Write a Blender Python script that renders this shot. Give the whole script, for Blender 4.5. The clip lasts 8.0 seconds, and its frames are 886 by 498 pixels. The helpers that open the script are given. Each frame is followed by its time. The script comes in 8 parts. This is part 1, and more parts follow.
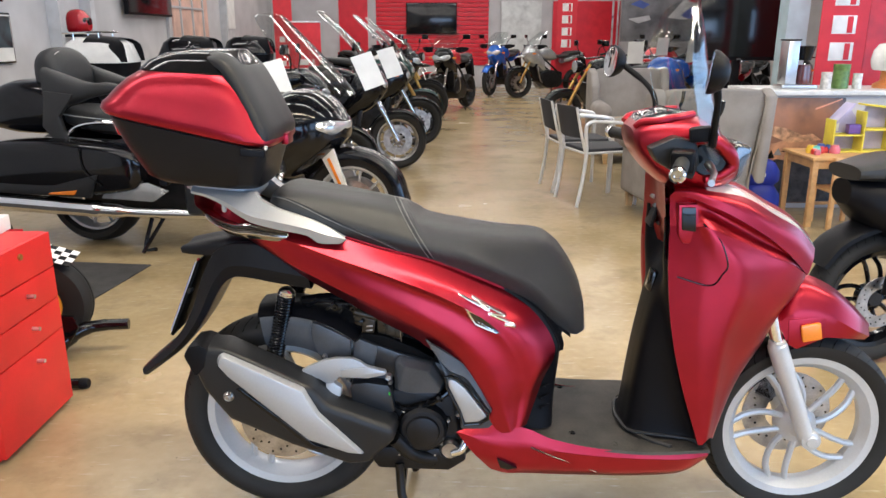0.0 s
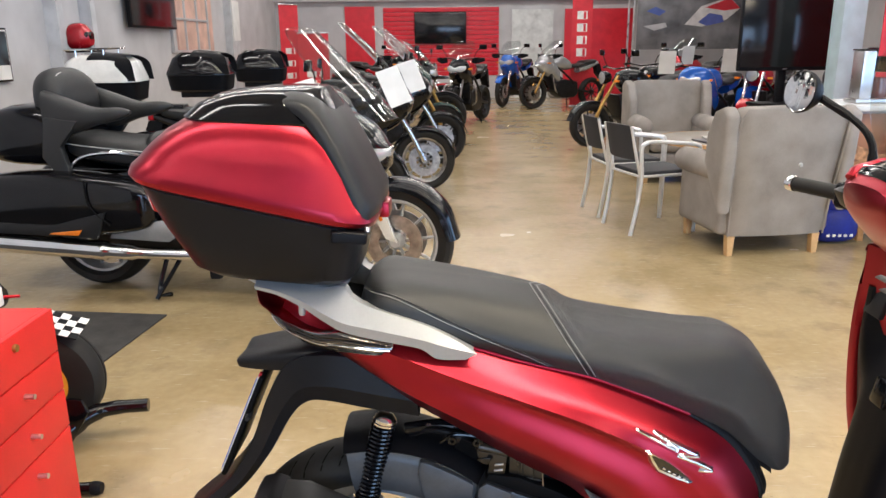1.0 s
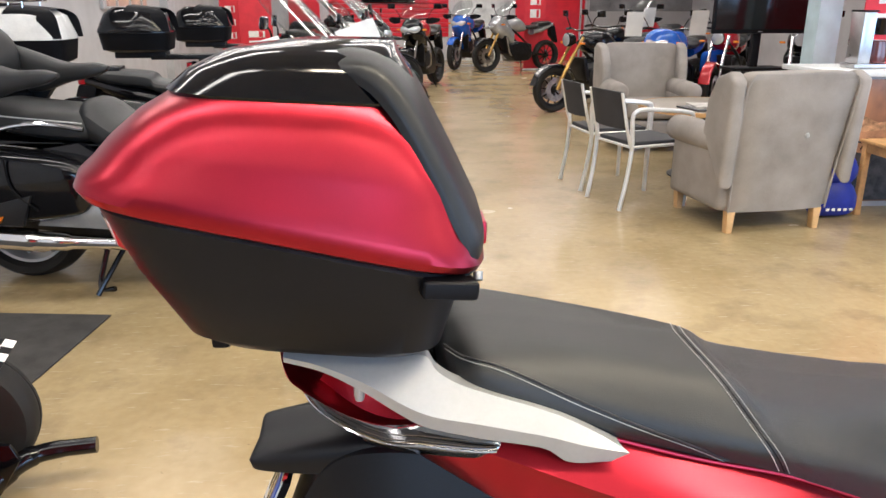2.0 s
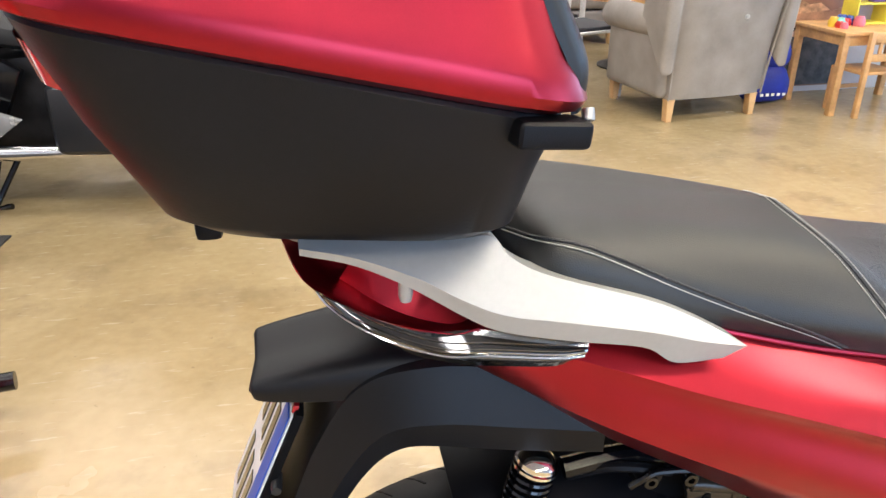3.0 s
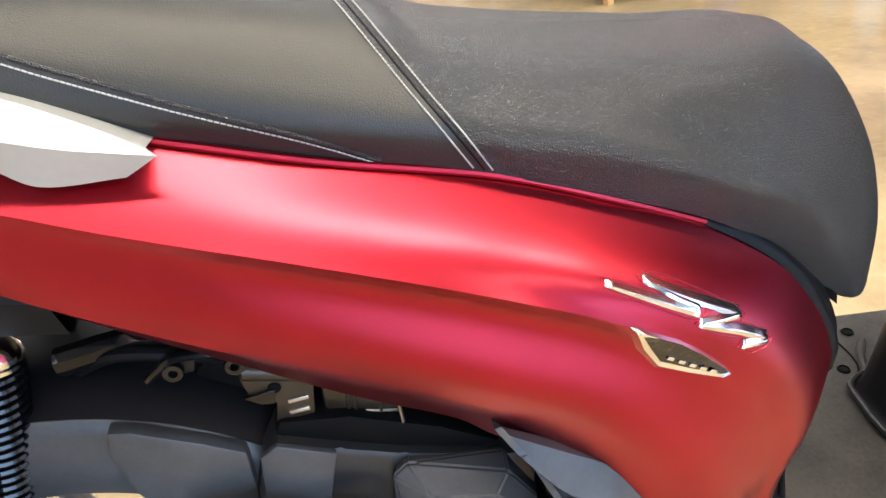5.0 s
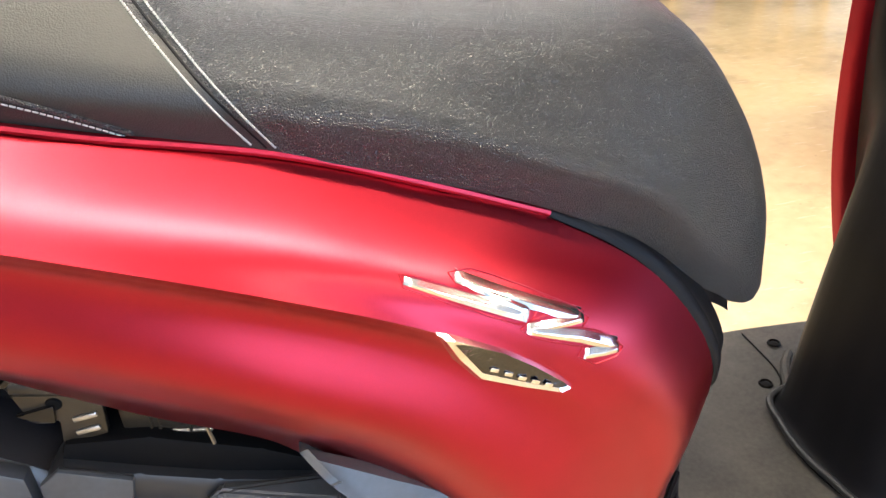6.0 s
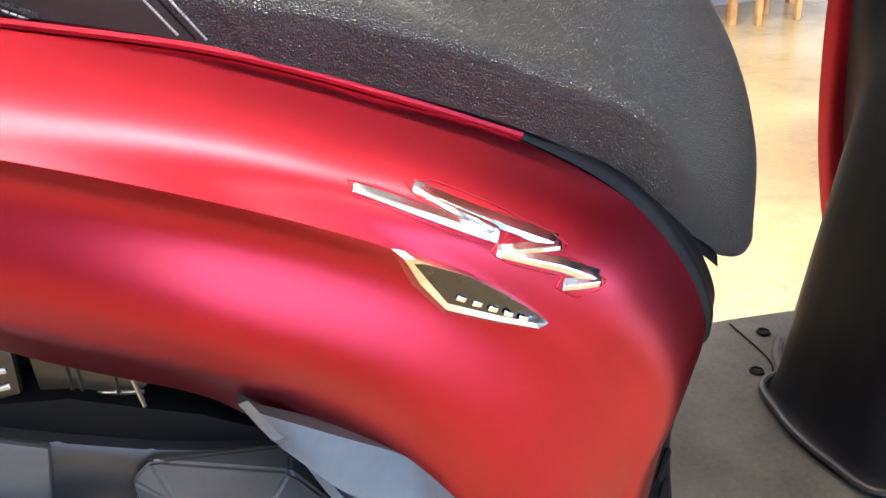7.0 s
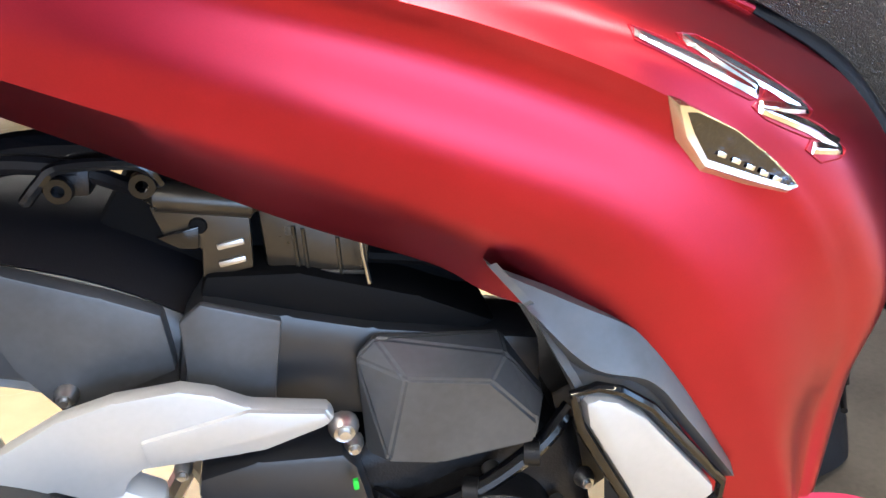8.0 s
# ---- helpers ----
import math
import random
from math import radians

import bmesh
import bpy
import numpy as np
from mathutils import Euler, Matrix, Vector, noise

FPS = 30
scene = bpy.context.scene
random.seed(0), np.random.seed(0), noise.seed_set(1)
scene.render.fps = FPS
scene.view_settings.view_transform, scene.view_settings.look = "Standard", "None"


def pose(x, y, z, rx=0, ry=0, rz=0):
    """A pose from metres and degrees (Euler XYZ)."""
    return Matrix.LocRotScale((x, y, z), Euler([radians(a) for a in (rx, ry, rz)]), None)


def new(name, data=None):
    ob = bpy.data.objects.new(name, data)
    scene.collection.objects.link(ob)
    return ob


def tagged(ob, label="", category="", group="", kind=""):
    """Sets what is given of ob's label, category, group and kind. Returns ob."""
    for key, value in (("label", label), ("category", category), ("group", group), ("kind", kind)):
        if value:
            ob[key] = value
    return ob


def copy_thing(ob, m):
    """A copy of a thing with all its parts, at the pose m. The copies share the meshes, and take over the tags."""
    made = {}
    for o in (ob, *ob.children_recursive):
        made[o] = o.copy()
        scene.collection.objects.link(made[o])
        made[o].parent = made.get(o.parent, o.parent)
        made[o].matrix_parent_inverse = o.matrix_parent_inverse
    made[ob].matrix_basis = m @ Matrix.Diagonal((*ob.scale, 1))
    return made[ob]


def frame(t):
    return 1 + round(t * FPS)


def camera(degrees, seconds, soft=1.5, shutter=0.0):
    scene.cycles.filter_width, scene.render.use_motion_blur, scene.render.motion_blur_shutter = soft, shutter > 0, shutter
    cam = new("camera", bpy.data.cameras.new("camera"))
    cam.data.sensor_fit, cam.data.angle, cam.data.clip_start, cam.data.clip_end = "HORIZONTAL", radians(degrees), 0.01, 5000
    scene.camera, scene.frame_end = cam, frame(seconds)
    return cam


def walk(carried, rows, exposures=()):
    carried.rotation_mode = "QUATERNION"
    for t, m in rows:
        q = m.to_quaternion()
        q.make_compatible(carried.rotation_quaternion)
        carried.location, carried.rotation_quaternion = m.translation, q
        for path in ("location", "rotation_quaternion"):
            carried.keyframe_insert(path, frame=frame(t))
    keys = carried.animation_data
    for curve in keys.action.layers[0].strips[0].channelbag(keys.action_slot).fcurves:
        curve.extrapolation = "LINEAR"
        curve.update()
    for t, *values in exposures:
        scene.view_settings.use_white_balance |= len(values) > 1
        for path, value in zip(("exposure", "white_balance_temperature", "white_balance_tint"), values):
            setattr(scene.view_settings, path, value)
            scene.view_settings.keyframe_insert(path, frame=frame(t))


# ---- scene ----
cam = camera(61.4, 8.0)
METRES, EYE, TILT, LEAN, TURN = 2.5, 1.35, -16.0, 0.0, 0.0
ROWS = [
    (0.0, 0.0, 0.0, 0.0, 0.0, 0.0, -0.0),
    (0.5, -0.0688, 0.1221, 0.0388, 0.25, 0.22, 0.23),
    (0.8, -0.1015, 0.1793, 0.0652, 0.1, 0.48, 0.35),
    (1.0, -0.122, 0.2229, 0.0796, -0.04, 0.58, 0.58),
    (1.2, -0.1375, 0.2663, 0.0923, -0.31, 0.59, 0.7),
    (2.3, -0.2368, 0.4558, 0.1215, -6.86, -4.14, 1.75),
    (2.5, -0.2504, 0.474, 0.1175, -8.38, -5.48, 2.2),
    (2.8, -0.2595, 0.5022, 0.1044, -10.06, -7.65, 2.74),
    (3.0, -0.2582, 0.5164, 0.0974, -11.42, -9.45, 3.22),
    (3.2, -0.2528, 0.5268, 0.0912, -12.38, -10.75, 3.54),
    (3.5, -0.2225, 0.5396, 0.0791, -12.51, -12.65, 4.44),
    (3.6, -0.2098, 0.5439, 0.0753, -12.47, -13.15, 4.69),
    (4.0, -0.1542, 0.555, 0.0629, -11.5, -14.57, 5.9),
    (4.2, -0.1257, 0.5598, 0.0557, -12.36, -15.02, 6.56),
    (4.5, -0.0942, 0.5624, 0.0481, -10.84, -15.62, 7.01),
    (4.7, -0.0786, 0.5609, 0.0361, -10.58, -15.05, 7.51),
    (5.8, -0.0147, 0.5778, 0.0109, -11.1, -14.64, 7.45),
    (6.0, -0.0026, 0.5842, 0.0038, -11.25, -13.82, 7.39),
    (6.3, 0.0051, 0.5892, -0.0085, -11.34, -12.89, 7.23),
    (6.5, 0.007, 0.5934, -0.0164, -11.83, -12.32, 7.49),
    (6.8, 0.005, 0.5997, -0.0256, -12.61, -11.17, 7.54),
    (7.0, 0.0009, 0.6007, -0.0321, -12.93, -10.69, 7.66),
    (7.2, -0.0068, 0.6014, -0.0412, -13.12, -10.64, 7.77),
    (7.5, -0.0231, 0.6015, -0.0534, -13.13, -10.4, 7.93),
    (7.8, -0.0407, 0.6014, -0.059, -12.41, -9.68, 8.02),
    (8.0, -0.0594, 0.6063, -0.0573, -11.55, -10.36, 7.82),
]
walk(cam, [(t, pose(0, 0, EYE, TILT, LEAN, TURN) @ pose(METRES * x, METRES * y, METRES * z, 90 + pitch, roll, yaw)) for t, x, y, z, yaw, pitch, roll in ROWS], [(0.0, 0.10, 5200, 12), (1.2, 0.19, 5250, 12), (3.0, 0.52, 5250, 12), (4.5, 0.58, 5200, 12), (6.0, 0.92, 5300, 12), (7.0, 1.05, 5200, 12), (8.0, 1.12, 5200, 12)])
from mathutils.bvhtree import BVHTree

# ---- light ----
world = bpy.data.worlds.new("World")
scene.world = world
world.use_nodes = True
wn = world.node_tree.nodes
sky = wn.new("ShaderNodeTexSky")
sky.sky_type = "NISHITA"
sky.sun_disc = False
sky.sun_elevation, sky.sun_rotation = radians(35), radians(200)
world.node_tree.links.new(sky.outputs["Color"], wn["Background"].inputs["Color"])
wn["Background"].inputs["Strength"].default_value = 0.1


def area(name, m, sx, sy, watts, colour):
    d = bpy.data.lights.new(name, "AREA")
    d.shape, d.size, d.size_y, d.energy, d.color = "RECTANGLE", sx, sy, watts, colour
    ob = new(name, d)
    ob.matrix_world = m
    return ob


WARM = (1.0, 0.84, 0.63)
AMBER = (1.0, 0.78, 0.46)
COOL = (0.58, 0.78, 1.0)
LAMP_W, WINDOW_W = 42, 230

# ---- materials ----


def mat(name, colour, rough=0.5, metal=0.0, var=0.08, scale=6.0, fine=180.0, bump=0.0, bscale=400.0, coat=0.0, croug=0.06, spec=0.5, two=None, rvar=0.08, bdist=0.0006, emit=0.0):
    """Principled paint with variation at two scales, roughness breakup and fine relief, in object metres."""
    m = bpy.data.materials.new(name)
    m.use_nodes = True
    n, l = m.node_tree.nodes, m.node_tree.links
    p = n["Principled BSDF"]
    tc = n.new("ShaderNodeTexCoord")
    n1 = n.new("ShaderNodeTexNoise")
    n1.inputs["Scale"].default_value, n1.inputs["Detail"].default_value = scale, 5.0
    n2 = n.new("ShaderNodeTexNoise")
    n2.inputs["Scale"].default_value, n2.inputs["Detail"].default_value = fine, 2.0
    for k in (n1, n2):
        l.new(tc.outputs["Object"], k.inputs["Vector"])
    c2 = two or tuple(min(1.0, c * (1 + 2.5 * var) + 0.01 * var) for c in colour)
    c1 = tuple(c * (1 - 2.0 * var) for c in colour) if two is None else colour
    mix = n.new("ShaderNodeMix")
    mix.data_type = "RGBA"
    mix.inputs["A"].default_value, mix.inputs["B"].default_value = (*c1, 1), (*c2, 1)
    ramp = n.new("ShaderNodeMapRange")
    ramp.inputs["From Min"].default_value, ramp.inputs["From Max"].default_value = 0.3, 0.7
    add = n.new("ShaderNodeMath")
    add.operation = "MULTIPLY_ADD"
    add.inputs[1].default_value = 0.3
    l.new(n2.outputs["Fac"], add.inputs[0])
    l.new(n1.outputs["Fac"], add.inputs[2])
    sub = n.new("ShaderNodeMath")
    sub.operation = "SUBTRACT"
    sub.inputs[1].default_value = 0.15
    l.new(add.outputs[0], sub.inputs[0])
    l.new(sub.outputs[0], ramp.inputs["Value"])
    l.new(ramp.outputs["Result"], mix.inputs["Factor"])
    l.new(mix.outputs["Result"], p.inputs["Base Color"])
    rr = n.new("ShaderNodeMapRange")
    rr.inputs["To Min"].default_value, rr.inputs["To Max"].default_value = max(0.0, rough - rvar), min(1.0, rough + rvar)
    l.new(n1.outputs["Fac"], rr.inputs["Value"])
    l.new(rr.outputs["Result"], p.inputs["Roughness"])
    p.inputs["Metallic"].default_value = metal
    p.inputs["Specular IOR Level"].default_value = spec
    if coat:
        p.inputs["Coat Weight"].default_value, p.inputs["Coat Roughness"].default_value = coat, croug
    if bump:
        b = n.new("ShaderNodeBump")
        b.inputs["Strength"].default_value, b.inputs["Distance"].default_value = bump, bdist
        b.invert = bscale > 300
        v = n.new("ShaderNodeTexVoronoi") if bscale > 300 else n.new("ShaderNodeTexNoise")
        v.inputs["Scale"].default_value = bscale
        l.new(tc.outputs["Object"], v.inputs["Vector"])
        if bscale > 300 and bump >= 0.8:
            v.feature = "DISTANCE_TO_EDGE"
            b.invert = False
            peb = n.new("ShaderNodeMapRange")
            peb.interpolation_type = "SMOOTHSTEP"
            peb.inputs["From Max"].default_value = 0.32
            l.new(v.outputs["Distance"], peb.inputs["Value"])
            l.new(peb.outputs["Result"], b.inputs["Height"])
        else:
            l.new(v.outputs[0], b.inputs["Height"])
        l.new(b.outputs["Normal"], p.inputs["Normal"])
    if emit:
        p.inputs["Emission Color"].default_value, p.inputs["Emission Strength"].default_value = (*colour, 1), emit
    return m


def glass(name, tint=(1, 1, 1), rough=0.0):
    m = bpy.data.materials.new(name)
    m.use_nodes = True
    n, l = m.node_tree.nodes, m.node_tree.links
    n.remove(n["Principled BSDF"])
    tr, gl, lw, mx = n.new("ShaderNodeBsdfTransparent"), n.new("ShaderNodeBsdfGlossy"), n.new("ShaderNodeLayerWeight"), n.new("ShaderNodeMixShader")
    pw, fr = n.new("ShaderNodeMath"), n.new("ShaderNodeMath")
    pw.operation, fr.operation = "POWER", "MULTIPLY_ADD"
    pw.inputs[1].default_value, fr.inputs[1].default_value, fr.inputs[2].default_value = 3.0, 0.42, 0.06
    l.new(lw.outputs["Facing"], pw.inputs[0])
    l.new(pw.outputs[0], fr.inputs[0])
    tr.inputs["Color"].default_value = (*tint, 1)
    gl.inputs["Roughness"].default_value = rough
    l.new(fr.outputs[0], mx.inputs["Fac"])
    l.new(tr.outputs[0], mx.inputs[1])
    l.new(gl.outputs[0], mx.inputs[2])
    l.new(mx.outputs[0], n["Material Output"].inputs["Surface"])
    return m


RED = mat("satin_red_metallic", (0.345, 0.0070, 0.0235), 0.34, 1.0, var=0.05, scale=9, fine=900, rvar=0.03, coat=0.46, croug=0.28)
RED_GLOSS = mat("gloss_red_paint", (0.45, 0.008, 0.016), 0.25, 0.2, coat=0.6)
SEATBLK = mat("grained_black_vinyl", (0.018, 0.019, 0.022), 0.35, bump=1.0, bscale=540, rvar=0.05, spec=0.74, bdist=0.0009)
SEATTOP = mat("smooth_black_vinyl", (0.0165, 0.017, 0.0175), 0.47, bump=0.3, bscale=900, rvar=0.05)
THREAD = mat("pale_thread", (0.38, 0.38, 0.37), 0.8)
PLASTIC = mat("textured_black_plastic", (0.0045, 0.0045, 0.006), 0.46, bump=0.15, bscale=900, spec=0.14)
TUBM = mat("textured_black_case_plastic", (0.007, 0.007, 0.0085), 0.42, bump=0.15, bscale=900, spec=0.22)
PLASTIC2 = mat("dark_grey_plastic", (0.013, 0.0135, 0.015), 0.42, spec=0.35, bump=0.1, bscale=900)
BLACKGL = mat("gloss_black_paint", (0.003, 0.003, 0.004), 0.11, coat=0.25, rvar=0.03, spec=0.32)
RUBBER = mat("tyre_rubber", (0.020, 0.019, 0.018), 0.62, spec=0.25, bump=0.2, bscale=250)
BROWNMET = mat("brown_black_bracket_paint", (0.030, 0.024, 0.017), 0.30, 0.3, var=0.12, scale=30, spec=0.6)
COVER = mat("satin_grey_cover", (0.056, 0.060, 0.068), 0.36, 0.1, var=0.1, scale=14)
# Near-black plastic; shade of the gaps and recesses is put into the colour.
DEEP = mat("deep_shade_plastic", (0.003, 0.003, 0.0035), 0.6, spec=0.08)
MATRUB = mat("floor_mat_rubber", (0.032, 0.029, 0.025), 0.7, var=0.28, scale=11, bump=0.3, bscale=800)
SILVER = mat("satin_silver_paint", (0.42, 0.425, 0.435), 0.36, 0.4, var=0.03, rvar=0.04)
WHEELW = mat("silver_white_wheel_paint", (0.52, 0.53, 0.545), 0.3, 0.25, var=0.04, rvar=0.05)
ALU = mat("brushed_aluminium", (0.60, 0.60, 0.61), 0.3, 1.0, var=0.08)
STEEL = mat("worn_steel", (0.42, 0.41, 0.40), 0.35, 1.0, var=0.15, scale=20)
CHROME = mat("chrome", (0.82, 0.82, 0.83), 0.09, 1.0, var=0.02, rvar=0.03)
BADGEM = mat("satin_badge_chrome", (0.80, 0.80, 0.79), 0.15, 1.0, var=0.02, rvar=0.03)
DARKMET = mat("dark_cast_metal", (0.02, 0.02, 0.022), 0.4, 0.7, var=0.15, scale=15, bump=0.2, bscale=500)
GREYMET = mat("grey_engine_paint", (0.014, 0.015, 0.018), 0.34, 0.0, spec=0.6, var=0.08)
ORANGE = mat("amber_reflector", (0.75, 0.22, 0.01), 0.2, coat=0.5)
REDLENS = mat("red_lamp_lens", (0.35, 0.01, 0.015), 0.1, coat=0.8)
CLEARLENS = mat("smoked_lamp_lens", (0.10, 0.10, 0.105), 0.12, 0.9, coat=0.8)
SMOKE = mat("smoked_chrome", (0.30, 0.295, 0.29), 0.10, 1.0, var=0.05, rvar=0.04, bump=0.12, bscale=60, bdist=0.003)
# Pale gloss for the cowl strip and the painted screen-edge highlights.
PALEGLOSS = mat("pale_gloss_strip", (0.62, 0.60, 0.60), 0.16, 0.3, coat=0.8)
FACET = mat("faceted_mirror_chrome", (0.09, 0.09, 0.10), 0.05, 1.0, var=0.02, rvar=0.03, bump=0.7, bscale=130, bdist=0.003)
PAPER = mat("white_paper", (0.75, 0.75, 0.73), 0.8, var=0.03)
GREENC = mat("green_tag", (0.05, 0.5, 0.03), 0.5)
SCREEN = glass("clear_windscreen", (0.90, 0.92, 0.92))


# ---- mesh tools ----


def finish(bm, name, material, parent=None, label="", smooth=35, kind=""):
    me = bpy.data.meshes.new(name)
    bmesh.ops.recalc_face_normals(bm, faces=bm.faces)
    bm.to_mesh(me)
    bm.free()
    for mt in material if isinstance(material, (list, tuple)) else [material]:
        me.materials.append(mt)
    if smooth:
        for p in me.polygons:
            p.use_smooth = True
        me.set_sharp_from_angle(angle=radians(smooth))
    ob = new(name, me)
    ob.parent = parent
    if label:
        ob["label"] = label
    if kind:
        ob["kind"] = kind
    return ob


def part(name, bm, material, parent, label="", smooth=35):
    return finish(bm, name, material, parent, label, smooth)


def thing(name, m, label, category, group="", kind=""):
    e = new(name)
    e.empty_display_size = 0.1
    e.matrix_world = m
    return tagged(e, label, category, group, kind)


def spline(pts, n):
    """Catmull-Rom through pts by index, n points."""
    p = [Vector(q) for q in pts]
    p = [2 * p[0] - p[1]] + p + [2 * p[-1] - p[-2]]
    out, k = [], len(pts) - 1
    for i in range(n):
        s = i * k / (n - 1)
        j = min(int(s), k - 1)
        u = s - j
        a, b, c, d = p[j : j + 4]
        out.append(0.5 * (2 * b + (c - a) * u + (2 * a - 5 * b + 4 * c - d) * u * u + (3 * b - 3 * c + d - a) * u**3))
    return out


def grid(bm, rows, closed=False, mi=0):
    vs = [[bm.verts.new(p) for p in r] for r in rows]
    for a, b in zip(vs, vs[1:]):
        k = len(a)
        for i in range(k if closed else k - 1):
            f = bm.faces.new((a[i], a[(i + 1) % k], b[(i + 1) % k], b[i]))
            f.material_index = mi
    return vs


def loft(curves, nu=40, nv=4, thick=0.0, mirror=False, straight=False):
    """A skin over lengthwise curves (same number of stations); nv steps from curve to curve."""
    cs = [spline(c, nu) for c in curves]
    rows = []
    for i in range(nu):
        across = [c[i] for c in cs]
        if straight:
            r = []
            for a, b in zip(across, across[1:]):
                r += [a.lerp(b, j / nv) for j in range(nv)]
            rows.append(r + [across[-1]])
        else:
            rows.append(spline(across, nv * (len(cs) - 1) + 1))
    bm = bmesh.new()
    grid(bm, rows)
    if mirror:
        geo = bmesh.ops.duplicate(bm, geom=bm.verts[:] + bm.faces[:])["geom"]
        for v in geo:
            if isinstance(v, bmesh.types.BMVert):
                v.co.y = -v.co.y
        bmesh.ops.remove_doubles(bm, verts=bm.verts, dist=0.0005)
    if thick:
        bmesh.ops.recalc_face_normals(bm, faces=bm.faces)
        bmesh.ops.solidify(bm, geom=bm.faces[:], thickness=thick)
    return bm


def tube(bm, pts, r, seg=10, n=0, closed=False):
    """A round tube through pts; r is one radius or one per point."""
    p = spline(pts, n) if n else [Vector(q) for q in pts]
    k = len(p)
    rs = r if isinstance(r, (list, tuple)) else None
    rows, up = [], None
    for i in range(k):
        d = ((p[(i + 1) % k] - p[i - 1]) if closed else (p[min(i + 1, k - 1)] - p[max(i - 1, 0)])).normalized()
        if up is None:
            up = d.orthogonal().normalized()
        up = (up - d * up.dot(d)).normalized()
        side = d.cross(up)
        q = r if rs is None else rs[min(int(i * len(rs) / k), len(rs) - 1)] if len(rs) != k else rs[i]
        rows.append([p[i] + q * (math.cos(a) * up + math.sin(a) * side) for a in (2 * math.pi * j / seg for j in range(seg))])
    vs = grid(bm, rows + ([rows[0]] if closed else []), closed=True)
    if not closed:
        bm.faces.new(vs[0])
        bm.faces.new(vs[-1])
    return bm


def tubed(pts, r, seg=10, n=0, closed=False):
    return tube(bmesh.new(), pts, r, seg, n, closed)


def lathe(bm, prof, m=Matrix(), seg=48, close=False):
    """Turn a profile of (radius, along) round the Y axis of m."""
    rows = []
    for i in range(seg):
        a = 2 * math.pi * i / seg
        rows.append([m @ Vector((r * math.cos(a), h, r * math.sin(a))) for r, h in prof])
    rows.append(rows[0])
    vs = []
    for r in rows[:-1]:
        vs.append([bm.verts.new(p) for p in r])
    vs.append(vs[0])
    for a, b in zip(vs, vs[1:]):
        k = len(a)
        for i in range(k if close else k - 1):
            j = (i + 1) % k
            bm.faces.new((a[i], a[j], b[j], b[i]))
    return bm


def lathed(prof, m=Matrix(), seg=48, close=False):
    return lathe(bmesh.new(), prof, m, seg, close)


def prism(outline, y0, y1, bevel=0.0, m=Matrix(), bm=None, seg=2, taper=1.0):
    """An outline in x, z pushed from y0 to y1, with bevelled rims."""
    own = bmesh.new()
    cx = sum(p[0] for p in outline) / len(outline)
    cz = sum(p[1] for p in outline) / len(outline)
    a = [own.verts.new((cx + (p[0] - cx) * taper, y0, cz + (p[1] - cz) * taper)) for p in outline]
    b = [own.verts.new((p[0], y1, p[1])) for p in outline]
    k = len(outline)
    own.faces.new(a)
    own.faces.new(b)
    for i in range(k):
        own.faces.new((a[i], a[(i + 1) % k], b[(i + 1) % k], b[i]))
    bmesh.ops.recalc_face_normals(own, faces=own.faces)
    if bevel:
        bmesh.ops.bevel(own, geom=own.edges[:], offset=bevel, segments=seg, affect="EDGES", profile=0.6)
    bmesh.ops.transform(own, matrix=m, verts=own.verts)
    if bm is None:
        return own
    join(bm, own)
    return bm


def join(bm, other):
    me = bpy.data.meshes.new("tmp")
    other.to_mesh(me)
    other.free()
    bm.from_mesh(me)
    bpy.data.meshes.remove(me)
    return bm


def block(sx, sy, sz, m=Matrix(), bevel=0.005, seg=2, bm=None):
    """A bevelled box, centred on m."""
    own = bmesh.new()
    bmesh.ops.create_cube(own, size=1.0)
    bmesh.ops.scale(own, vec=(sx, sy, sz), verts=own.verts)
    if bevel:
        bmesh.ops.bevel(own, geom=own.edges[:], offset=min(bevel, 0.45 * min(sx, sy, sz)), segments=seg, affect="EDGES", profile=0.6)
    bmesh.ops.transform(own, matrix=m, verts=own.verts)
    if bm is None:
        return own
    return join(bm, own)


def rings(levels, seg=64, cap=(True, True), power=3.0):
    """A shell through level rings: (x_rear, x_front, half_width, z_rear, z_front[, power])."""
    bm = bmesh.new()
    rows = []
    for lv in levels:
        xr, xf, w, zr, zf = lv[:5]
        q = 2.0 / (lv[5] if len(lv) > 5 else power)
        row = []
        for i in range(seg):
            a = 2 * math.pi * i / seg
            c, s = math.cos(a), math.sin(a)
            u = math.copysign(abs(c) ** q, c)
            v = math.copysign(abs(s) ** q, s)
            x = (xr + xf) / 2 + (xf - xr) / 2 * u
            row.append(Vector((x, w * v, zr + (zf - zr) * (u + 1) / 2)))
        rows.append(row)
    vs = grid(bm, rows, closed=True)
    if cap[0]:
        bm.faces.new(vs[0])
    if cap[1]:
        bm.faces.new(vs[-1])
    return bm


def shift(pts, dx=0, dy=0, dz=0):
    return [(p[0] + dx, p[1] + dy, p[2] + dz) for p in pts]


def flip(bm, mid=0.0):
    """The mirror image across the middle plane, added."""
    geo = bmesh.ops.duplicate(bm, geom=bm.verts[:] + bm.faces[:])["geom"]
    new_faces = [f for f in geo if isinstance(f, bmesh.types.BMFace)]
    for v in geo:
        if isinstance(v, bmesh.types.BMVert):
            v.co.y = 2 * mid - v.co.y
    bmesh.ops.reverse_faces(bm, faces=new_faces)
    return bm


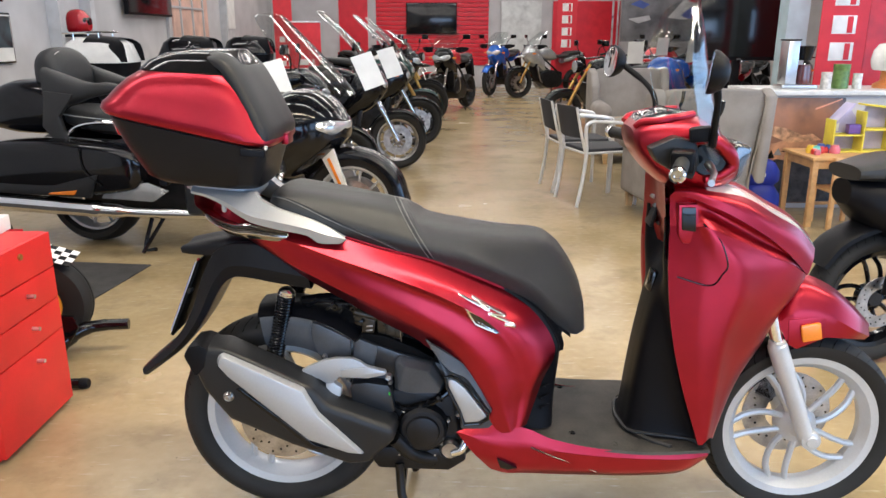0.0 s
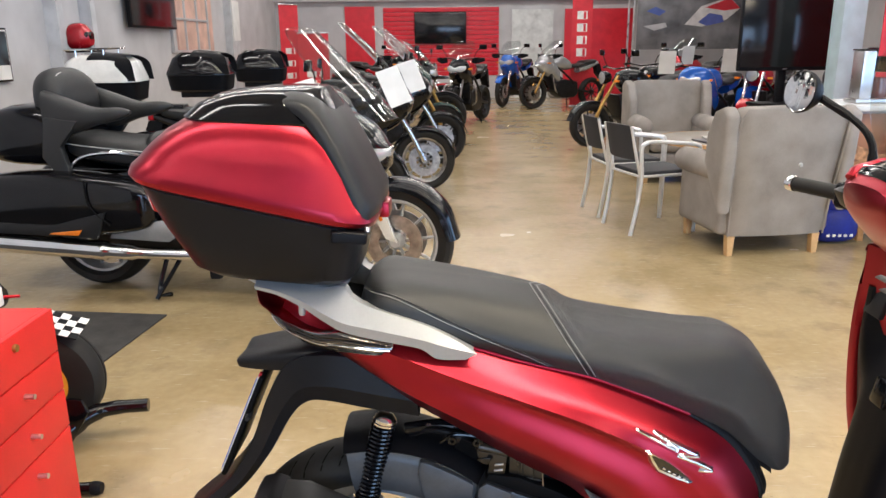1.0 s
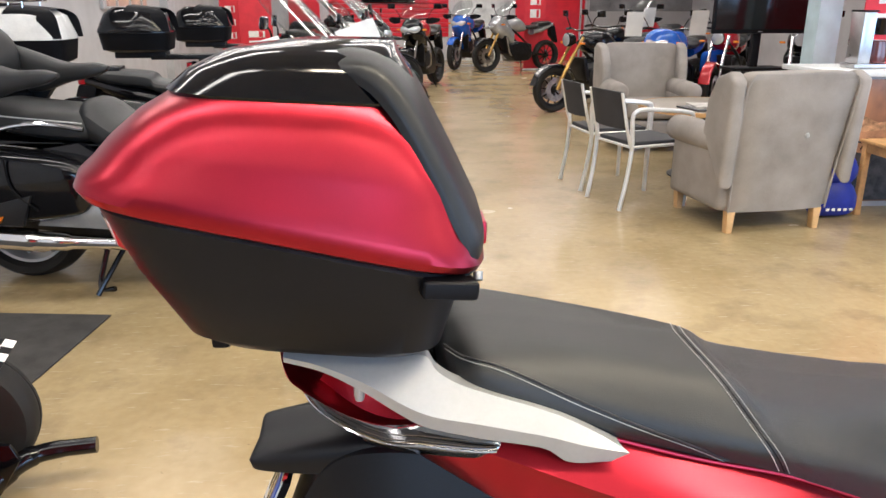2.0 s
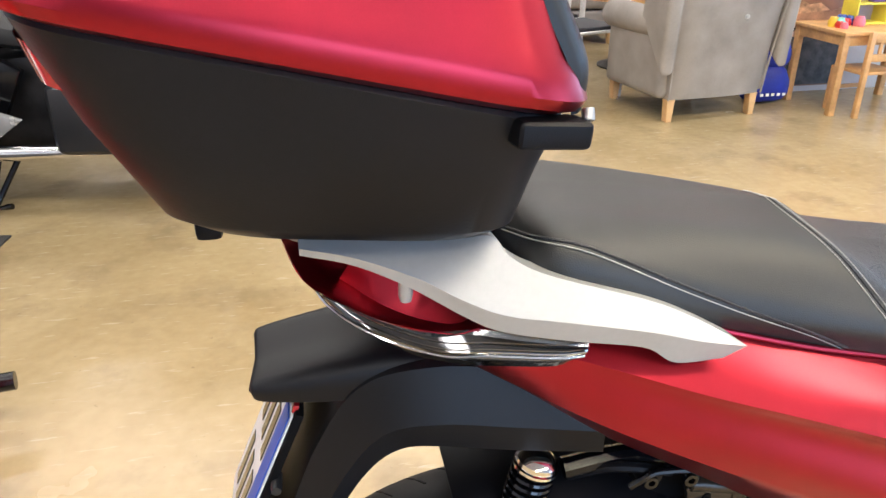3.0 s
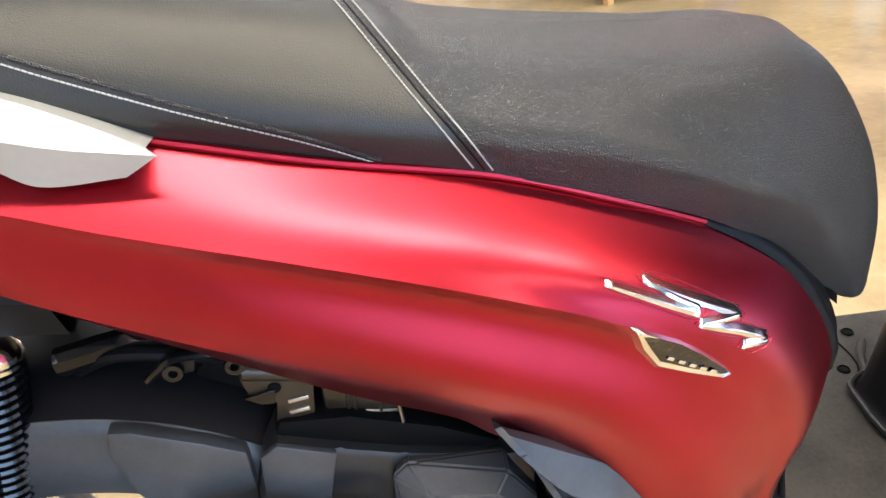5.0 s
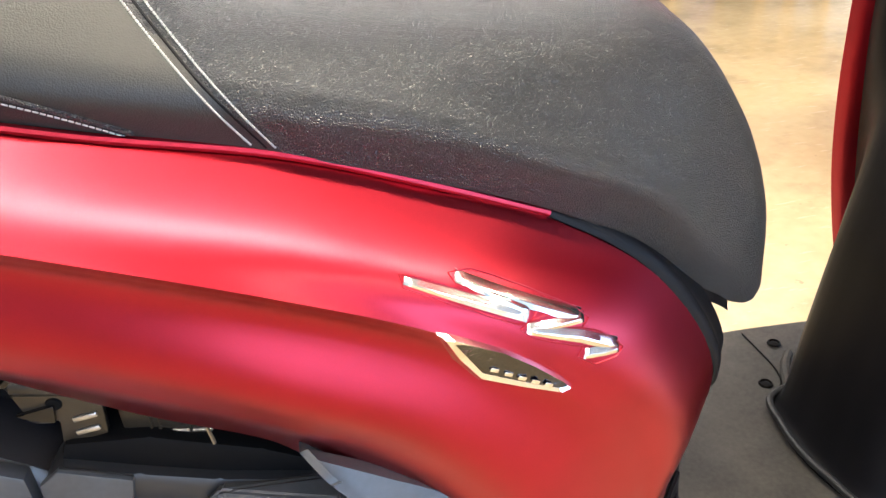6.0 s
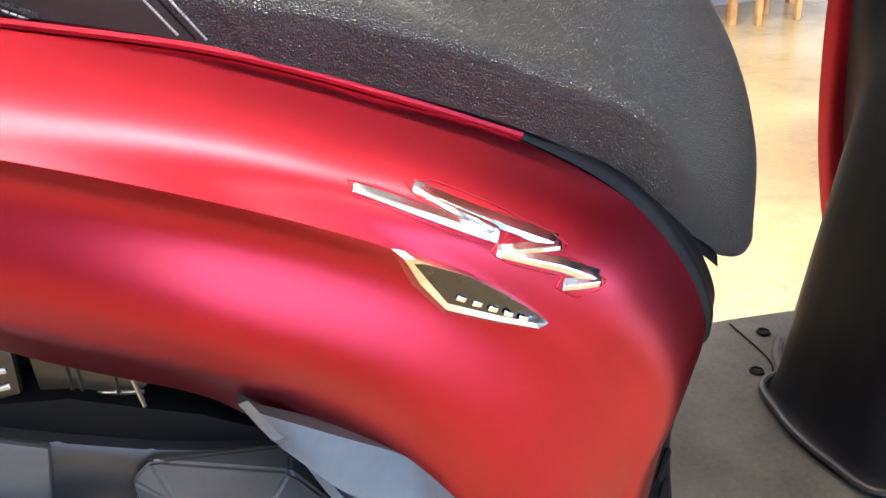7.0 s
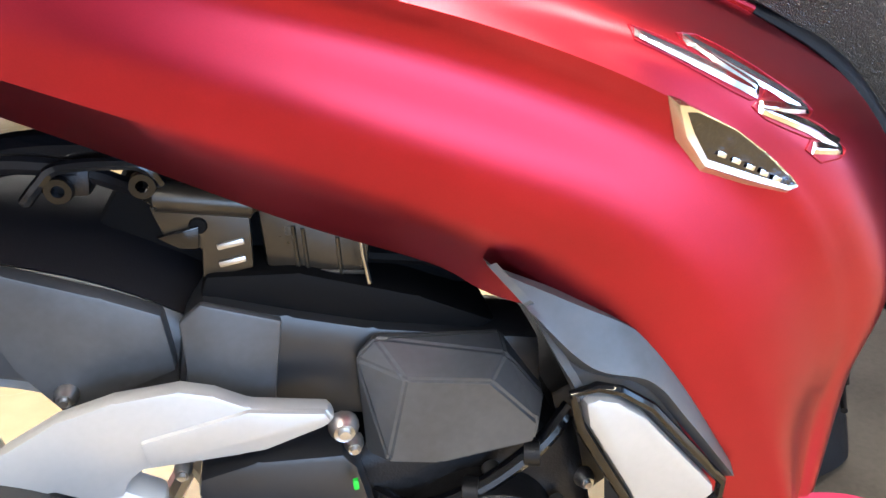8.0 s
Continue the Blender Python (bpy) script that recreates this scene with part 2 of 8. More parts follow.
def other_side(ob, mid=0.0):
    """The same part on the far side."""
    o = ob.copy()
    o.data = ob.data.copy()
    o.data.transform(Matrix.Translation((0, 2 * mid, 0)) @ Matrix.Diagonal((1, -1, 1, 1)))
    o.data.flip_normals()
    scene.collection.objects.link(o)
    return o

# ---- the showroom ----
def slab(name, sx, sy, sz, x, y, z, material, label, category):
    return tagged(finish(block(sx, sy, sz, pose(x, y, z), 0), name, material, smooth=0), label, category, kind="structure")


def concrete():
    """Polished concrete: cloudy ochre, pale scuffs, dark stains and a few hairline cracks."""
    m = mat("polished_concrete", (0.30, 0.225, 0.112), 0.23, var=0.10, scale=1.3, fine=22, rvar=0.12, two=(0.43, 0.338, 0.188))
    n, l = m.node_tree.nodes, m.node_tree.links
    p = n["Principled BSDF"]
    src = p.inputs["Base Color"].links[0].from_socket
    tc = n.new("ShaderNodeTexCoord")

    def layer(scale, detail, lo, hi, colour, amount, src, stretch=None, rough=0.6):
        t = n.new("ShaderNodeTexNoise")
        t.inputs["Scale"].default_value, t.inputs["Detail"].default_value, t.inputs["Roughness"].default_value = scale, detail, rough
        if stretch:
            mp = n.new("ShaderNodeMapping")
            mp.inputs["Scale"].default_value = stretch
            mp.inputs["Rotation"].default_value = (0, 0, 0.5)
            l.new(tc.outputs["Object"], mp.inputs["Vector"])
            l.new(mp.outputs["Vector"], t.inputs["Vector"])
        else:
            l.new(tc.outputs["Object"], t.inputs["Vector"])
        r = n.new("ShaderNodeMapRange")
        r.inputs["From Min"].default_value, r.inputs["From Max"].default_value, r.inputs["To Max"].default_value = lo, hi, amount
        l.new(t.outputs["Fac"], r.inputs["Value"])
        x = n.new("ShaderNodeMix")
        x.data_type = "RGBA"
        x.inputs["B"].default_value = (*colour, 1)
        l.new(r.outputs["Result"], x.inputs["Factor"])
        l.new(src, x.inputs["A"])
        return x.outputs["Result"]

    c = layer(3.1, 8, 0.52, 0.72, (0.20, 0.15, 0.085), 0.65, src)
    c = layer(9.0, 10, 0.60, 0.72, (0.58, 0.52, 0.40), 0.5, c, (1, 6, 1))
    c = layer(38.0, 6, 0.66, 0.74, (0.13, 0.10, 0.06), 0.6, c)
    l.new(c, p.inputs["Base Color"])
    return m


CONC = concrete()
GREYW = mat("grey_plaster", (0.52, 0.515, 0.53), 0.8, var=0.05, scale=2)
REDW = mat("red_slatwall", (0.55, 0.02, 0.03), 0.4)
CEIL = mat("grey_ceiling", (0.42, 0.40, 0.38), 0.8, var=0.05, scale=2)
slab("floor", 18, 28, 0.2, 1, 8, -0.1, CONC, "polished beige concrete showroom floor with worn patches", "floor")
slab("wall_north", 18, 0.2, 3.8, 1, 20.6, 1.9, GREYW, "grey painted rear wall", "wall")
slab("wall_west", 0.2, 28, 3.8, -4.6, 8, 1.9, GREYW, "grey painted wall", "wall")
slab("wall_east", 0.2, 15, 3.8, 8.0, 14.5, 1.9, GREYW, "grey painted wall", "wall")
slab("wall_east_south", 0.2, 2, 3.8, 8.0, -5.0, 1.9, GREYW, "grey painted wall beside the side windows", "wall")
slab("wall_east_sill", 0.2, 11, 0.5, 8.0, 1.5, 0.25, GREYW, "grey painted wall under the side windows", "wall")
slab("wall_east_head", 0.2, 11, 1.0, 8.0, 1.5, 3.3, GREYW, "grey painted wall above the side windows", "wall")
slab("ceiling", 18, 28, 0.2, 1, 8, 3.9, CEIL, "grey painted ceiling", "ceiling")
LAMPB = mat("lamp_housing", (0.75, 0.75, 0.74), 0.4)
WINF = mat("window_frame_grey", (0.16, 0.17, 0.18), 0.4)
# Unseen dark walls added to narrow the window and deepen the flank's reflections.
SOUTHW = mat("unseen_dark_wall", (0.10, 0.10, 0.105), 0.7, var=0.06, scale=2)
slab("wall_south", 18, 0.2, 0.12, 1, -5.9, 0.06, SOUTHW, "low dark kerb under the glazed shopfront", "wall")
slab("wall_south_head", 18, 0.2, 1.4, 1, -5.9, 3.10, SOUTHW, "unseen dark wall added above the shop window", "wall")
slab("wall_south_west", 6.6, 0.2, 2.28, -4.7, -5.9, 1.26, SOUTHW, "unseen dark wall added beside the shop window", "wall")
slab("wall_south_east", 2.6, 0.2, 2.28, 8.7, -5.9, 1.26, SOUTHW, "unseen dark wall added beside the shop window", "wall")
for wx in (-1.36, 0.82, 3.0, 5.18, 7.36):
    slab("window_frame", 0.08, 0.14, 2.28, wx, -5.9, 1.26, WINF, "dark shop window mullion", "window")
for k in range(27):
    lx, ly = (-2.5, 0.6, 3.7)[k % 3], -4.1 + 2.8 * (k // 3)
    strong = {7: 2.9, 4: 1.2, 8: 2.9, 5: 1.4}.get(k, 1.0)  # unseen fittings round the scooter, boosted and warmed to tint its highlights
    area("ceiling_lamp", pose(lx, ly, 3.70), 2.7, 0.22, LAMP_W * strong, AMBER if strong > 1 else WARM)
    housing = tagged(finish(block(2.8, 0.28, 0.07, pose(0, 0, 0), 0.01), "ceiling_light", LAMPB), "long white ceiling light fitting", "ceiling light", "ceiling lights")
    housing.matrix_world = pose(lx, ly, 3.755)
for wy in (-3.96, -1.25, 1.5, 4.25, 6.96):
    slab("window_frame", 0.14, 0.08, 2.3, 8.0, wy, 1.65, WINF, "dark side window mullion", "window")
area("side_daylight", pose(7.85, 1.5, 1.65, 0, 90, 0), 2.2, 10.8, WINDOW_W * 0.95, COOL)
area("window_daylight", pose(3.0, -5.75, 1.2, 90, 0, 0), 8.6, 2.0, WINDOW_W, COOL)

# ---- the red scooter ----
SC = thing("scooter", pose(0, 1.965, 0, 0, 0, -1.5), "satin red scooter with black seat and top box on concrete floor", "scooter")

MID_Y = 0.03  # the body's middle plane
T = [(-0.60, -0.045, 0.925), (-0.50, -0.075, 0.905), (-0.38, -0.095, 0.877), (-0.26, -0.107, 0.846), (-0.14, -0.109, 0.811), (-0.02, -0.106, 0.780), (0.08, -0.101, 0.740), (0.163, -0.094, 0.702), (0.250, -0.100, 0.638), (0.304, -0.105, 0.540), (0.270, -0.119, 0.45), (0.230, -0.146, 0.335)]
C = [(-0.62, -0.035, 0.888), (-0.52, -0.102, 0.873), (-0.40, -0.132, 0.846), (-0.28, -0.155, 0.808), (-0.16, -0.171, 0.771), (-0.042, -0.184, 0.731), (0.057, -0.181, 0.683), (0.122, -0.177, 0.635), (0.178, -0.170, 0.570), (0.217, -0.159, 0.482), (0.208, -0.157, 0.41), (0.200, -0.164, 0.335)]
B = [(-0.59, -0.03, 0.862), (-0.47, -0.095, 0.813), (-0.37, -0.131, 0.767), (-0.26, -0.150, 0.716), (-0.15, -0.158, 0.664), (-0.05, -0.163, 0.612), (0.015, -0.166, 0.575), (0.055, -0.167, 0.534), (0.09, -0.168, 0.484), (0.122, -0.169, 0.427), (0.15, -0.169, 0.373), (0.178, -0.172, 0.325)]
E_ = [(-0.58, -0.02, 0.855), (-0.46, -0.065, 0.793), (-0.365, -0.095, 0.733), (-0.25, -0.112, 0.671), (-0.15, -0.120, 0.614), (-0.07, -0.124, 0.574), (-0.035, -0.128, 0.548), (0.02, -0.14, 0.520), (0.06, -0.152, 0.47), (0.095, -0.155, 0.415), (0.125, -0.158, 0.362), (0.155, -0.162, 0.315)]
fade = [0, 0, -0.1, -0.2, -0.3, -0.4, -0.45, -0.3, 0, 0, 0, 0]
swell = [0.0, 0.0, 0.0, 0.001, 0.003, 0.008, 0.0150, 0.0215, 0.0230, 0.0180, 0.012, 0.008]
TM = [(a[0] * 0.45 + c[0] * 0.55, a[1] * (0.5 + 0.22 * f) + c[1] * (0.5 - 0.22 * f) - w, a[2] * 0.45 + c[2] * 0.55) for a, c, f, w in zip(T, C, fade, swell)]
hollow = [0.0, 0.0, 0.001, 0.003, 0.007, 0.0105, 0.0075, 0.002, -0.002, -0.003, -0.003, -0.003]
bulge = [0.0, 0.0005, 0.001, 0.002, 0.0045, 0.0075, 0.0095, 0.0105, 0.0105, 0.0105, 0.010, 0.008]
G = [(c[0] * 0.80 + b[0] * 0.20 - 0.002, c[1] * 0.80 + b[1] * 0.20 + h, c[2] * 0.80 + b[2] * 0.20) for c, b, h in zip(C, B, hollow)]
FL = [(c[0] * 0.36 + b[0] * 0.64, c[1] * 0.36 + b[1] * 0.64 - h, c[2] * 0.36 + b[2] * 0.64) for c, b, h in zip(C, B, bulge)]
bm = loft([T, TM, C], 72, 7)
join(bm, loft([C, G, FL, B], 72, 6))
join(bm, loft([B, E_], 72, 3))
LIP = [(p[0], p[1] + 0.012, p[2] + 0.0015) for p in T[:9]]
join(bm, loft([LIP, T[:9]], 54, 2))
bmesh.ops.remove_doubles(bm, verts=bm.verts, dist=0.0004)
bead = part("panel_bead", tubed([(p[0], p[1] + 0.003, p[2] + 0.0035) for p in spline(T[1:8], 60)], 0.0034, 8), RED, SC, "rolled red upper edge")
other_side(bead, MID_Y)
panel = part("side_panel", bm, RED, SC, "satin red metallic side panel with sharp crease", 30)
other_side(panel, MID_Y)

# dark filler sheet between the panels, the gap's shade put into its colour
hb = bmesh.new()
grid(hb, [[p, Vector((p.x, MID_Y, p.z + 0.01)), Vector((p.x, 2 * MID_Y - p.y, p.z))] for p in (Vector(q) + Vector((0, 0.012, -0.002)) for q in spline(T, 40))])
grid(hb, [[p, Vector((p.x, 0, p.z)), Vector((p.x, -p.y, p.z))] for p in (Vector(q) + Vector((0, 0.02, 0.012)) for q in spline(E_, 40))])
part("dark_filler", hb, DEEP, SC)

# seat
K = [
    [(-0.465, 0.03, 0.915), (-0.452, 0.03, 0.946), (-0.405, 0.03, 0.961), (-0.27, 0.03, 0.945), (-0.127, 0.03, 0.925), (-0.062, 0.03, 0.882), (0.035, 0.03, 0.860), (0.17, 0.03, 0.845), (0.28, 0.03, 0.831), (0.345, 0.03, 0.760), (0.385, 0.03, 0.668), (0.396, 0.03, 0.575)],
    [(-0.462, -0.03, 0.913), (-0.447, -0.045, 0.945), (-0.40, -0.055, 0.958), (-0.265, -0.058, 0.936), (-0.100, -0.055, 0.897), (-0.045, -0.055, 0.869), (0.042, -0.058, 0.850), (0.168, -0.060, 0.829), (0.272, -0.052, 0.813), (0.340, -0.042, 0.741), (0.381, -0.030, 0.655), (0.394, -0.022, 0.568)],
    [(-0.456, -0.070, 0.910), (-0.437, -0.088, 0.936), (-0.395, -0.098, 0.945), (-0.250, -0.101, 0.898), (-0.067, -0.099, 0.851), (-0.022, -0.101, 0.836), (0.052, -0.103, 0.818), (0.155, -0.102, 0.776), (0.245, -0.092, 0.736), (0.312, -0.075, 0.674), (0.357, -0.058, 0.622), (0.376, -0.045, 0.562)],
    [(-0.455, -0.080, 0.905), (-0.430, -0.100, 0.915), (-0.385, -0.111, 0.915), (-0.245, -0.112, 0.868), (-0.046, -0.114, 0.822), (-0.005, -0.117, 0.809), (0.056, -0.117, 0.795), (0.158, -0.113, 0.752), (0.245, -0.104, 0.706), (0.302, -0.087, 0.642), (0.343, -0.068, 0.602), (0.362, -0.050, 0.560)],
    [(-0.452, -0.080, 0.900), (-0.42, -0.094, 0.892), (-0.375, -0.101, 0.876), (-0.235, -0.104, 0.843), (-0.024, -0.105, 0.786), (0.010, -0.105, 0.774), (0.060, -0.103, 0.755), (0.158, -0.097, 0.713), (0.238, -0.086, 0.663), (0.290, -0.074, 0.612), (0.328, -0.060, 0.582), (0.350, -0.045, 0.561)],
]
bm = loft(K, 190, 8)
under = loft([K[4], [(p[0], MID_Y, p[2] - 0.004) for p in K[4]]], 190, 2)
join(bm, under)
flip(bm, MID_Y)
bmesh.ops.remove_doubles(bm, verts=bm.verts, dist=0.0004)
for f in bm.faces:
    c = f.calc_center_median()
    f.material_index = 1 if c.x < -0.125 + 0.78 * (0.925 - c.z) else 0
part("seat", bm, (SEATBLK, SEATTOP), SC, "black grained vinyl two-step seat with pale stitching", 50)
BASE = [(p[0] + 0.002, p[1] + 0.006, p[2] - 0.001) for p in K[4]]
bm = loft([BASE, shift(BASE, 0.002, 0.0, -0.014), shift(BASE, 0.004, 0.03, -0.016)], 80, 2, straight=True)
flip(bm, MID_Y)
part("seat_base", bm, PLASTIC, SC)


# seams and stitching of the seat
def on_seat(u, v):
    """A place on the seat's skin: u along 0..11, v across 0..4 from the middle to the lower edge."""
    f = u - int(u)
    row = []
    for c in K:
        g = [Vector(c[max(0, min(11, int(u) + k))]) for k in (-1, 0, 1, 2)]
        row.append(0.5 * (2 * g[1] + (g[2] - g[0]) * f + (2 * g[0] - 5 * g[1] + 4 * g[2] - g[3]) * f * f + (3 * g[1] - 3 * g[2] + g[3] - g[0]) * f**3))
    pts = [2 * row[0] - row[1]] + row + [2 * row[-1] - row[-2]]
    j = min(int(v), 3)
    w = v - j
    a, b, c, d = pts[j : j + 4]
    return 0.5 * (2 * b + (c - a) * w + (2 * a - 5 * b + 4 * c - d) * w * w + (3 * b - 3 * c + d - a) * w**3)


def lifted(u, v, out):
    """A place just off the seat's skin."""
    e = 0.03
    p = on_seat(u, v)
    du = on_seat(min(u + e, 10.99), v) - on_seat(max(u - e, 0.0), v)
    dv = on_seat(u, min(v + e, 4.0)) - on_seat(u, max(v - e, 0.0))
    nrm = du.cross(dv).normalized()
    if nrm.dot(p - Vector((p.x, 0, p.z - 0.08))) < 0:
        nrm = -nrm
    return p + nrm * out


def seam(us, vs, n, off, r, name, material, dash=False, label="", lift=0.0007):
    pts = []
    step = 0.04 if off > 0 else -0.04
    for i in range(n):
        k = i / (n - 1)
        u, v = us[0] + (us[1] - us[0]) * k, vs[0] + (vs[1] - vs[0]) * k
        pts.append(lifted(u + abs(off) * step / (on_seat(u + step, v) - on_seat(u, v)).length, v, lift))
    bm = bmesh.new()
    if dash:
        for i in range(0, n - 1, 1):
            a, b = pts[i], pts[i + 1]
            tube(bm, [a.lerp(b, 0.14), a.lerp(b, 0.86)], r, 5)
    else:
        tube(bm, pts, r, 6)
    ob = part(name, bm, material, SC, label)
    if dash:
        ob["kind"] = "stuff"
    other_side(ob, MID_Y)


for off in (-0.0075, 0.0075):
    seam((4.0, 4.0), (0.0, 3.85), 90, off, 0.00075, "stitching", THREAD, True, "pale double stitching across the seat step")
seam((4.0, 4.0), (0.0, 3.9), 60, 0.0, 0.0012, "seam_groove", PLASTIC, lift=-0.0006)
# side piping from the rear corner down to the lower edge
uv = spline([(0.8, 0.7, 0), (1.15, 1.3, 0), (1.6, 1.75, 0), (2.1, 2.0, 0), (2.6, 2.3, 0), (3.0, 2.6, 0), (3.35, 3.15, 0), (3.6, 3.9, 0)], 150)


def on_piping(dv, out):
    return [lifted(q.x, min(4.0, q.y + dv), out) for q in uv]


pip_ = part("piping", tubed(on_piping(0.0, 0.0002), 0.0018, 6), SEATBLK, SC)
other_side(pip_, MID_Y)
bm = bmesh.new()
ps = on_piping(0.18, 0.0010)
for a, b in zip(ps, ps[1:]):
    tube(bm, [a.lerp(b, 0.10), a.lerp(b, 0.90)], 0.00065, 5)
st1 = part("stitching", bm, THREAD, SC, "pale stitching below the seat piping")
st1["kind"] = "stuff"
other_side(st1, MID_Y)

# grab rail: silver, faceted, one each side, joined under the top box
H0 = [(-0.645, -0.082, 0.977), (-0.60, -0.088, 0.970), (-0.52, -0.098, 0.962), (-0.482, -0.105, 0.966), (-0.466, -0.115, 0.949), (-0.43, -0.120, 0.930), (-0.338, -0.126, 0.900), (-0.290, -0.130, 0.878), (-0.247, -0.134, 0.853)]
H1 = [(-0.645, -0.102, 0.966), (-0.60, -0.112, 0.958), (-0.55, -0.126, 0.942), (-0.51, -0.138, 0.922), (-0.475, -0.144, 0.908), (-0.42, -0.145, 0.896), (-0.340, -0.146, 0.878), (-0.292, -0.145, 0.863), (-0.240, -0.140, 0.849)]
H2 = [(-0.645, -0.100, 0.959), (-0.60, -0.110, 0.950), (-0.555, -0.124, 0.932), (-0.51, -0.134, 0.905), (-0.478, -0.139, 0.890), (-0.415, -0.140, 0.874), (-0.345, -0.141, 0.860), (-0.312, -0.141, 0.840), (-0.262, -0.138, 0.837)]
H3 = [(p[0], p[1] + 0.028, p[2] + 0.004) for p in H2]
H4 = [(p[0], p[1] + 0.030, p[2] - 0.004) for p in H0]
bm = loft([H0, H1, H2, H3, H4, H0], 64, 3, straight=True)
bmesh.ops.remove_doubles(bm, verts=bm.verts, dist=0.0005)
bmesh.ops.holes_fill(bm, edges=[e for e in bm.edges if e.is_boundary])
rail = part("grab_rail", bm, SILVER, SC, "satin silver grab rail", 24)
other_side(rail)
bm = rings([(-0.665, -0.49, 0.080, 0.960, 0.942, 4), (-0.675, -0.48, 0.088, 0.968, 0.954, 4), (-0.675, -0.478, 0.088, 0.988, 0.968, 4)], 48)
part("luggage_rack", bm, SILVER, SC, "silver luggage rack plate under the top box")
for px, py, pz in ((-0.558, -0.112, 0.938),):
    pin = part("rail_hook", lathed([(0.0, 0.0), (0.006, 0.0), (0.0065, 0.018), (0.005, 0.024), (0.0, 0.026)], Matrix.Translation((px, py, pz)) @ pose(0, 0, 0, -90), 14), SILVER, SC)
    other_side(pin)

# tail: red inner fairing, chrome lamp surround and lamp
Q0 = [(-0.630, -0.002, 0.955), (-0.610, -0.006, 0.950), (-0.590, -0.012, 0.940), (-0.55, -0.020, 0.920), (-0.510, -0.030, 0.905), (-0.49, -0.040, 0.900)]
Q1 = [(-0.645, -0.004, 0.938), (-0.628, -0.026, 0.918), (-0.610, -0.034, 0.904), (-0.562, -0.050, 0.884), (-0.514, -0.066, 0.876), (-0.490, -0.074, 0.882)]
Q2 = [(-0.668, -0.005, 0.950), (-0.650, -0.066, 0.930), (-0.631, -0.079, 0.914), (-0.577, -0.100, 0.891), (-0.520, -0.115, 0.881), (-0.494, -0.120, 0.887)]
Q3 = [(-0.656, -0.005, 0.915), (-0.640, -0.058, 0.912), (-0.615, -0.078, 0.900), (-0.565, -0.104, 0.884), (-0.520, -0.118, 0.878), (-0.494, -0.123, 0.883)]
part("tail_fairing", loft([Q0, Q1, Q2, Q3], 40, 4, mirror=True), RED, SC, "red tail fairing behind the rail")
R0 = [(-0.655, 0.0, 0.915), (-0.637, -0.055, 0.910), (-0.603, -0.080, 0.898), (-0.540, -0.112, 0.882), (-0.495, -0.122, 0.884), (-0.43, -0.126, 0.872), (-0.392, -0.126, 0.863)]
R1 = [(-0.640, 0.0, 0.893), (-0.622, -0.062, 0.890), (-0.585, -0.096, 0.876), (-0.530, -0.122, 0.864), (-0.485, -0.132, 0.864), (-0.425, -0.134, 0.856), (-0.396, -0.131, 0.853)]
R2 = [(-0.612, 0.0, 0.868), (-0.600, -0.06, 0.868), (-0.560, -0.098, 0.854), (-0.512, -0.116, 0.846), (-0.475, -0.125, 0.845), (-0.428, -0.128, 0.841), (-0.408, -0.127, 0.843)]
lamp = part("tail_lamp", loft([R0, R1, R2], 44, 5, mirror=True), SMOKE, SC, "smoked chrome tail lamp surround")
part("lamp_lens", loft([shift(R0, -0.002, -0.002, -0.004), shift(R1, -0.003, -0.003, 0.004)], 40, 3, mirror=True), CLEARLENS, lamp, "smoked clear rear indicator lens")
for dz in (0.006, 0.012):
    part("reflector_line", flip(tubed(shift(R1, -0.002 + 0.05 * dz, -0.0035 + 0.25 * dz, dz), 0.0007, 5, 40)), SMOKE, lamp)
part("trim_line", flip(tubed(shift(R1, -0.002, -0.001, -0.002), 0.0014, 6, 40)), CHROME, lamp)

# rear mudguard and number plate
M0 = [(-0.705, -0.048, 0.800), (-0.692, -0.055, 0.806), (-0.60, -0.062, 0.822), (-0.53, -0.062, 0.826), (-0.44, -0.055, 0.80)]
M0t = [(-0.702, 0.0, 0.799), (-0.688, 0.0, 0.804), (-0.60, 0.0, 0.823), (-0.53, 0.0, 0.83), (-0.44, 0.0, 0.80)]
M1 = [(-0.706, -0.050, 0.794), (-0.69, -0.060, 0.788), (-0.60, -0.068, 0.788), (-0.53, -0.070, 0.805), (-0.44, -0.062, 0.785)]
M2 = [(-0.703, -0.045, 0.791), (-0.69, -0.05, 0.785), (-0.60, -0.06, 0.784), (-0.53, -0.055, 0.79), (-0.44, -0.05, 0.765)]
M2c = [(p[0], 0.0, p[2]) for p in M2]
part("mudguard_hood", loft([M0t, M0, M1, M2, M2c], 30, 5, mirror=True), TUBM, SC, "black plastic rear hood over the number plate", 40)
arm0 = [(-0.36, -0.085, 0.79), (-0.45, -0.082, 0.81), (-0.53, -0.080, 0.82), (-0.60, -0.072, 0.80), (-0.648, -0.064, 0.725), (-0.69, -0.058, 0.62), (-0.745, -0.054, 0.535), (-0.85, -0.05, 0.440)]
arm1 = [(-0.35, -0.092, 0.700), (-0.45, -0.090, 0.716), (-0.52, -0.086, 0.728), (-0.565, -0.080, 0.725), (-0.602, -0.074, 0.690), (-0.655, -0.066, 0.60), (-0.725, -0.058, 0.512), (-0.838, -0.05, 0.424)]
c0 = [(p[0], 0, p[2] + 0.004) for p in arm0]
c1 = [(p[0], 0, p[2] - 0.004) for p in arm1]
armm = [(a[0] * 0.38 + b[0] * 0.62, a[1] * 0.38 + b[1] * 0.62 - 0.012, a[2] * 0.38 + b[2] * 0.62) for a, b in zip(arm0, arm1)]
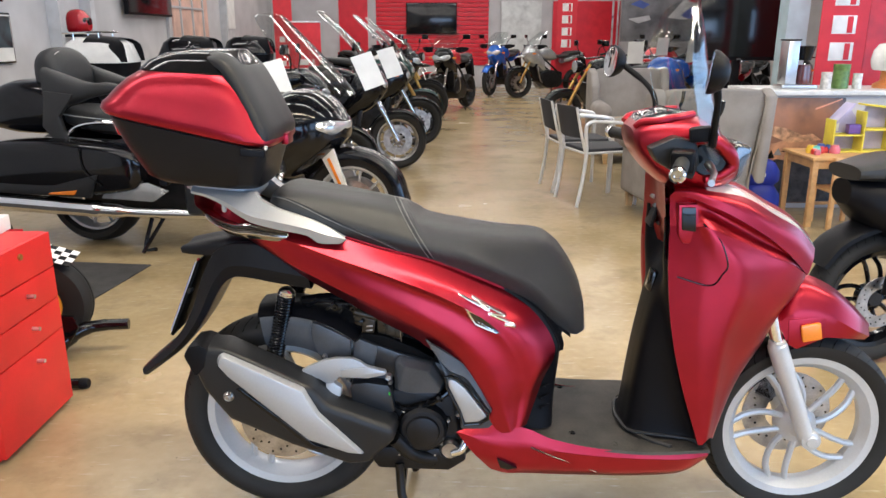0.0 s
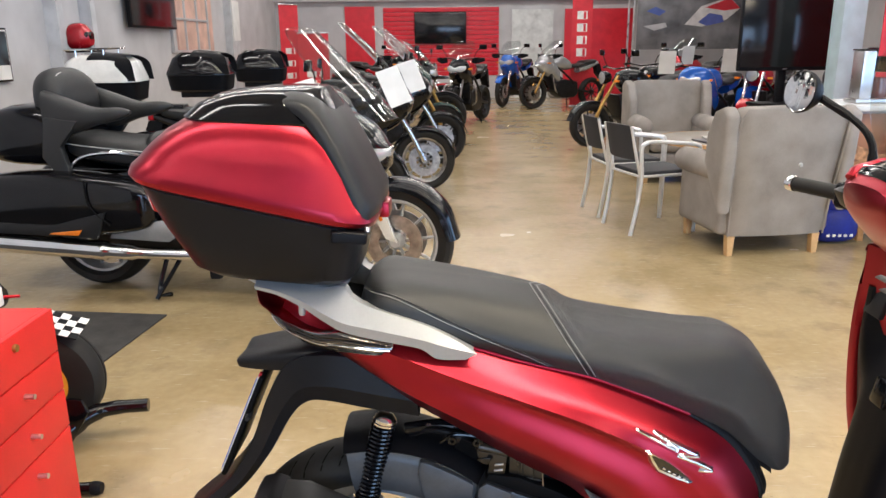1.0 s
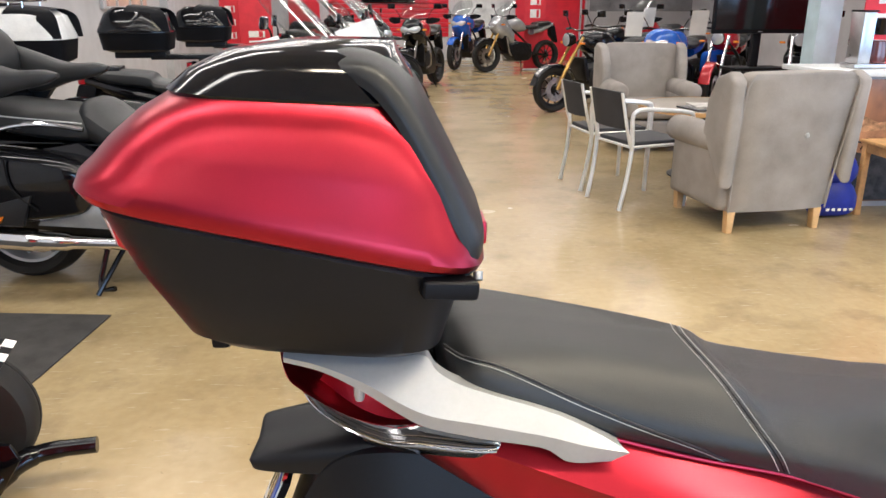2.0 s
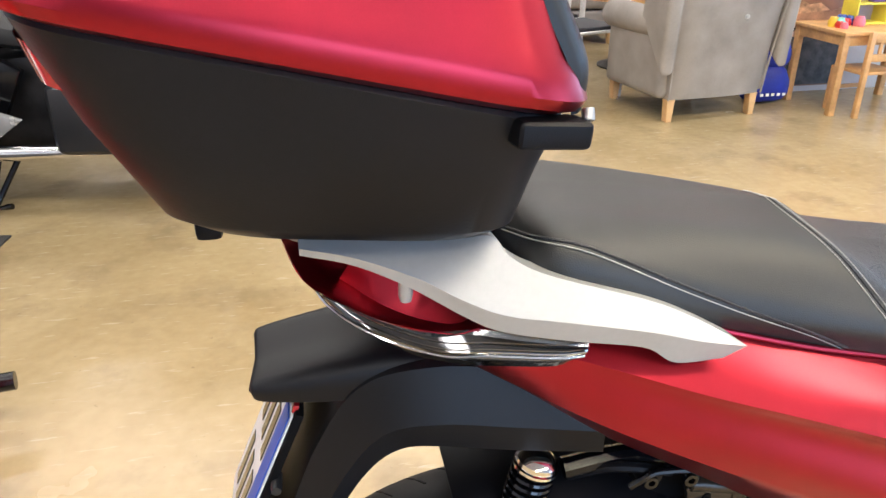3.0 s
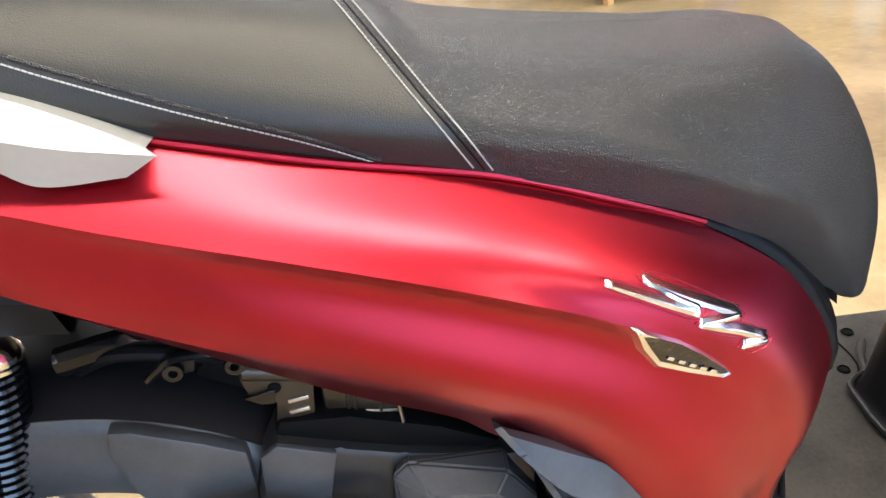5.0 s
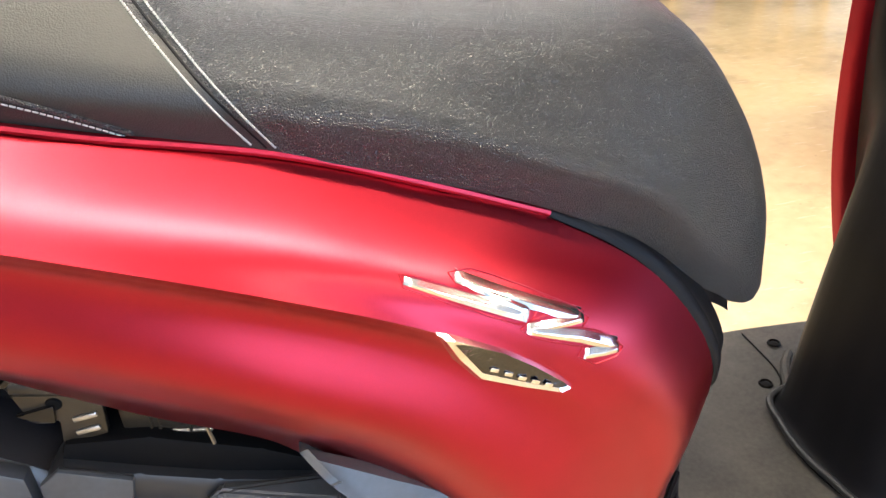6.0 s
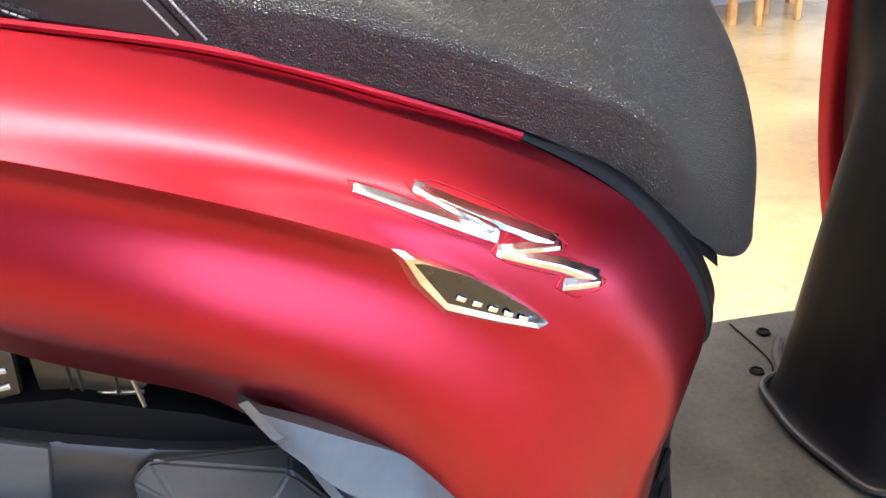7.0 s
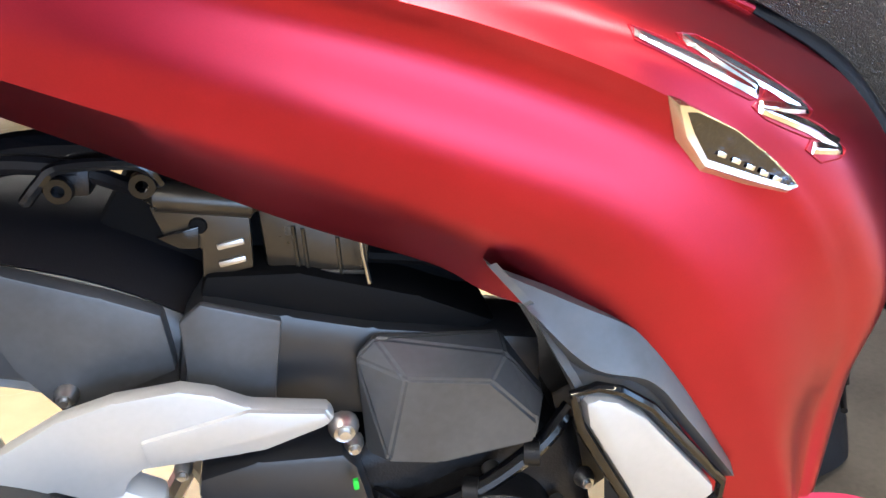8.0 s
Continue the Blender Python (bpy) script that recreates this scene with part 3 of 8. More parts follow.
part("plate_arm", loft([c0, shift(arm0, 0, 0.008, 0.003), arm0, armm, arm1, shift(arm1, 0, 0.008, -0.003), c1], 50, 3, mirror=True, straight=True), TUBM, SC, "black plate carrier and spray flap", 16)
PM = Matrix.Translation((-0.712, 0.030, 0.657)) @ pose(0, 0, 0, 0, 23.5, 0)
plate = part("number_plate", block(0.002, 0.165, 0.225, PM, 0.0008), PAPER, SC, "white registration plate with blue edge")
part("plate_band", block(0.0015, 0.035, 0.215, PM @ pose(-0.0022, -0.062, 0), 0), mat("plate_blue", (0.02, 0.08, 0.45), 0.4), plate)
for k in range(3):
    part("plate_bar", block(0.0012, 0.020, 0.07, PM @ pose(-0.0020, -0.022 + 0.036 * k, 0.045), 0), BLACKGL, plate)
    part("plate_bar", block(0.0012, 0.020, 0.07, PM @ pose(-0.0020, -0.022 + 0.036 * k, -0.055), 0), BLACKGL, plate)
part("plate_frame", block(0.010, 0.172, 0.235, PM @ pose(0.0062, 0, 0), 0.004), DEEP, SC)
part("plate_bolt", lathed([(0, -0.006), (0.005, -0.006), (0.006, 0.0), (0.006, 0.02)], Matrix.Translation((-0.690, -0.062, 0.680)), 12), PLASTIC2, SC)
part("rear_reflector", block(0.006, 0.010, 0.034, pose(-0.668, -0.042, 0.752, 0, 20), 0.002), REDLENS, SC, "red reflector")


# ---- top box ----
BX = thing("top_box", pose(0, 1.965, 0, 0, 0, -1.5), "satin red and black motorcycle top box mounted on scooter rack", "top box")
part("tub", rings([(-0.70, -0.49, 0.09, 0.992, 0.972), (-0.735, -0.468, 0.135, 0.998, 0.972, 4), (-0.752, -0.458, 0.150, 1.014, 0.984, 5), (-0.792, -0.445, 0.168, 1.09, 1.035, 5.5), (-0.822, -0.430, 0.180, 1.165, 1.076, 6), (-0.820, -0.432, 0.178, 1.168, 1.080, 6)], 112), TUBM, BX, "matt black textured lower shell")
part("lid", rings([(-0.822, -0.43, 0.180, 1.169, 1.081, 6), (-0.832, -0.418, 0.189, 1.175, 1.084, 6), (-0.838, -0.414, 0.193, 1.185, 1.092, 6), (-0.834, -0.416, 0.192, 1.198, 1.108, 5.5), (-0.824, -0.420, 0.187, 1.208, 1.122, 5), (-0.806, -0.434, 0.182, 1.228, 1.165, 4.6), (-0.778, -0.458, 0.171, 1.252, 1.218, 4.2), (-0.75, -0.480, 0.156, 1.268, 1.252, 4), (-0.735, -0.492, 0.143, 1.276, 1.262, 3.6)], 112, cap=(True, True)), RED, BX, "satin red metallic lid shell")
part("lid_band", rings([(-0.747, -0.484, 0.152, 1.268, 1.254, 4), (-0.750, -0.482, 0.153, 1.273, 1.258, 4), (-0.728, -0.492, 0.142, 1.292, 1.284, 3.8), (-0.69, -0.505, 0.122, 1.309, 1.302, 3.4), (-0.62, -0.51, 0.07, 1.317, 1.315, 3)], 112), BLACKGL, BX, "gloss black lid band")
pc = [
    [(-0.60, 0, 1.316), (-0.53, 0, 1.316), (-0.487, 0, 1.291), (-0.449, 0, 1.226), (-0.417, 0, 1.161), (-0.402, 0, 1.125), (-0.405, 0, 1.095)],
    [(-0.60, -0.08, 1.313), (-0.53, -0.09, 1.313), (-0.488, -0.095, 1.288), (-0.451, -0.10, 1.224), (-0.420, -0.10, 1.160), (-0.405, -0.10, 1.124), (-0.407, -0.10, 1.095)],
    [(-0.585, -0.112, 1.303), (-0.528, -0.131, 1.303), (-0.492, -0.139, 1.277), (-0.456, -0.144, 1.215), (-0.427, -0.147, 1.155), (-0.413, -0.147, 1.122), (-0.414, -0.146, 1.094)],
    [(-0.576, -0.122, 1.295), (-0.533, -0.142, 1.293), (-0.500, -0.152, 1.265), (-0.464, -0.158, 1.206), (-0.437, -0.163, 1.150), (-0.424, -0.164, 1.118), (-0.423, -0.162, 1.090)],
    [(-0.580, -0.119, 1.287), (-0.541, -0.140, 1.284), (-0.509, -0.151, 1.257), (-0.473, -0.159, 1.199), (-0.445, -0.165, 1.145), (-0.431, -0.166, 1.114), (-0.430, -0.164, 1.088)],
]
pc = [shift(c, -0.010, 0, -0.003) for c in pc]
part("backrest_pad", loft(pc, 48, 4, mirror=True), PLASTIC2, BX, "matt charcoal backrest panel")
part("latch", block(0.060, 0.030, 0.021, pose(-0.458, -0.170, 1.0755, 0, 6, 10), 0.006, 3), PLASTIC, BX, "black side latch")
part("latch_pin", lathed([(0, -0.003), (0.0045, -0.003), (0.005, 0.0), (0.005, 0.006), (0, 0.007)], Matrix.Translation((-0.427, -0.166, 1.084)) @ pose(0, 0, 0, 60), 12), STEEL, BX)
part("lock", block(0.02, 0.06, 0.03, pose(-0.412, 0.0, 1.09), 0.006), RED, BX)
part("rear_lens", rings([(-0.815, -0.70, 0.150, 1.120, 1.095, 4), (-0.826, -0.69, 0.152, 1.150, 1.12, 4)], 48, cap=(False, False)), REDLENS, BX, "red rear reflector strip")
for px in (-0.665, -0.60):
    part("foot", block(0.022, 0.03, 0.020, pose(px - 0.05, -0.085, 0.987), 0.006), PLASTIC, BX)

# ---- wheels ----
def arm_between(bm, a, b, wa, wb, y0, y1):
    """A tapered spoke from a to b in the wheel's plane."""
    a, b = Vector(a), Vector(b)
    d = (b - a).normalized()
    nrm = Vector((-d.y, d.x))
    return prism([(a + nrm * wa)[:], (b + nrm * wb)[:], (b - nrm * wb)[:], (a - nrm * wa)[:]], y0, y1, 0.004, bm=bm, seg=1)


def wheel(parent, x, z, rt, rr, w, spokes, twist, paint, label):
    at = Matrix.Translation((x, 0, z))
    wh = part("wheel", lathed([(rr - 0.020, -w * 0.33), (rr - 0.004, -w * 0.355), (rr + 0.004, -w * 0.37), (rr + 0.004, -w * 0.33), (rr - 0.012, -w * 0.24), (rr - 0.024, -w * 0.12), (rr - 0.026, w * 0.12), (rr - 0.012, w * 0.24), (rr + 0.004, w * 0.33), (rr + 0.004, w * 0.37), (rr - 0.004, w * 0.355), (rr - 0.020, w * 0.33), (rr - 0.040, w * 0.10), (rr - 0.040, -w * 0.10)], at, 96, True), paint, parent, label)
    prof = [(rr - 0.004, -w * 0.33), (rr + 0.004, -w * 0.40), (rr + 0.02, -w * 0.47), (rr + 0.038, -w * 0.49), (rt - 0.030, -w * 0.46), (rt - 0.014, -w * 0.36), (rt - 0.005, -w * 0.22), (rt - 0.001, -w * 0.08), (rt, 0)]
    half = [(-h / w, r) for r, h in prof[:2:-1]]
    prof += [(r, -h) for r, h in prof[-2::-1]]
    part("tyre", lathed(prof, at, 96, True), RUBBER, wh, "black rubber tyre with fine tread")
    bm = bmesh.new()
    for i in range(44):
        a = 2 * math.pi * i / 44
        for sgn in (-1, 1):
            pts = []
            for k in range(5):
                u = 0.10 + 0.32 * k / 4
                q0, q1 = next((m0, m1) for m0, m1 in zip(half, half[1:]) if m0[0] <= u <= m1[0])
                r = q0[1] + (q1[1] - q0[1]) * (u - q0[0]) / (q1[0] - q0[0]) - 0.0011
                b = a + sgn * 0.02 + 0.10 * k / 4 + (0.07 if sgn > 0 else 0)
                pts.append((x + r * math.cos(b), sgn * u * w, z + r * math.sin(b)))
            tube(bm, pts, 0.0021, 4)
    part("tread", bm, DEEP, wh, "curved tread grooves")["kind"] = "stuff"
    bm = bmesh.new()
    for i in range(spokes):
        a = 2 * math.pi * i / spokes + twist
        for q in (-1, 1):
            spoke = []
            for k in range(5):
                f = k / 4
                rad = 0.040 + (rr - 0.066) * f
                ang = a + q * (0.42 - 0.30 * f) + 0.26 * f * f
                p = (rad * math.cos(ang), rad * math.sin(ang))
                spoke.append((p[0], -w * (0.12 - 0.06 * f), p[1]))
            tube(bm, spoke, 0.0095, 8, 9)
    bmesh.ops.translate(bm, vec=(x, 0, z), verts=bm.verts)
    lathe(bm, [(0.0, -w * 0.34), (0.03, -w * 0.34), (0.036, -w * 0.30), (0.052, -w * 0.20), (0.056, -w * 0.12), (0.056, w * 0.2), (0.04, w * 0.34), (0, w * 0.34)], at, 32)
    part("spokes", bm, paint, wh, "twin-spoke cast wheel centre")
    return wh


def disc(parent, x, z, r, y, inner=0.06):
    bm = lathed([(inner, -0.002), (r, -0.002), (r, 0.002), (inner, 0.002)], Matrix.Translation((x, y, z)), 64, True)
    d = part("brake_disc", bm, STEEL, parent, "drilled steel brake disc")
    bm = bmesh.new()
    for i in range(30):
        a = 2 * math.pi * i / 30
        q = r - 0.012 - 0.011 * (i % 3)
        lathe(bm, [(0, -0.0026), (0.0035, -0.0026), (0.0035, 0.0026), (0, 0.0026)], Matrix.Translation((x + q * math.cos(a), y, z + q * math.sin(a))), 8)
    part("disc_holes", bm, BLACKGL, d)["kind"] = "stuff"
    return d


rw = wheel(SC, -0.455, 0.300, 0.300, 0.222, 0.13, 5, 0.25, WHEELW, "silver painted cast rear wheel")
disc(rw, -0.455, 0.300, 0.120, -0.068)
fw = wheel(SC, 1.017, 0.275, 0.275, 0.218, 0.11, 5, 0.52, WHEELW, "silver white cast front wheel")
disc(fw, 1.017, 0.275, 0.128, 0.062)
part("caliper", block(0.07, 0.04, 0.05, pose(-0.54, -0.09, 0.40, 0, 30), 0.008), DARKMET, SC)

# ---- rear shock absorbers ----
def shock(y):
    top, low = Vector((-0.414, y, 0.701)), Vector((-0.476, y, 0.44))
    d = (low - top).normalized()
    s = part("shock_absorber", tubed([top + d * 0.012, top + d * 0.30], 0.009, 12), STEEL, SC, "black coil spring shock absorber")
    n, turns = 460, 20
    p0, p1 = top + d * 0.026, top + d * 0.205
    e1 = Vector((0, 1, 0))
    e2 = d.cross(e1)
    pts = []
    for i in range(n):
        a = 2 * math.pi * turns * i / (n - 1)
        pts.append(p0.lerp(p1, i / (n - 1)) + 0.0215 * (math.cos(a) * e1 + math.sin(a) * e2))
    part("coil_spring", tubed(pts, 0.0036, 7), BLACKGL, s, "gloss black coil spring")
    rot = d.to_track_quat("Y", "Z").to_matrix().to_4x4()
    part("upper_cap", lathed([(0, 0.002), (0.012, 0.003), (0.0185, 0.007), (0.0225, 0.012), (0.0225, 0.018), (0.0245, 0.019), (0.0245, 0.0225), (0, 0.0225)], Matrix.Translation(top) @ rot, 24), CHROME, s, "bright metal upper cap")
    part("lower_seat", lathed([(0.0, 0.200), (0.025, 0.200), (0.027, 0.212), (0.022, 0.222), (0.019, 0.24), (0.019, 0.275), (0.024, 0.285), (0.024, 0.30), (0.0, 0.31)], Matrix.Translation(top) @ rot, 24), DARKMET, s)
    part("damper_body", lathed([(0.0, 0.03), (0.0125, 0.03), (0.0125, 0.20), (0, 0.20)], Matrix.Translation(top) @ rot, 16), DEEP, s)


shock(-0.078)
shock(0.088)

# ---- hugger ----
bm = bmesh.new()
rows = []
for i in range(25):
    a = radians(101 - 88 * i / 24)
    row = []
    for j in range(9):
        v = -1 + 2 * j / 8
        r = 0.345 - 0.025 * abs(v) ** 3
        row.append(Vector((-0.44 + r * math.cos(a), 0.085 * v, 0.30 + r * math.sin(a))))
    rows.append(row)
grid(bm, rows)
bmesh.ops.recalc_face_normals(bm, faces=bm.faces)
bmesh.ops.solidify(bm, geom=bm.faces[:], thickness=0.004)
part("rear_hugger", bm, PLASTIC, SC, "matt black rear hugger")
rows = []
for i in range(20):
    a = radians(100 - 86 * i / 19)
    rows.append([Vector((-0.44 + r * math.cos(a), y, 0.30 + r * math.sin(a))) for r, y in ((0.322, -0.080), (0.315, -0.0865), (0.300, -0.089), (0.270, -0.092), (0.240, -0.089), (0.232, -0.082))])
bm = bmesh.new()
grid(bm, rows)
part("hugger_side", bm, COVER, SC, "dark grey hugger side plate", 60)
part("hugger_plate", prism([(-0.355, 0.580), (-0.350, 0.606), (-0.332, 0.602), (-0.280, 0.576), (-0.247, 0.557), (-0.247, 0.513), (-0.278, 0.505), (-0.323, 0.492), (-0.345, 0.534)], -0.102, -0.086, 0.004, seg=2), COVER, SC, "satin grey faceted hugger plate")

# ---- swingarm and engine ----
sw = [(-0.410, 0.440), (-0.395, 0.472), (-0.353, 0.497), (-0.318, 0.513), (-0.282, 0.520), (-0.241, 0.520), (-0.221, 0.512), (-0.201, 0.498), (-0.151, 0.485), (-0.147, 0.477), (-0.153, 0.472), (-0.196, 0.462), (-0.214, 0.461), (-0.276, 0.464), (-0.287, 0.456), (-0.292, 0.445), (-0.314, 0.447), (-0.333, 0.460), (-0.36, 0.452), (-0.38, 0.430)]
swing = part("swingarm", prism(sw, -0.138, -0.123, 0.004, seg=2), SILVER, SC, "silver cast swingarm bracket")
part("swingarm_facet", prism([(-0.272, 0.488), (-0.202, 0.497), (-0.153, 0.485), (-0.150, 0.478), (-0.155, 0.474), (-0.196, 0.464), (-0.270, 0.467)], -0.1415, -0.130, 0.003, seg=2), SILVER, swing)
part("swingarm_leg", prism([(-0.314, 0.452), (-0.292, 0.447), (-0.270, 0.43), (-0.285, 0.36), (-0.315, 0.355)], -0.134, -0.108, 0.006), WHEELW, swing)


def bolt(parent, x, y, z, r=0.010, m=None):
    return part("bolt", lathed([(0, -0.009), (r * 0.45, -0.009), (r * 0.5, -0.005), (r * 0.85, -0.006), (r, -0.003), (r * 1.25, 0.0), (r * 1.25, 0.006), (0, 0.006)], Matrix.Translation((x, y, z)), 12), STEEL if m is None else m, parent)


for q in ((-0.143, -0.136, 0.466, 0.0085), (-0.252, -0.136, 0.457, 0.005), (-0.138, -0.136, 0.451, 0.0055), (-0.318, -0.106, 0.511, 0.006), (-0.335, -0.10, 0.43, 0.008)):
    bolt(SC, *q)
part("green_mark", block(0.004, 0.004, 0.008, pose(-0.141, -0.140, 0.419), 0.001), GREENC, SC)
part("calliper_cover", prism([(-0.249, 0.427), (-0.246, 0.440), (-0.205, 0.446), (-0.146, 0.438), (-0.138, 0.424), (-0.128, 0.36), (-0.15, 0.35), (-0.245, 0.38)], -0.130, -0.085, 0.006), GREYMET, SC, "grey metal cover below the swingarm")
part("airbox", prism([(-0.250, 0.500), (-0.236, 0.551), (-0.220, 0.562), (-0.168, 0.541), (-0.112, 0.520), (-0.03, 0.498), (0.01, 0.488), (0.01, 0.44), (-0.10, 0.44), (-0.245, 0.478)], -0.102, -0.04, 0.008, seg=2), GREYMET, SC, "dark grey airbox housing")
# Paler facet and near-black top put the airbox's shading into the colours.
part("airbox_facet", prism([(-0.252, 0.47), (-0.240, 0.514), (-0.237, 0.552), (-0.221, 0.563), (-0.172, 0.541), (-0.184, 0.491), (-0.19, 0.46)], -0.1075, -0.10, 0.003), COVER, SC)
part("airbox_top_shade", prism([(-0.224, 0.558), (-0.217, 0.575), (-0.156, 0.567), (-0.076, 0.534), (-0.02, 0.502), (-0.05, 0.49), (-0.20, 0.54)], -0.092, 0.08, 0.006), DEEP, SC, "airbox top face painted near-black as shade")
bm = bmesh.new()
for q in [(-0.097, -0.137, 0.497), (-0.038, -0.137, 0.482), (-0.004, -0.135, 0.437), (-0.007, -0.135, 0.420), (-0.077, -0.136, 0.418), (-0.116, -0.135, 0.428), (-0.093, -0.121, 0.509), (-0.022, -0.121, 0.493), (0.006, -0.118, 0.448), (-0.128, -0.112, 0.505), (-0.113, -0.111, 0.518), (-0.130, -0.110, 0.42), (-0.020, -0.098, 0.497), (0.012, -0.095, 0.44), (0.0, -0.095, 0.405), (-0.114, -0.095, 0.405), (-0.105, -0.050, 0.500), (-0.015, -0.050, 0.480), (0.010, -0.050, 0.40), (-0.115, -0.050, 0.39)]:
    bm.verts.new(q)
bmesh.ops.convex_hull(bm, input=bm.verts[:])
bmesh.ops.delete(bm, geom=[v for v in bm.verts if not v.link_faces], context="VERTS")
bmesh.ops.dissolve_limit(bm, angle_limit=0.15, verts=bm.verts[:], edges=bm.edges[:])
bmesh.ops.bevel(bm, geom=bm.edges[:], offset=0.0022, segments=2, affect="EDGES")
part("airbox_front", bm, COVER, SC, "grey faceted engine cover", 20)
# Dark block filling the gap above the airbox; its colour carries the shade.
part("gap_filler", prism([(-0.29, 0.60), (-0.26, 0.64), (-0.05, 0.60), (0.02, 0.56), (0.02, 0.50), (-0.2, 0.54)], -0.045, 0.07, 0.01), DEEP, SC)
plate_ = part("frame_plate", prism([(-0.241, 0.626), (-0.180, 0.620), (-0.185, 0.573), (-0.219, 0.570), (-0.215, 0.592), (-0.236, 0.603)], -0.086, -0.078, 0.002), BROWNMET, SC, "dark slotted frame bracket")
part("bracket_fold", prism([(-0.241, 0.606), (-0.213, 0.610), (-0.216, 0.594), (-0.228, 0.596)], -0.090, -0.084, 0.002), BLACKGL, plate_)
for q in (0, 1):
    part("frame_slot", block(0.018, 0.003, 0.0045, pose(-0.1965 - 0.001 * q, -0.0865, 0.593 - 0.0125 * q, 0, -6), 0.0015), STEEL, plate_)
part("bracket_hole", lathed([(0.0, -0.001), (0.005, -0.001), (0.007, 0.002)], Matrix.Translation((-0.214, -0.0865, 0.609)), 14), DEEP, plate_)
tank_ = part("expansion_tank", prism([(-0.176, 0.622), (-0.104, 0.588), (-0.108, 0.557), (-0.114, 0.554), (-0.177, 0.567)], -0.080, -0.03, 0.005, seg=2), BROWNMET, SC, "brown-black metal tank under the side panel")
for q in (-0.156, -0.150, -0.128):
    part("tank_rib", tubed([(q, -0.0805, 0.563 - 0.22 * (q + 0.176)), (q + 0.001, -0.0805, 0.606 - 0.47 * (q + 0.176))], 0.0015, 6), BROWNMET, tank_)
part("tank_seam", tubed([(-0.178, -0.080, 0.567), (-0.112, -0.080, 0.5535)], 0.0016, 6), STEEL, tank_)
part("clip_wire", tubed([(-0.112, -0.095, 0.602), (-0.112, -0.097, 0.575), (-0.110, -0.095, 0.552)], 0.0016, 6), STEEL, SC)
part("hose", tubed([(-0.16, -0.06, 0.60), (-0.12, -0.065, 0.565), (-0.06, -0.07, 0.55), (-0.02, -0.08, 0.53)], 0.006, 8, 24), DEEP, SC)
part("metal_line", tubed([(-0.31, -0.086, 0.640), (-0.297, -0.089, 0.652), (-0.284, -0.090, 0.660), (-0.250, -0.090, 0.658), (-0.236, -0.089, 0.653), (-0.230, -0.086, 0.640)], 0.0042, 8, 30), BLACKGL, SC)
part("canister", tubed([(-0.238, -0.082, 0.630), (-0.232, -0.083, 0.631), (-0.182, -0.083, 0.619), (-0.176, -0.082, 0.617)], [0.006, 0.010, 0.010, 0.006], 14, 12), BROWNMET, SC, "small polished metal canister")
for q in ((-0.288, 0.646), (-0.240, 0.642)):
    part("line_clip", lathed([(0.004, -0.004), (0.008, -0.004), (0.009, 0.0), (0.008, 0.004), (0.004, 0.004)], pose(q[0], -0.088, q[1], 0, 14), 16, True), BLACKGL, SC)
part("frame_tube", tubed([(-0.38, -0.06, 0.655), (-0.30, -0.062, 0.665), (-0.2, -0.064, 0.645), (-0.02, -0.066, 0.585), (0.06, -0.07, 0.50), (0.10, -0.08, 0.30)], 0.013, 10, 30), BLACKGL, SC)
part("cable", tubed([(-0.37, -0.055, 0.64), (-0.33, -0.075, 0.662), (-0.28, -0.08, 0.655), (-0.25, -0.06, 0.63)], 0.006, 8, 24), PLASTIC, SC)
part("fitting", block(0.03, 0.03, 0.022, pose(-0.285, -0.07, 0.650, 0, 12), 0.006), DARKMET, SC)
part("crankcase", prism([(-0.21, 0.40), (-0.10, 0.42), (0.04, 0.40), (0.06, 0.28), (0.03, 0.20), (-0.16, 0.19), (-0.23, 0.25)], -0.10, 0.13, 0.02, seg=3), DARKMET, SC, "black cast crankcase")
cov = part("crank_cover", lathed([(0, -0.150), (0.036, -0.150), (0.044, -0.147), (0.047, -0.139), (0.058, -0.138), (0.066, -0.130), (0.068, -0.105), (0.072, -0.09), (0, -0.09)], Matrix.Translation((-0.052, 0, 0.306)), 48), DARKMET, SC, "round black engine cover")
for i in range(6):
    a = 2 * math.pi * i / 6 + 0.3
    bolt(cov, -0.052 + 0.073 * math.cos(a), -0.112, 0.306 + 0.073 * math.sin(a), 0.006)
part("drain_plug", lathed([(0, -0.145), (0.012, -0.145), (0.016, -0.138), (0.016, -0.10), (0, -0.10)], Matrix.Translation((-0.098, 0, 0.255)), 16), STEEL, SC)
part("coolant_pipe", tubed([(-0.13, -0.10, 0.37), (-0.10, -0.118, 0.362), (-0.05, -0.12, 0.372), (0.0, -0.118, 0.40), (0.03, -0.11, 0.425)], 0.0075, 10, 30), BLACKGL, SC)
for q in ((-0.055, 0.371), (-0.005, 0.397)):
    part("hose_clip", lathed([(0.0078, -0.006), (0.0105, -0.006), (0.0105, 0.006), (0.0078, 0.006)], Matrix.Translation((q[0], -0.12, q[1])) @ pose(0, 0, 0, 0, 0, 70), 14, True), DARKMET, SC)
part("water_pump", lathed([(0, -0.125), (0.022, -0.125), (0.03, -0.115), (0.032, -0.08), (0, -0.08)], Matrix.Translation((0.022, 0, 0.238)), 24), STEEL, SC, "cast water pump housing")
part("pipe_stub", tubed([(0.03, -0.12, 0.23), (0.055, -0.125, 0.245), (0.07, -0.11, 0.28)], 0.012, 12, 14), CHROME, SC)
for q in ((-0.165, 0.36), (-0.15, 0.29), (-0.02, 0.215), (0.045, 0.34), (-0.12, 0.215)):
    bolt(SC, q[0], -0.102, q[1], 0.007)
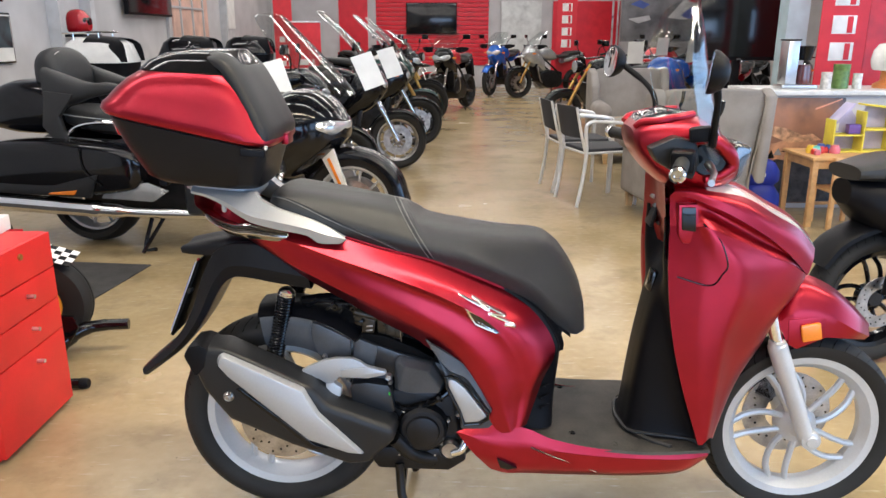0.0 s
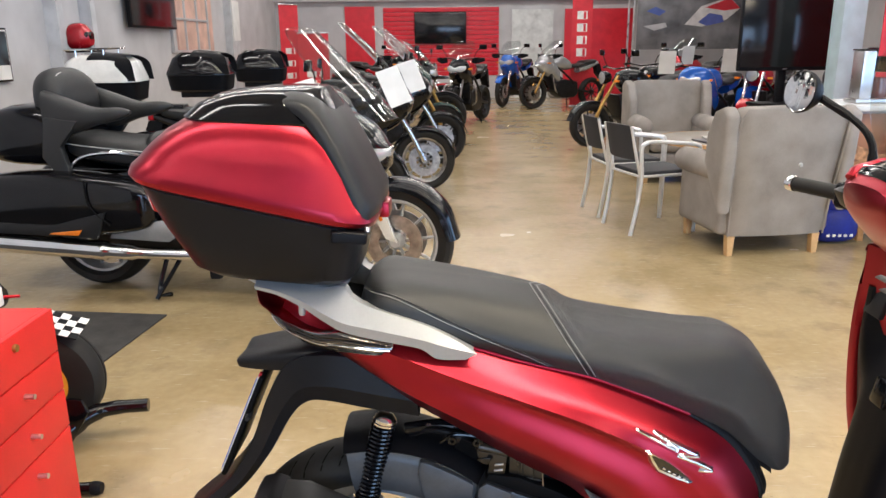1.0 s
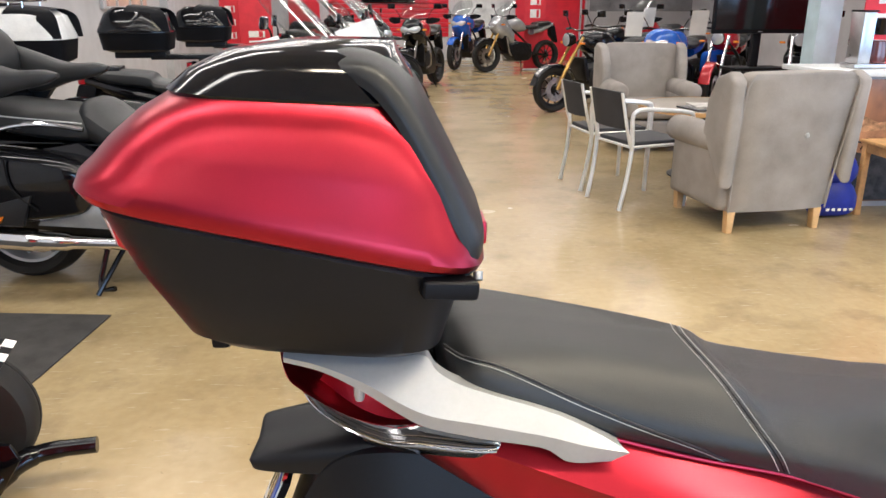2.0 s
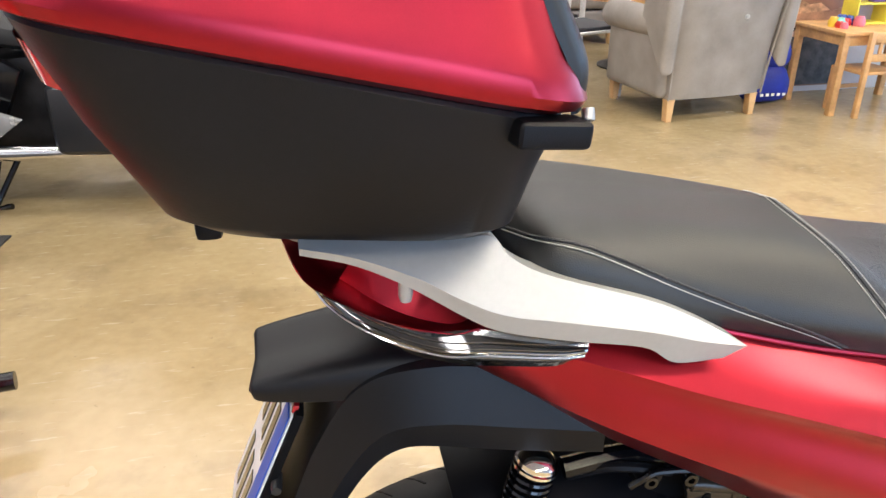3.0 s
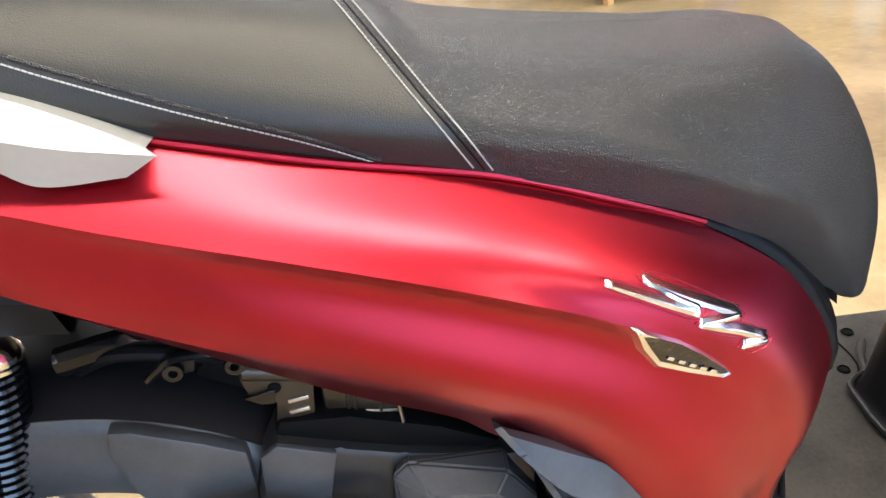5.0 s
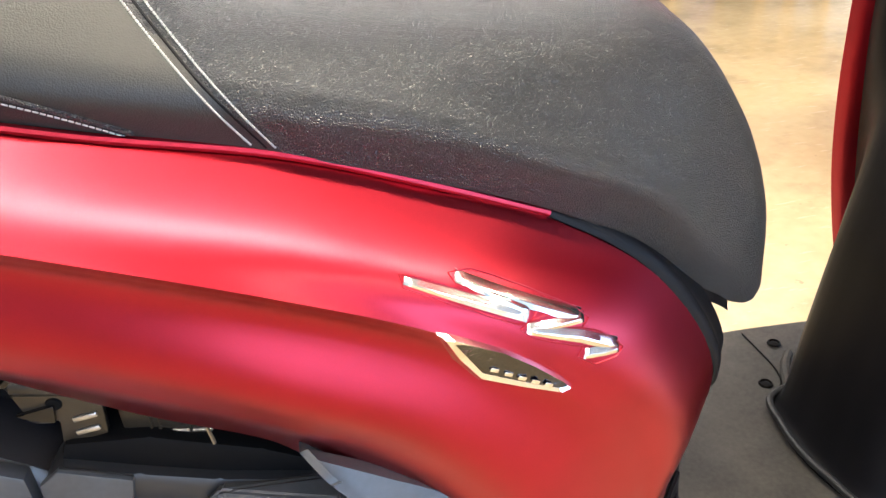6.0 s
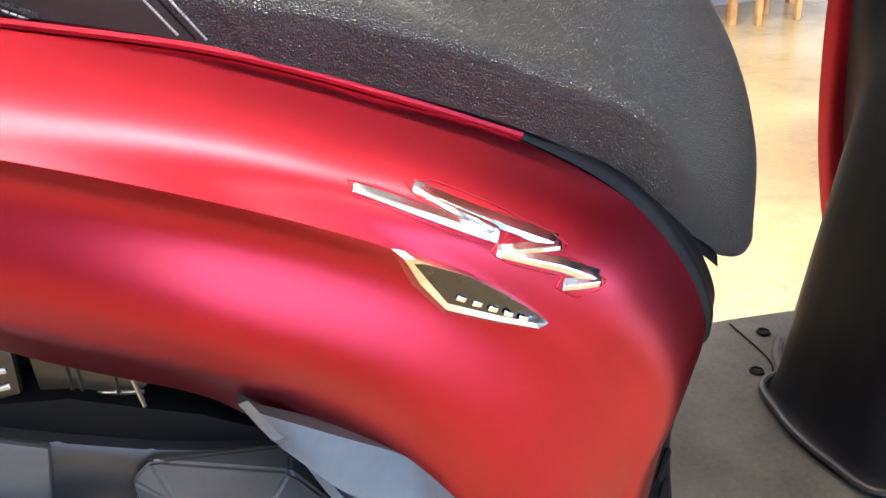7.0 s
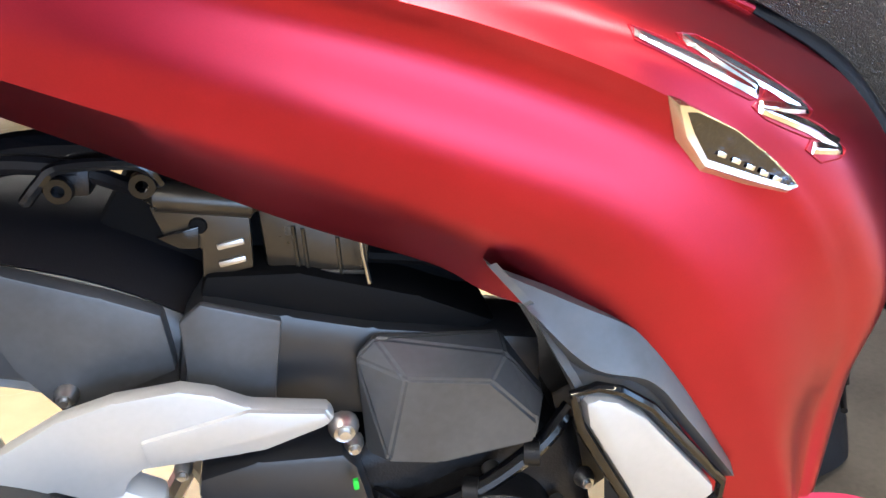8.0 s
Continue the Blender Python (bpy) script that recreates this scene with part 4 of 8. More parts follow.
part("cylinder", prism([(0.02, 0.42), (0.12, 0.46), (0.15, 0.36), (0.05, 0.30)], -0.085, 0.09, 0.012), DARKMET, SC)
part("sump", prism([(-0.20, 0.20), (-0.18, 0.17), (0.02, 0.165), (0.07, 0.20), (0.06, 0.235), (-0.19, 0.24)], -0.11, 0.10, 0.012), DARKMET, SC)

# ---- exhaust ----
ME = [(-0.652, 0.572), (-0.63, 0.580), (-0.562, 0.575), (-0.45, 0.520), (-0.333, 0.462), (-0.298, 0.414), (-0.12, 0.348), (-0.115, 0.310), (-0.137, 0.290), (-0.191, 0.238), (-0.245, 0.234), (-0.40, 0.292), (-0.565, 0.368), (-0.628, 0.455), (-0.662, 0.548)]
muf = part("exhaust", prism(ME, -0.205, -0.105, 0.018, seg=3, taper=0.97), PLASTIC2, SC, "black exhaust silencer with silver heat shield")
part("heat_shield", prism([(-0.578, 0.560), (-0.563, 0.566), (-0.355, 0.466), (-0.318, 0.396), (-0.196, 0.272), (-0.235, 0.276), (-0.345, 0.315), (-0.560, 0.508), (-0.585, 0.540)], -0.224, -0.195, 0.008, seg=2, taper=0.93), SILVER, muf, "satin silver heat shield")
part("shield_slot", prism([(-0.535, 0.462), (-0.525, 0.464), (-0.335, 0.302), (-0.30, 0.292), (-0.345, 0.290)], -0.211, -0.195, 0.002), BLACKGL, muf)
bolt(muf, -0.556, -0.211, 0.440, 0.011)
part("end_cap", prism([(-0.668, 0.552), (-0.652, 0.580), (-0.625, 0.585), (-0.600, 0.575), (-0.612, 0.52), (-0.64, 0.49)], -0.208, -0.10, 0.008, taper=0.97), PLASTIC, muf)
part("header_pipe", tubed([(-0.13, -0.15, 0.29), (-0.07, -0.12, 0.22), (0.02, -0.07, 0.19), (0.09, -0.03, 0.22)], 0.02, 14, 24), DARKMET, muf)
part("centre_stand", tubed([(-0.12, -0.11, 0.19), (-0.115, -0.12, 0.10), (-0.09, -0.14, 0.012)], 0.013, 12), BLACKGL, SC, "black tubular centre stand leg")
part("centre_stand", tubed([(-0.12, 0.11, 0.19), (-0.115, 0.12, 0.10), (-0.09, 0.14, 0.012)], 0.013, 12), BLACKGL, SC, "black tubular centre stand leg")
part("stand_bar", tubed([(-0.115, -0.118, 0.11), (-0.115, 0.118, 0.11)], 0.012, 10), BLACKGL, SC)

# ---- side insert ----
ins = [(-0.022, 0.566), (0.062, 0.515), (0.095, 0.475), (0.132, 0.405), (0.146, 0.355), (0.128, 0.318), (0.105, 0.318), (0.052, 0.325), (0.050, 0.39), (0.010, 0.49), (0.0, 0.512)]
inset = part("side_insert", prism(ins, -0.158, -0.125, 0.003, seg=1, taper=0.98), COVER, SC, "dark grey side insert", 20)
part("insert_ridge", loft([[(-0.034, -0.150, 0.578), (0.015, -0.150, 0.549), (0.060, -0.151, 0.518), (0.097, -0.151, 0.471), (0.136, -0.151, 0.396)], [(-0.036, -0.160, 0.580), (0.014, -0.161, 0.548), (0.060, -0.162, 0.517), (0.096, -0.162, 0.470), (0.135, -0.162, 0.395)], [(-0.020, -0.172, 0.556), (0.020, -0.175, 0.507), (0.063, -0.175, 0.486), (0.092, -0.175, 0.447), (0.133, -0.175, 0.385)], [(-0.016, -0.160, 0.548), (0.016, -0.163, 0.500), (0.060, -0.166, 0.478), (0.088, -0.166, 0.441), (0.130, -0.166, 0.378)]], 24, 3, straight=True), COVER, inset, "", 12)
edge_ = [(-0.041, -0.158, 0.584), (-0.024, -0.171, 0.562), (-0.016, -0.162, 0.548), (0.002, -0.166, 0.508), (0.013, -0.168, 0.484), (0.052, -0.168, 0.386)]
part("insert_edge", loft([shift(edge_, 0.006, 0.002, 0), edge_, shift(edge_, 0, 0.03, 0)], 30, 3, straight=True), COVER, inset, "", 12)
part("insert_plate", prism([(0.015, 0.480), (0.026, 0.481), (0.040, 0.475), (0.062, 0.456), (0.121, 0.376), (0.122, 0.368), (0.103, 0.354), (0.064, 0.350), (0.053, 0.384), (0.029, 0.435), (0.018, 0.458)], -0.174, -0.160, 0.005, seg=2, taper=0.95), SILVER, inset, "silver insert plate")
part("insert_rim", tubed([(0.010, -0.170, 0.485), (0.026, -0.170, 0.487), (0.043, -0.170, 0.480), (0.066, -0.170, 0.461), (0.126, -0.170, 0.379), (0.125, -0.170, 0.364), (0.104, -0.170, 0.349), (0.060, -0.170, 0.345), (0.049, -0.170, 0.383), (0.025, -0.170, 0.433), (0.014, -0.170, 0.457)], 0.004, 8, closed=True), BLACKGL, inset)
ins2 = inset.copy()
ins2.data = inset.data.copy()
ins2.data.transform(Matrix.Diagonal((1, -1, 1, 1)))
scene.collection.objects.link(ins2)
ins2.parent = SC

# ---- badges ----
SKIN = BVHTree.FromPolygons([v.co for v in panel.data.vertices], [tuple(p.vertices) for p in panel.data.polygons])


def on_panel(x, z, out=0.0):
    """A place on the side panel's skin, or out metres proud of it."""
    hit, nrm, _, _ = SKIN.ray_cast(Vector((x, -0.5, z)), Vector((0, 1, 0)))
    return hit - Vector((0, out, 0)) if hit else Vector((x, -0.15 - out, z))


def finer(outline, step=0.004):
    """The outline with its sides cut into short steps."""
    res = []
    for a, b in zip(outline, list(outline[1:]) + [outline[0]]):
        a, b = Vector(a), Vector(b)
        k = max(1, int((b - a).length / step))
        res += [a.lerp(b, j / k) for j in range(k)]
    return res


def stroke(bm, pts, w0, w1, rise):
    """A bar with a ridge along its middle that follows the panel's skin."""
    rows, n = [], 26
    ends = [Vector(p) for p in pts]
    cum = [0.0]
    for a, b in zip(ends, ends[1:]):
        cum.append(cum[-1] + (b - a).length)
    for i in range(n + 1):
        s = cum[-1] * i / n
        j = max(k for k in range(len(ends) - 1) if cum[k] <= s + 1e-9)
        d = (ends[j + 1] - ends[j]).normalized()
        p = ends[j] + d * (s - cum[j])
        w = w0 + (w1 - w0) * i / n
        q = Vector((-d.y, d.x)) * w
        top = rise * min(1.0, 0.25 + min(i, n - i) / 2)
        rows.append([on_panel(p.x + q.x * f, p.y + q.y * f, h) for f, h in ((1, -0.003), (1, 0.0008), (0.12, top), (-0.12, top), (-1, 0.0008), (-1, -0.003))])
    grid(bm, rows)
    bm.faces.new([bm.verts.new(p) for p in rows[0]])
    bm.faces.new([bm.verts.new(p) for p in rows[-1][::-1]])


def around(outline, off):
    """The outline drawn larger by off."""
    n, res = len(outline), []
    area2 = sum(outline[k][0] * outline[(k + 1) % n][1] - outline[(k + 1) % n][0] * outline[k][1] for k in range(n))
    sg = 1 if area2 > 0 else -1
    for k in range(n):
        a, b, c = (Vector(outline[(k + d) % n]) for d in (-1, 0, 1))
        n1, n2 = (Vector((e.y, -e.x)) * sg for e in ((b - a).normalized(), (c - b).normalized()))
        m = n1 + n2
        m = m.normalized() if m.length > 0.2 else (b - (a + c) / 2).normalized()
        res.append(b + m * off / max(0.6, m.dot(n1)))
    return res


EMBLEM = [(0.0466, 0.7163), (0.0595, 0.7102), (0.0776, 0.7005), (0.0948, 0.6911), (0.1023, 0.6895), (0.0892, 0.6986), (0.0813, 0.7051), (0.0792, 0.7078), (0.0915, 0.7041), (0.1059, 0.6965), (0.1282, 0.683), (0.1478, 0.6696), (0.1623, 0.6596), (0.1713, 0.6517), (0.1666, 0.6509), (0.1531, 0.6543), (0.1652, 0.6473), (0.179, 0.6394), (0.189, 0.6305), (0.1965, 0.6234), (0.1922, 0.6222), (0.1739, 0.6242), (0.1629, 0.6332), (0.166, 0.6366), (0.1747, 0.6348), (0.161, 0.6422), (0.1417, 0.6522), (0.1295, 0.6589), (0.1224, 0.6651), (0.1255, 0.6663), (0.1356, 0.6653), (0.1449, 0.6647), (0.1439, 0.6672), (0.1339, 0.6736), (0.1268, 0.6775), (0.1302, 0.672), (0.1273, 0.6704), (0.1181, 0.6718), (0.1041, 0.6799), (0.0867, 0.6907), (0.0684, 0.7019), (0.0475, 0.7132)]
em = None
for pts, w0, w1 in (([(0.0468, 0.7148), (0.1262, 0.6722)], 0.0014, 0.0032), ([(0.0810, 0.7068), (0.1278, 0.6735)], 0.0016, 0.0030), ([(0.0805, 0.7065), (0.1680, 0.6540)], 0.0020, 0.0028), ([(0.1702, 0.6525), (0.1238, 0.6650)], 0.0020, 0.0020), ([(0.1240, 0.6640), (0.165, 0.6440), (0.1940, 0.6262)], 0.0022, 0.0030), ([(0.1955, 0.6240), (0.1655, 0.6325)], 0.0022, 0.0026)):
    bm = bmesh.new()
    stroke(bm, [(x - 0.0025, z + 0.0012) for x, z in pts], w0 * 1.35, w1 * 1.35, 0.0026)
    bmesh.ops.remove_doubles(bm, verts=bm.verts, dist=0.00005)
    bmesh.ops.recalc_face_normals(bm, faces=bm.faces)
    if em is None:
        em = part("emblem", bm, BADGEM, SC, "raised chrome emblem of angular strokes", 14)
    else:
        part("stroke", bm, BADGEM, em, "", 14)
part("emblem_rim", tubed([on_panel(p.x, p.y, 0.0003) for p in finer(around([(x - 0.0025, z + 0.0005) for x, z in EMBLEM], 0.0020))], 0.0006, 6, 0, True), RED, em, "raised red lip round the emblem")

OUTER = [(0.0609, 0.6826), (0.0681, 0.6796), (0.0799, 0.6727), (0.1048, 0.6576), (0.1273, 0.6398), (0.1472, 0.6214), (0.1533, 0.6133), (0.1463, 0.6096), (0.1191, 0.6187), (0.0884, 0.6317), (0.0716, 0.6536)]
INNER = [(0.0725, 0.6717), (0.0782, 0.6712), (0.083, 0.6686), (0.1047, 0.6563), (0.1262, 0.6388), (0.145, 0.6212), (0.1505, 0.6149), (0.1434, 0.6164), (0.117, 0.628), (0.0907, 0.6396), (0.0803, 0.6572)]

OUTER, INNER = ([(x - 0.002, z) for x, z in o] for o in (OUTER, INNER))
MID = Vector((0.107, 0, 0.646))


def ring(outline, out, shrink=1.0):
    return [on_panel(MID.x + (x - MID.x) * shrink, MID.z + (z - MID.z) * shrink, out) for x, z in outline]


bm = bmesh.new()
grid(bm, [r + r[:1] for r in (ring(OUTER, -0.005), ring(OUTER, 0.0012), ring([(a[0] * 0.5 + b[0] * 0.5, a[1] * 0.5 + b[1] * 0.5) for a, b in zip(OUTER, INNER)], 0.0052), ring(INNER, 0.0042), ring(INNER, 0.0034, 0.985))])
bmesh.ops.remove_doubles(bm, verts=bm.verts, dist=0.0001)
bmesh.ops.recalc_face_normals(bm, faces=bm.faces)
badge = part("badge", bm, BADGEM, SC, "chrome diamond badge with dark mirror inset", 15)
bm = bmesh.new()
f = bm.faces.new([bm.verts.new(p) for p in ring(INNER, 0.0040, 0.995)])
bm.normal_update()
if f.normal.y > 0:
    f.normal_flip()
bmesh.ops.triangulate(bm, faces=[f])
part("badge_inset", bm, FACET, badge, "dark mirror chrome inset")
for k in range(5):
    bx, bz = 0.0965 + 0.0092 * k, 0.6420 - 0.0050 * k
    part("badge_bar", block(0.0060, 0.0008, 0.0030, Matrix.Translation(on_panel(bx, bz, 0.0046)) @ pose(0, 0, 0, 0, 26), 0.0005), CHROME, badge)

# ---- floorboard and lower panel ----
U0 = [(0.090, -0.150, 0.334), (0.18, -0.160, 0.338), (0.235, -0.167, 0.333), (0.30, -0.175, 0.308), (0.42, -0.182, 0.286), (0.56, -0.184, 0.279), (0.66, -0.178, 0.277), (0.715, -0.160, 0.280)]
U1 = [(0.040, -0.166, 0.322), (0.16, -0.176, 0.290), (0.235, -0.182, 0.290), (0.30, -0.186, 0.280), (0.42, -0.190, 0.268), (0.56, -0.191, 0.262), (0.66, -0.185, 0.260), (0.72, -0.166, 0.262)]
U2 = [(0.085, -0.166, 0.260), (0.165, -0.172, 0.235), (0.235, -0.174, 0.225), (0.30, -0.176, 0.222), (0.42, -0.178, 0.215), (0.56, -0.178, 0.214), (0.66, -0.172, 0.222), (0.712, -0.155, 0.240)]
U3 = [(0.135, -0.150, 0.200), (0.175, -0.155, 0.192), (0.235, -0.155, 0.192), (0.30, -0.155, 0.190), (0.42, -0.155, 0.189), (0.56, -0.155, 0.190), (0.66, -0.150, 0.200), (0.70, -0.13, 0.226)]
bm = loft([U0, U1], 48, 3)
join(bm, loft([U1, U2, U3], 48, 4))
bmesh.ops.remove_doubles(bm, verts=bm.verts, dist=0.0004)
low = part("lower_panel", bm, RED, SC, "satin red lower side panel", 30)
other_side(low)
part("panel_slot", prism([(0.150, 0.250), (0.205, 0.222), (0.180, 0.216), (0.160, 0.222)], -0.181, -0.16, 0.002), BLACKGL, SC)
part("panel_joint", tubed([(0.24, -0.1838, 0.288), (0.30, -0.1845, 0.262), (0.37, -0.179, 0.232), (0.42, -0.1770, 0.212)], 0.0018, 6, 20), BLACKGL, SC)
bm = loft([[(p[0], 0.0, p[2]) for p in U3], U3], 30, 2)
part("belly_pan", flip(bm), PLASTIC, SC)
FB = [(0.19, 0.318), (0.26, 0.300), (0.42, 0.283), (0.56, 0.277), (0.72, 0.278)]
bm = bmesh.new()
ws = [0.158, 0.172, 0.184, 0.192, 0.178]
ce = spline([(x, 0, z) for x, z in FB], 24)
wl = spline([(w, 0, 0) for w in ws], 24)
grid(bm, [[Vector((p.x, v * (w.x + MID_Y) + MID_Y, p.z + 0.003 - (0.006 if abs(v) == 1 else 0))) for v in (-1, -0.98, -0.5, 0, 0.5, 0.98, 1)] for p, w in zip(ce, wl)])
floor_mat = part("floorboard", bm, MATRUB, SC, "dusty black rubber footboard")
for hx, hy in ((0.36, -0.11), (0.537, -0.070), (0.537, 0.128), (0.596, 0.203), (0.36, 0.17), (0.47, -0.15)):
    z = 0.292 if hx < 0.4 else 0.282
    h = part("mount_hole", lathed([(0.0, 0.002), (0.006, 0.002), (0.011, 0.0), (0.013, 0.004), (0.016, 0.0)], Matrix.Translation((hx, hy, z - 0.001)) @ pose(0, 0, 0, 90) @ Matrix.Scale(0.6, 4), 16), DEEP, floor_mat)
ridge = [(0.60, 0.175, 0.284), (0.575, 0.145, 0.285), (0.548, 0.092, 0.286), (0.520, 0.041, 0.286), (0.515, 0.0, 0.286), (0.520, -0.058, 0.286), (0.56, -0.12, 0.285), (0.62, -0.16, 0.283)]
part("mat_ridge", tubed(ridge, 0.006, 8, 40), MATRUB, floor_mat)
part("mat_groove", tubed([(0.566, 0.235, 0.2815), (0.565, 0.145, 0.2815), (0.541, 0.103, 0.2815), (0.512, 0.055, 0.2815), (0.503, 0.0, 0.2815), (0.512, -0.062, 0.2815), (0.545, -0.12, 0.2815)], 0.0011, 6, 40), DEEP, floor_mat)
# kick panel below the seat front
P0 = [(0.302, -0.085, 0.545), (0.255, -0.112, 0.455), (0.226, -0.132, 0.38), (0.215, -0.145, 0.322)]
P1 = [(0.330, -0.03, 0.555), (0.318, -0.05, 0.47), (0.305, -0.07, 0.38), (0.300, -0.10, 0.305)]
P2 = [(0.332, 0.0, 0.555), (0.322, 0.0, 0.47), (0.312, 0.0, 0.38), (0.310, 0.0, 0.300)]
part("kick_panel", loft([P0, P1, P2], 24, 6, mirror=True), PLASTIC, SC, "black panel under the seat nose")
lipc = [(0.160, -0.092, 0.705), (0.21, -0.096, 0.674), (0.25, -0.098, 0.638), (0.285, -0.101, 0.588), (0.304, -0.103, 0.545), (0.304, -0.104, 0.520)]
bm = loft([shift(lipc, 0.026, 0.030, 0.004), shift(lipc, 0.013, 0.015, 0.006), shift(lipc, 0.009, 0.004, 0.005), shift(lipc, 0.0, -0.001, 0.0), shift(lipc, -0.004, 0.010, -0.004)], 30, 3)
other_side(part("seat_gap_trim", bm, PLASTIC, SC, "black rubber trim between seat and panel"), MID_Y)
for k in range(3):
    part("kick_rib", tubed([(0.262 + 0.004 * k, -0.118, 0.43 - 0.03 * k), (0.296, -0.082, 0.425 - 0.03 * k)], 0.003, 6), PLASTIC, SC)

# ---- leg shield: dark inner, red outer ----
I0 = [(0.640, 0.0, 0.90), (0.612, 0.0, 0.80), (0.572, 0.0, 0.695), (0.545, 0.0, 0.56), (0.527, 0.0, 0.42), (0.515, 0.0, 0.31), (0.500, 0.0, 0.286)]
I1 = [(0.640, -0.06, 0.90), (0.612, -0.06, 0.80), (0.574, -0.06, 0.695), (0.552, -0.07, 0.56), (0.540, -0.08, 0.42), (0.535, -0.09, 0.31), (0.525, -0.095, 0.286)]
I2 = [(0.572, -0.085, 0.90), (0.573, -0.095, 0.80), (0.582, -0.105, 0.695), (0.603, -0.112, 0.56), (0.636, -0.118, 0.42), (0.675, -0.125, 0.31), (0.680, -0.13, 0.284)]
I3 = [(0.584, -0.125, 0.90), (0.585, -0.137, 0.80), (0.596, -0.147, 0.695), (0.620, -0.158, 0.56), (0.660, -0.166, 0.42), (0.698, -0.170, 0.30), (0.708, -0.168, 0.282)]
part("inner_shield", loft([I0, I1, I2, I3], 40, 5, mirror=True), PLASTIC, SC, "matt black inner leg shield")
part("shield_lip", tubed([(0.704, -0.168, 0.287), (0.676, -0.132, 0.289), (0.600, -0.115, 0.291), (0.522, -0.094, 0.292), (0.505, -0.045, 0.293), (0.500, 0.0, 0.293), (0.505, 0.045, 0.293), (0.522, 0.094, 0.292), (0.600, 0.115, 0.291), (0.676, 0.132, 0.289), (0.704, 0.168, 0.287)], 0.0045, 8, 60), PLASTIC2, SC, "rolled lip round the shield foot")
part("bag_hook", block(0.02, 0.05, 0.06, pose(0.575, 0.0, 0.705, 0, 12), 0.008), BLACKGL, SC, "black folding bag hook")
E0 = [(0.572, -0.140, 0.891), (0.572, -0.146, 0.834), (0.575, -0.152, 0.761), (0.586, -0.160, 0.658), (0.606, -0.168, 0.552), (0.639, -0.174, 0.434), (0.685, -0.178, 0.299)]
E1 = [(0.633, -0.165, 0.895), (0.650, -0.175, 0.828), (0.662, -0.180, 0.757), (0.663, -0.184, 0.668), (0.664, -0.186, 0.576), (0.674, -0.185, 0.464), (0.697, -0.180, 0.300)]
E2 = [(0.675, -0.178, 0.889), (0.710, -0.184, 0.846), (0.739, -0.188, 0.797), (0.745, -0.190, 0.731), (0.728, -0.190, 0.655), (0.714, -0.188, 0.570), (0.706, -0.178, 0.312)]
E3 = [(0.899, -0.125, 0.786), (0.866, -0.140, 0.768), (0.832, -0.152, 0.738), (0.796, -0.162, 0.684), (0.758, -0.170, 0.617), (0.737, -0.172, 0.539), (0.719, -0.165, 0.313)]
E4 = [(0.950, -0.090, 0.752), (0.937, -0.100, 0.732), (0.918, -0.105, 0.695), (0.885, -0.110, 0.649), (0.845, -0.110, 0.558), (0.786, -0.120, 0.450), (0.740, -0.130, 0.299)]
E5 = [(0.950, -0.090, 0.752), (0.937, -0.100, 0.732), (0.918, -0.105, 0.695), (0.885, -0.110, 0.649), (0.845, -0.110, 0.558), (0.786, -0.120, 0.450), (0.740, -0.130, 0.299)]
E5 = [(p[0] + 0.035, 0.0, p[2]) for p in E5]
bm = loft([E0, E1], 44, 5)
join(bm, loft([E1, E2, E3], 44, 5))
join(bm, loft([E3, E4, E5], 44, 5))
bmesh.ops.remove_doubles(bm, verts=bm.verts, dist=0.0004)
flip(bm)
bmesh.ops.remove_doubles(bm, verts=bm.verts, dist=0.0004)
join(bm, loft([E0, shift(E0, 0.003, 0.016, 0), shift(E0, 0.012, 0.03, 0)], 44, 2, mirror=True))
cowl = part("front_cowl", bm, RED, SC, "satin red metallic front cowl", 28)
TA = [(0.570, -0.125, 0.967), (0.606, -0.140, 0.968), (0.659, -0.150, 0.950), (0.720, -0.152, 0.923), (0.805, -0.140, 0.874), (0.877, -0.120, 0.822), (0.950, -0.090, 0.752)]
RL = [(0.572, -0.140, 0.891), (0.633, -0.165, 0.895), (0.675, -0.178, 0.889), (0.734, -0.168, 0.858), (0.807, -0.150, 0.824), (0.899, -0.125, 0.786), (0.950, -0.090, 0.752)]
SA = [(0.584, -0.115, 0.980), (0.609, -0.125, 0.986), (0.658, -0.135, 0.980), (0.759, -0.120, 0.960), (0.846, -0.105, 0.912), (0.921, -0.080, 0.869), (0.981, -0.050, 0.810)]
dip = [0.004, 0.010, 0.024, 0.024, 0.018, 0.010, 0.0]
MV = [(a[0] * 0.6 + b[0] * 0.4, a[1] * 0.6 + b[1] * 0.4 + d, a[2] * 0.6 + b[2] * 0.4) for a, b, d in zip(TA, RL, dip)]
scoop = part("cowl_scoop", loft([TA, MV, RL], 40, 5), RED, cowl, "red concave scoop below the cowl shoulder")
other_side(scoop)
SB = [(p[0], p[1] - 0.006, p[2] - 0.002) for p in TA]
SM = [(a[0] * 0.5 + b[0] * 0.5, a[1] * 0.5 + b[1] * 0.5 - 0.010, a[2] * 0.5 + b[2] * 0.5 + 0.006) for a, b in zip(SA, SB)]
bm = loft([SA, SM, SB], 40, 5)
join(bm, loft([SB, [(p[0], p[1] + 0.022, p[2] - 0.004) for p in SB]], 40, 2))
shoulder = part("cowl_shoulder", bm, RED, SC, "satin red upper cowl shoulder", 40)
other_side(shoulder)
SC0 = [(p[0], p[1] * 0.42, p[2] + 0.014) for p in SA]
part("cowl_top", loft([SC0, [(p[0] + 0.006, 0.0, p[2] + 0.006) for p in SC0]], 30, 3, mirror=True), RED, SC, "red upper cowl")
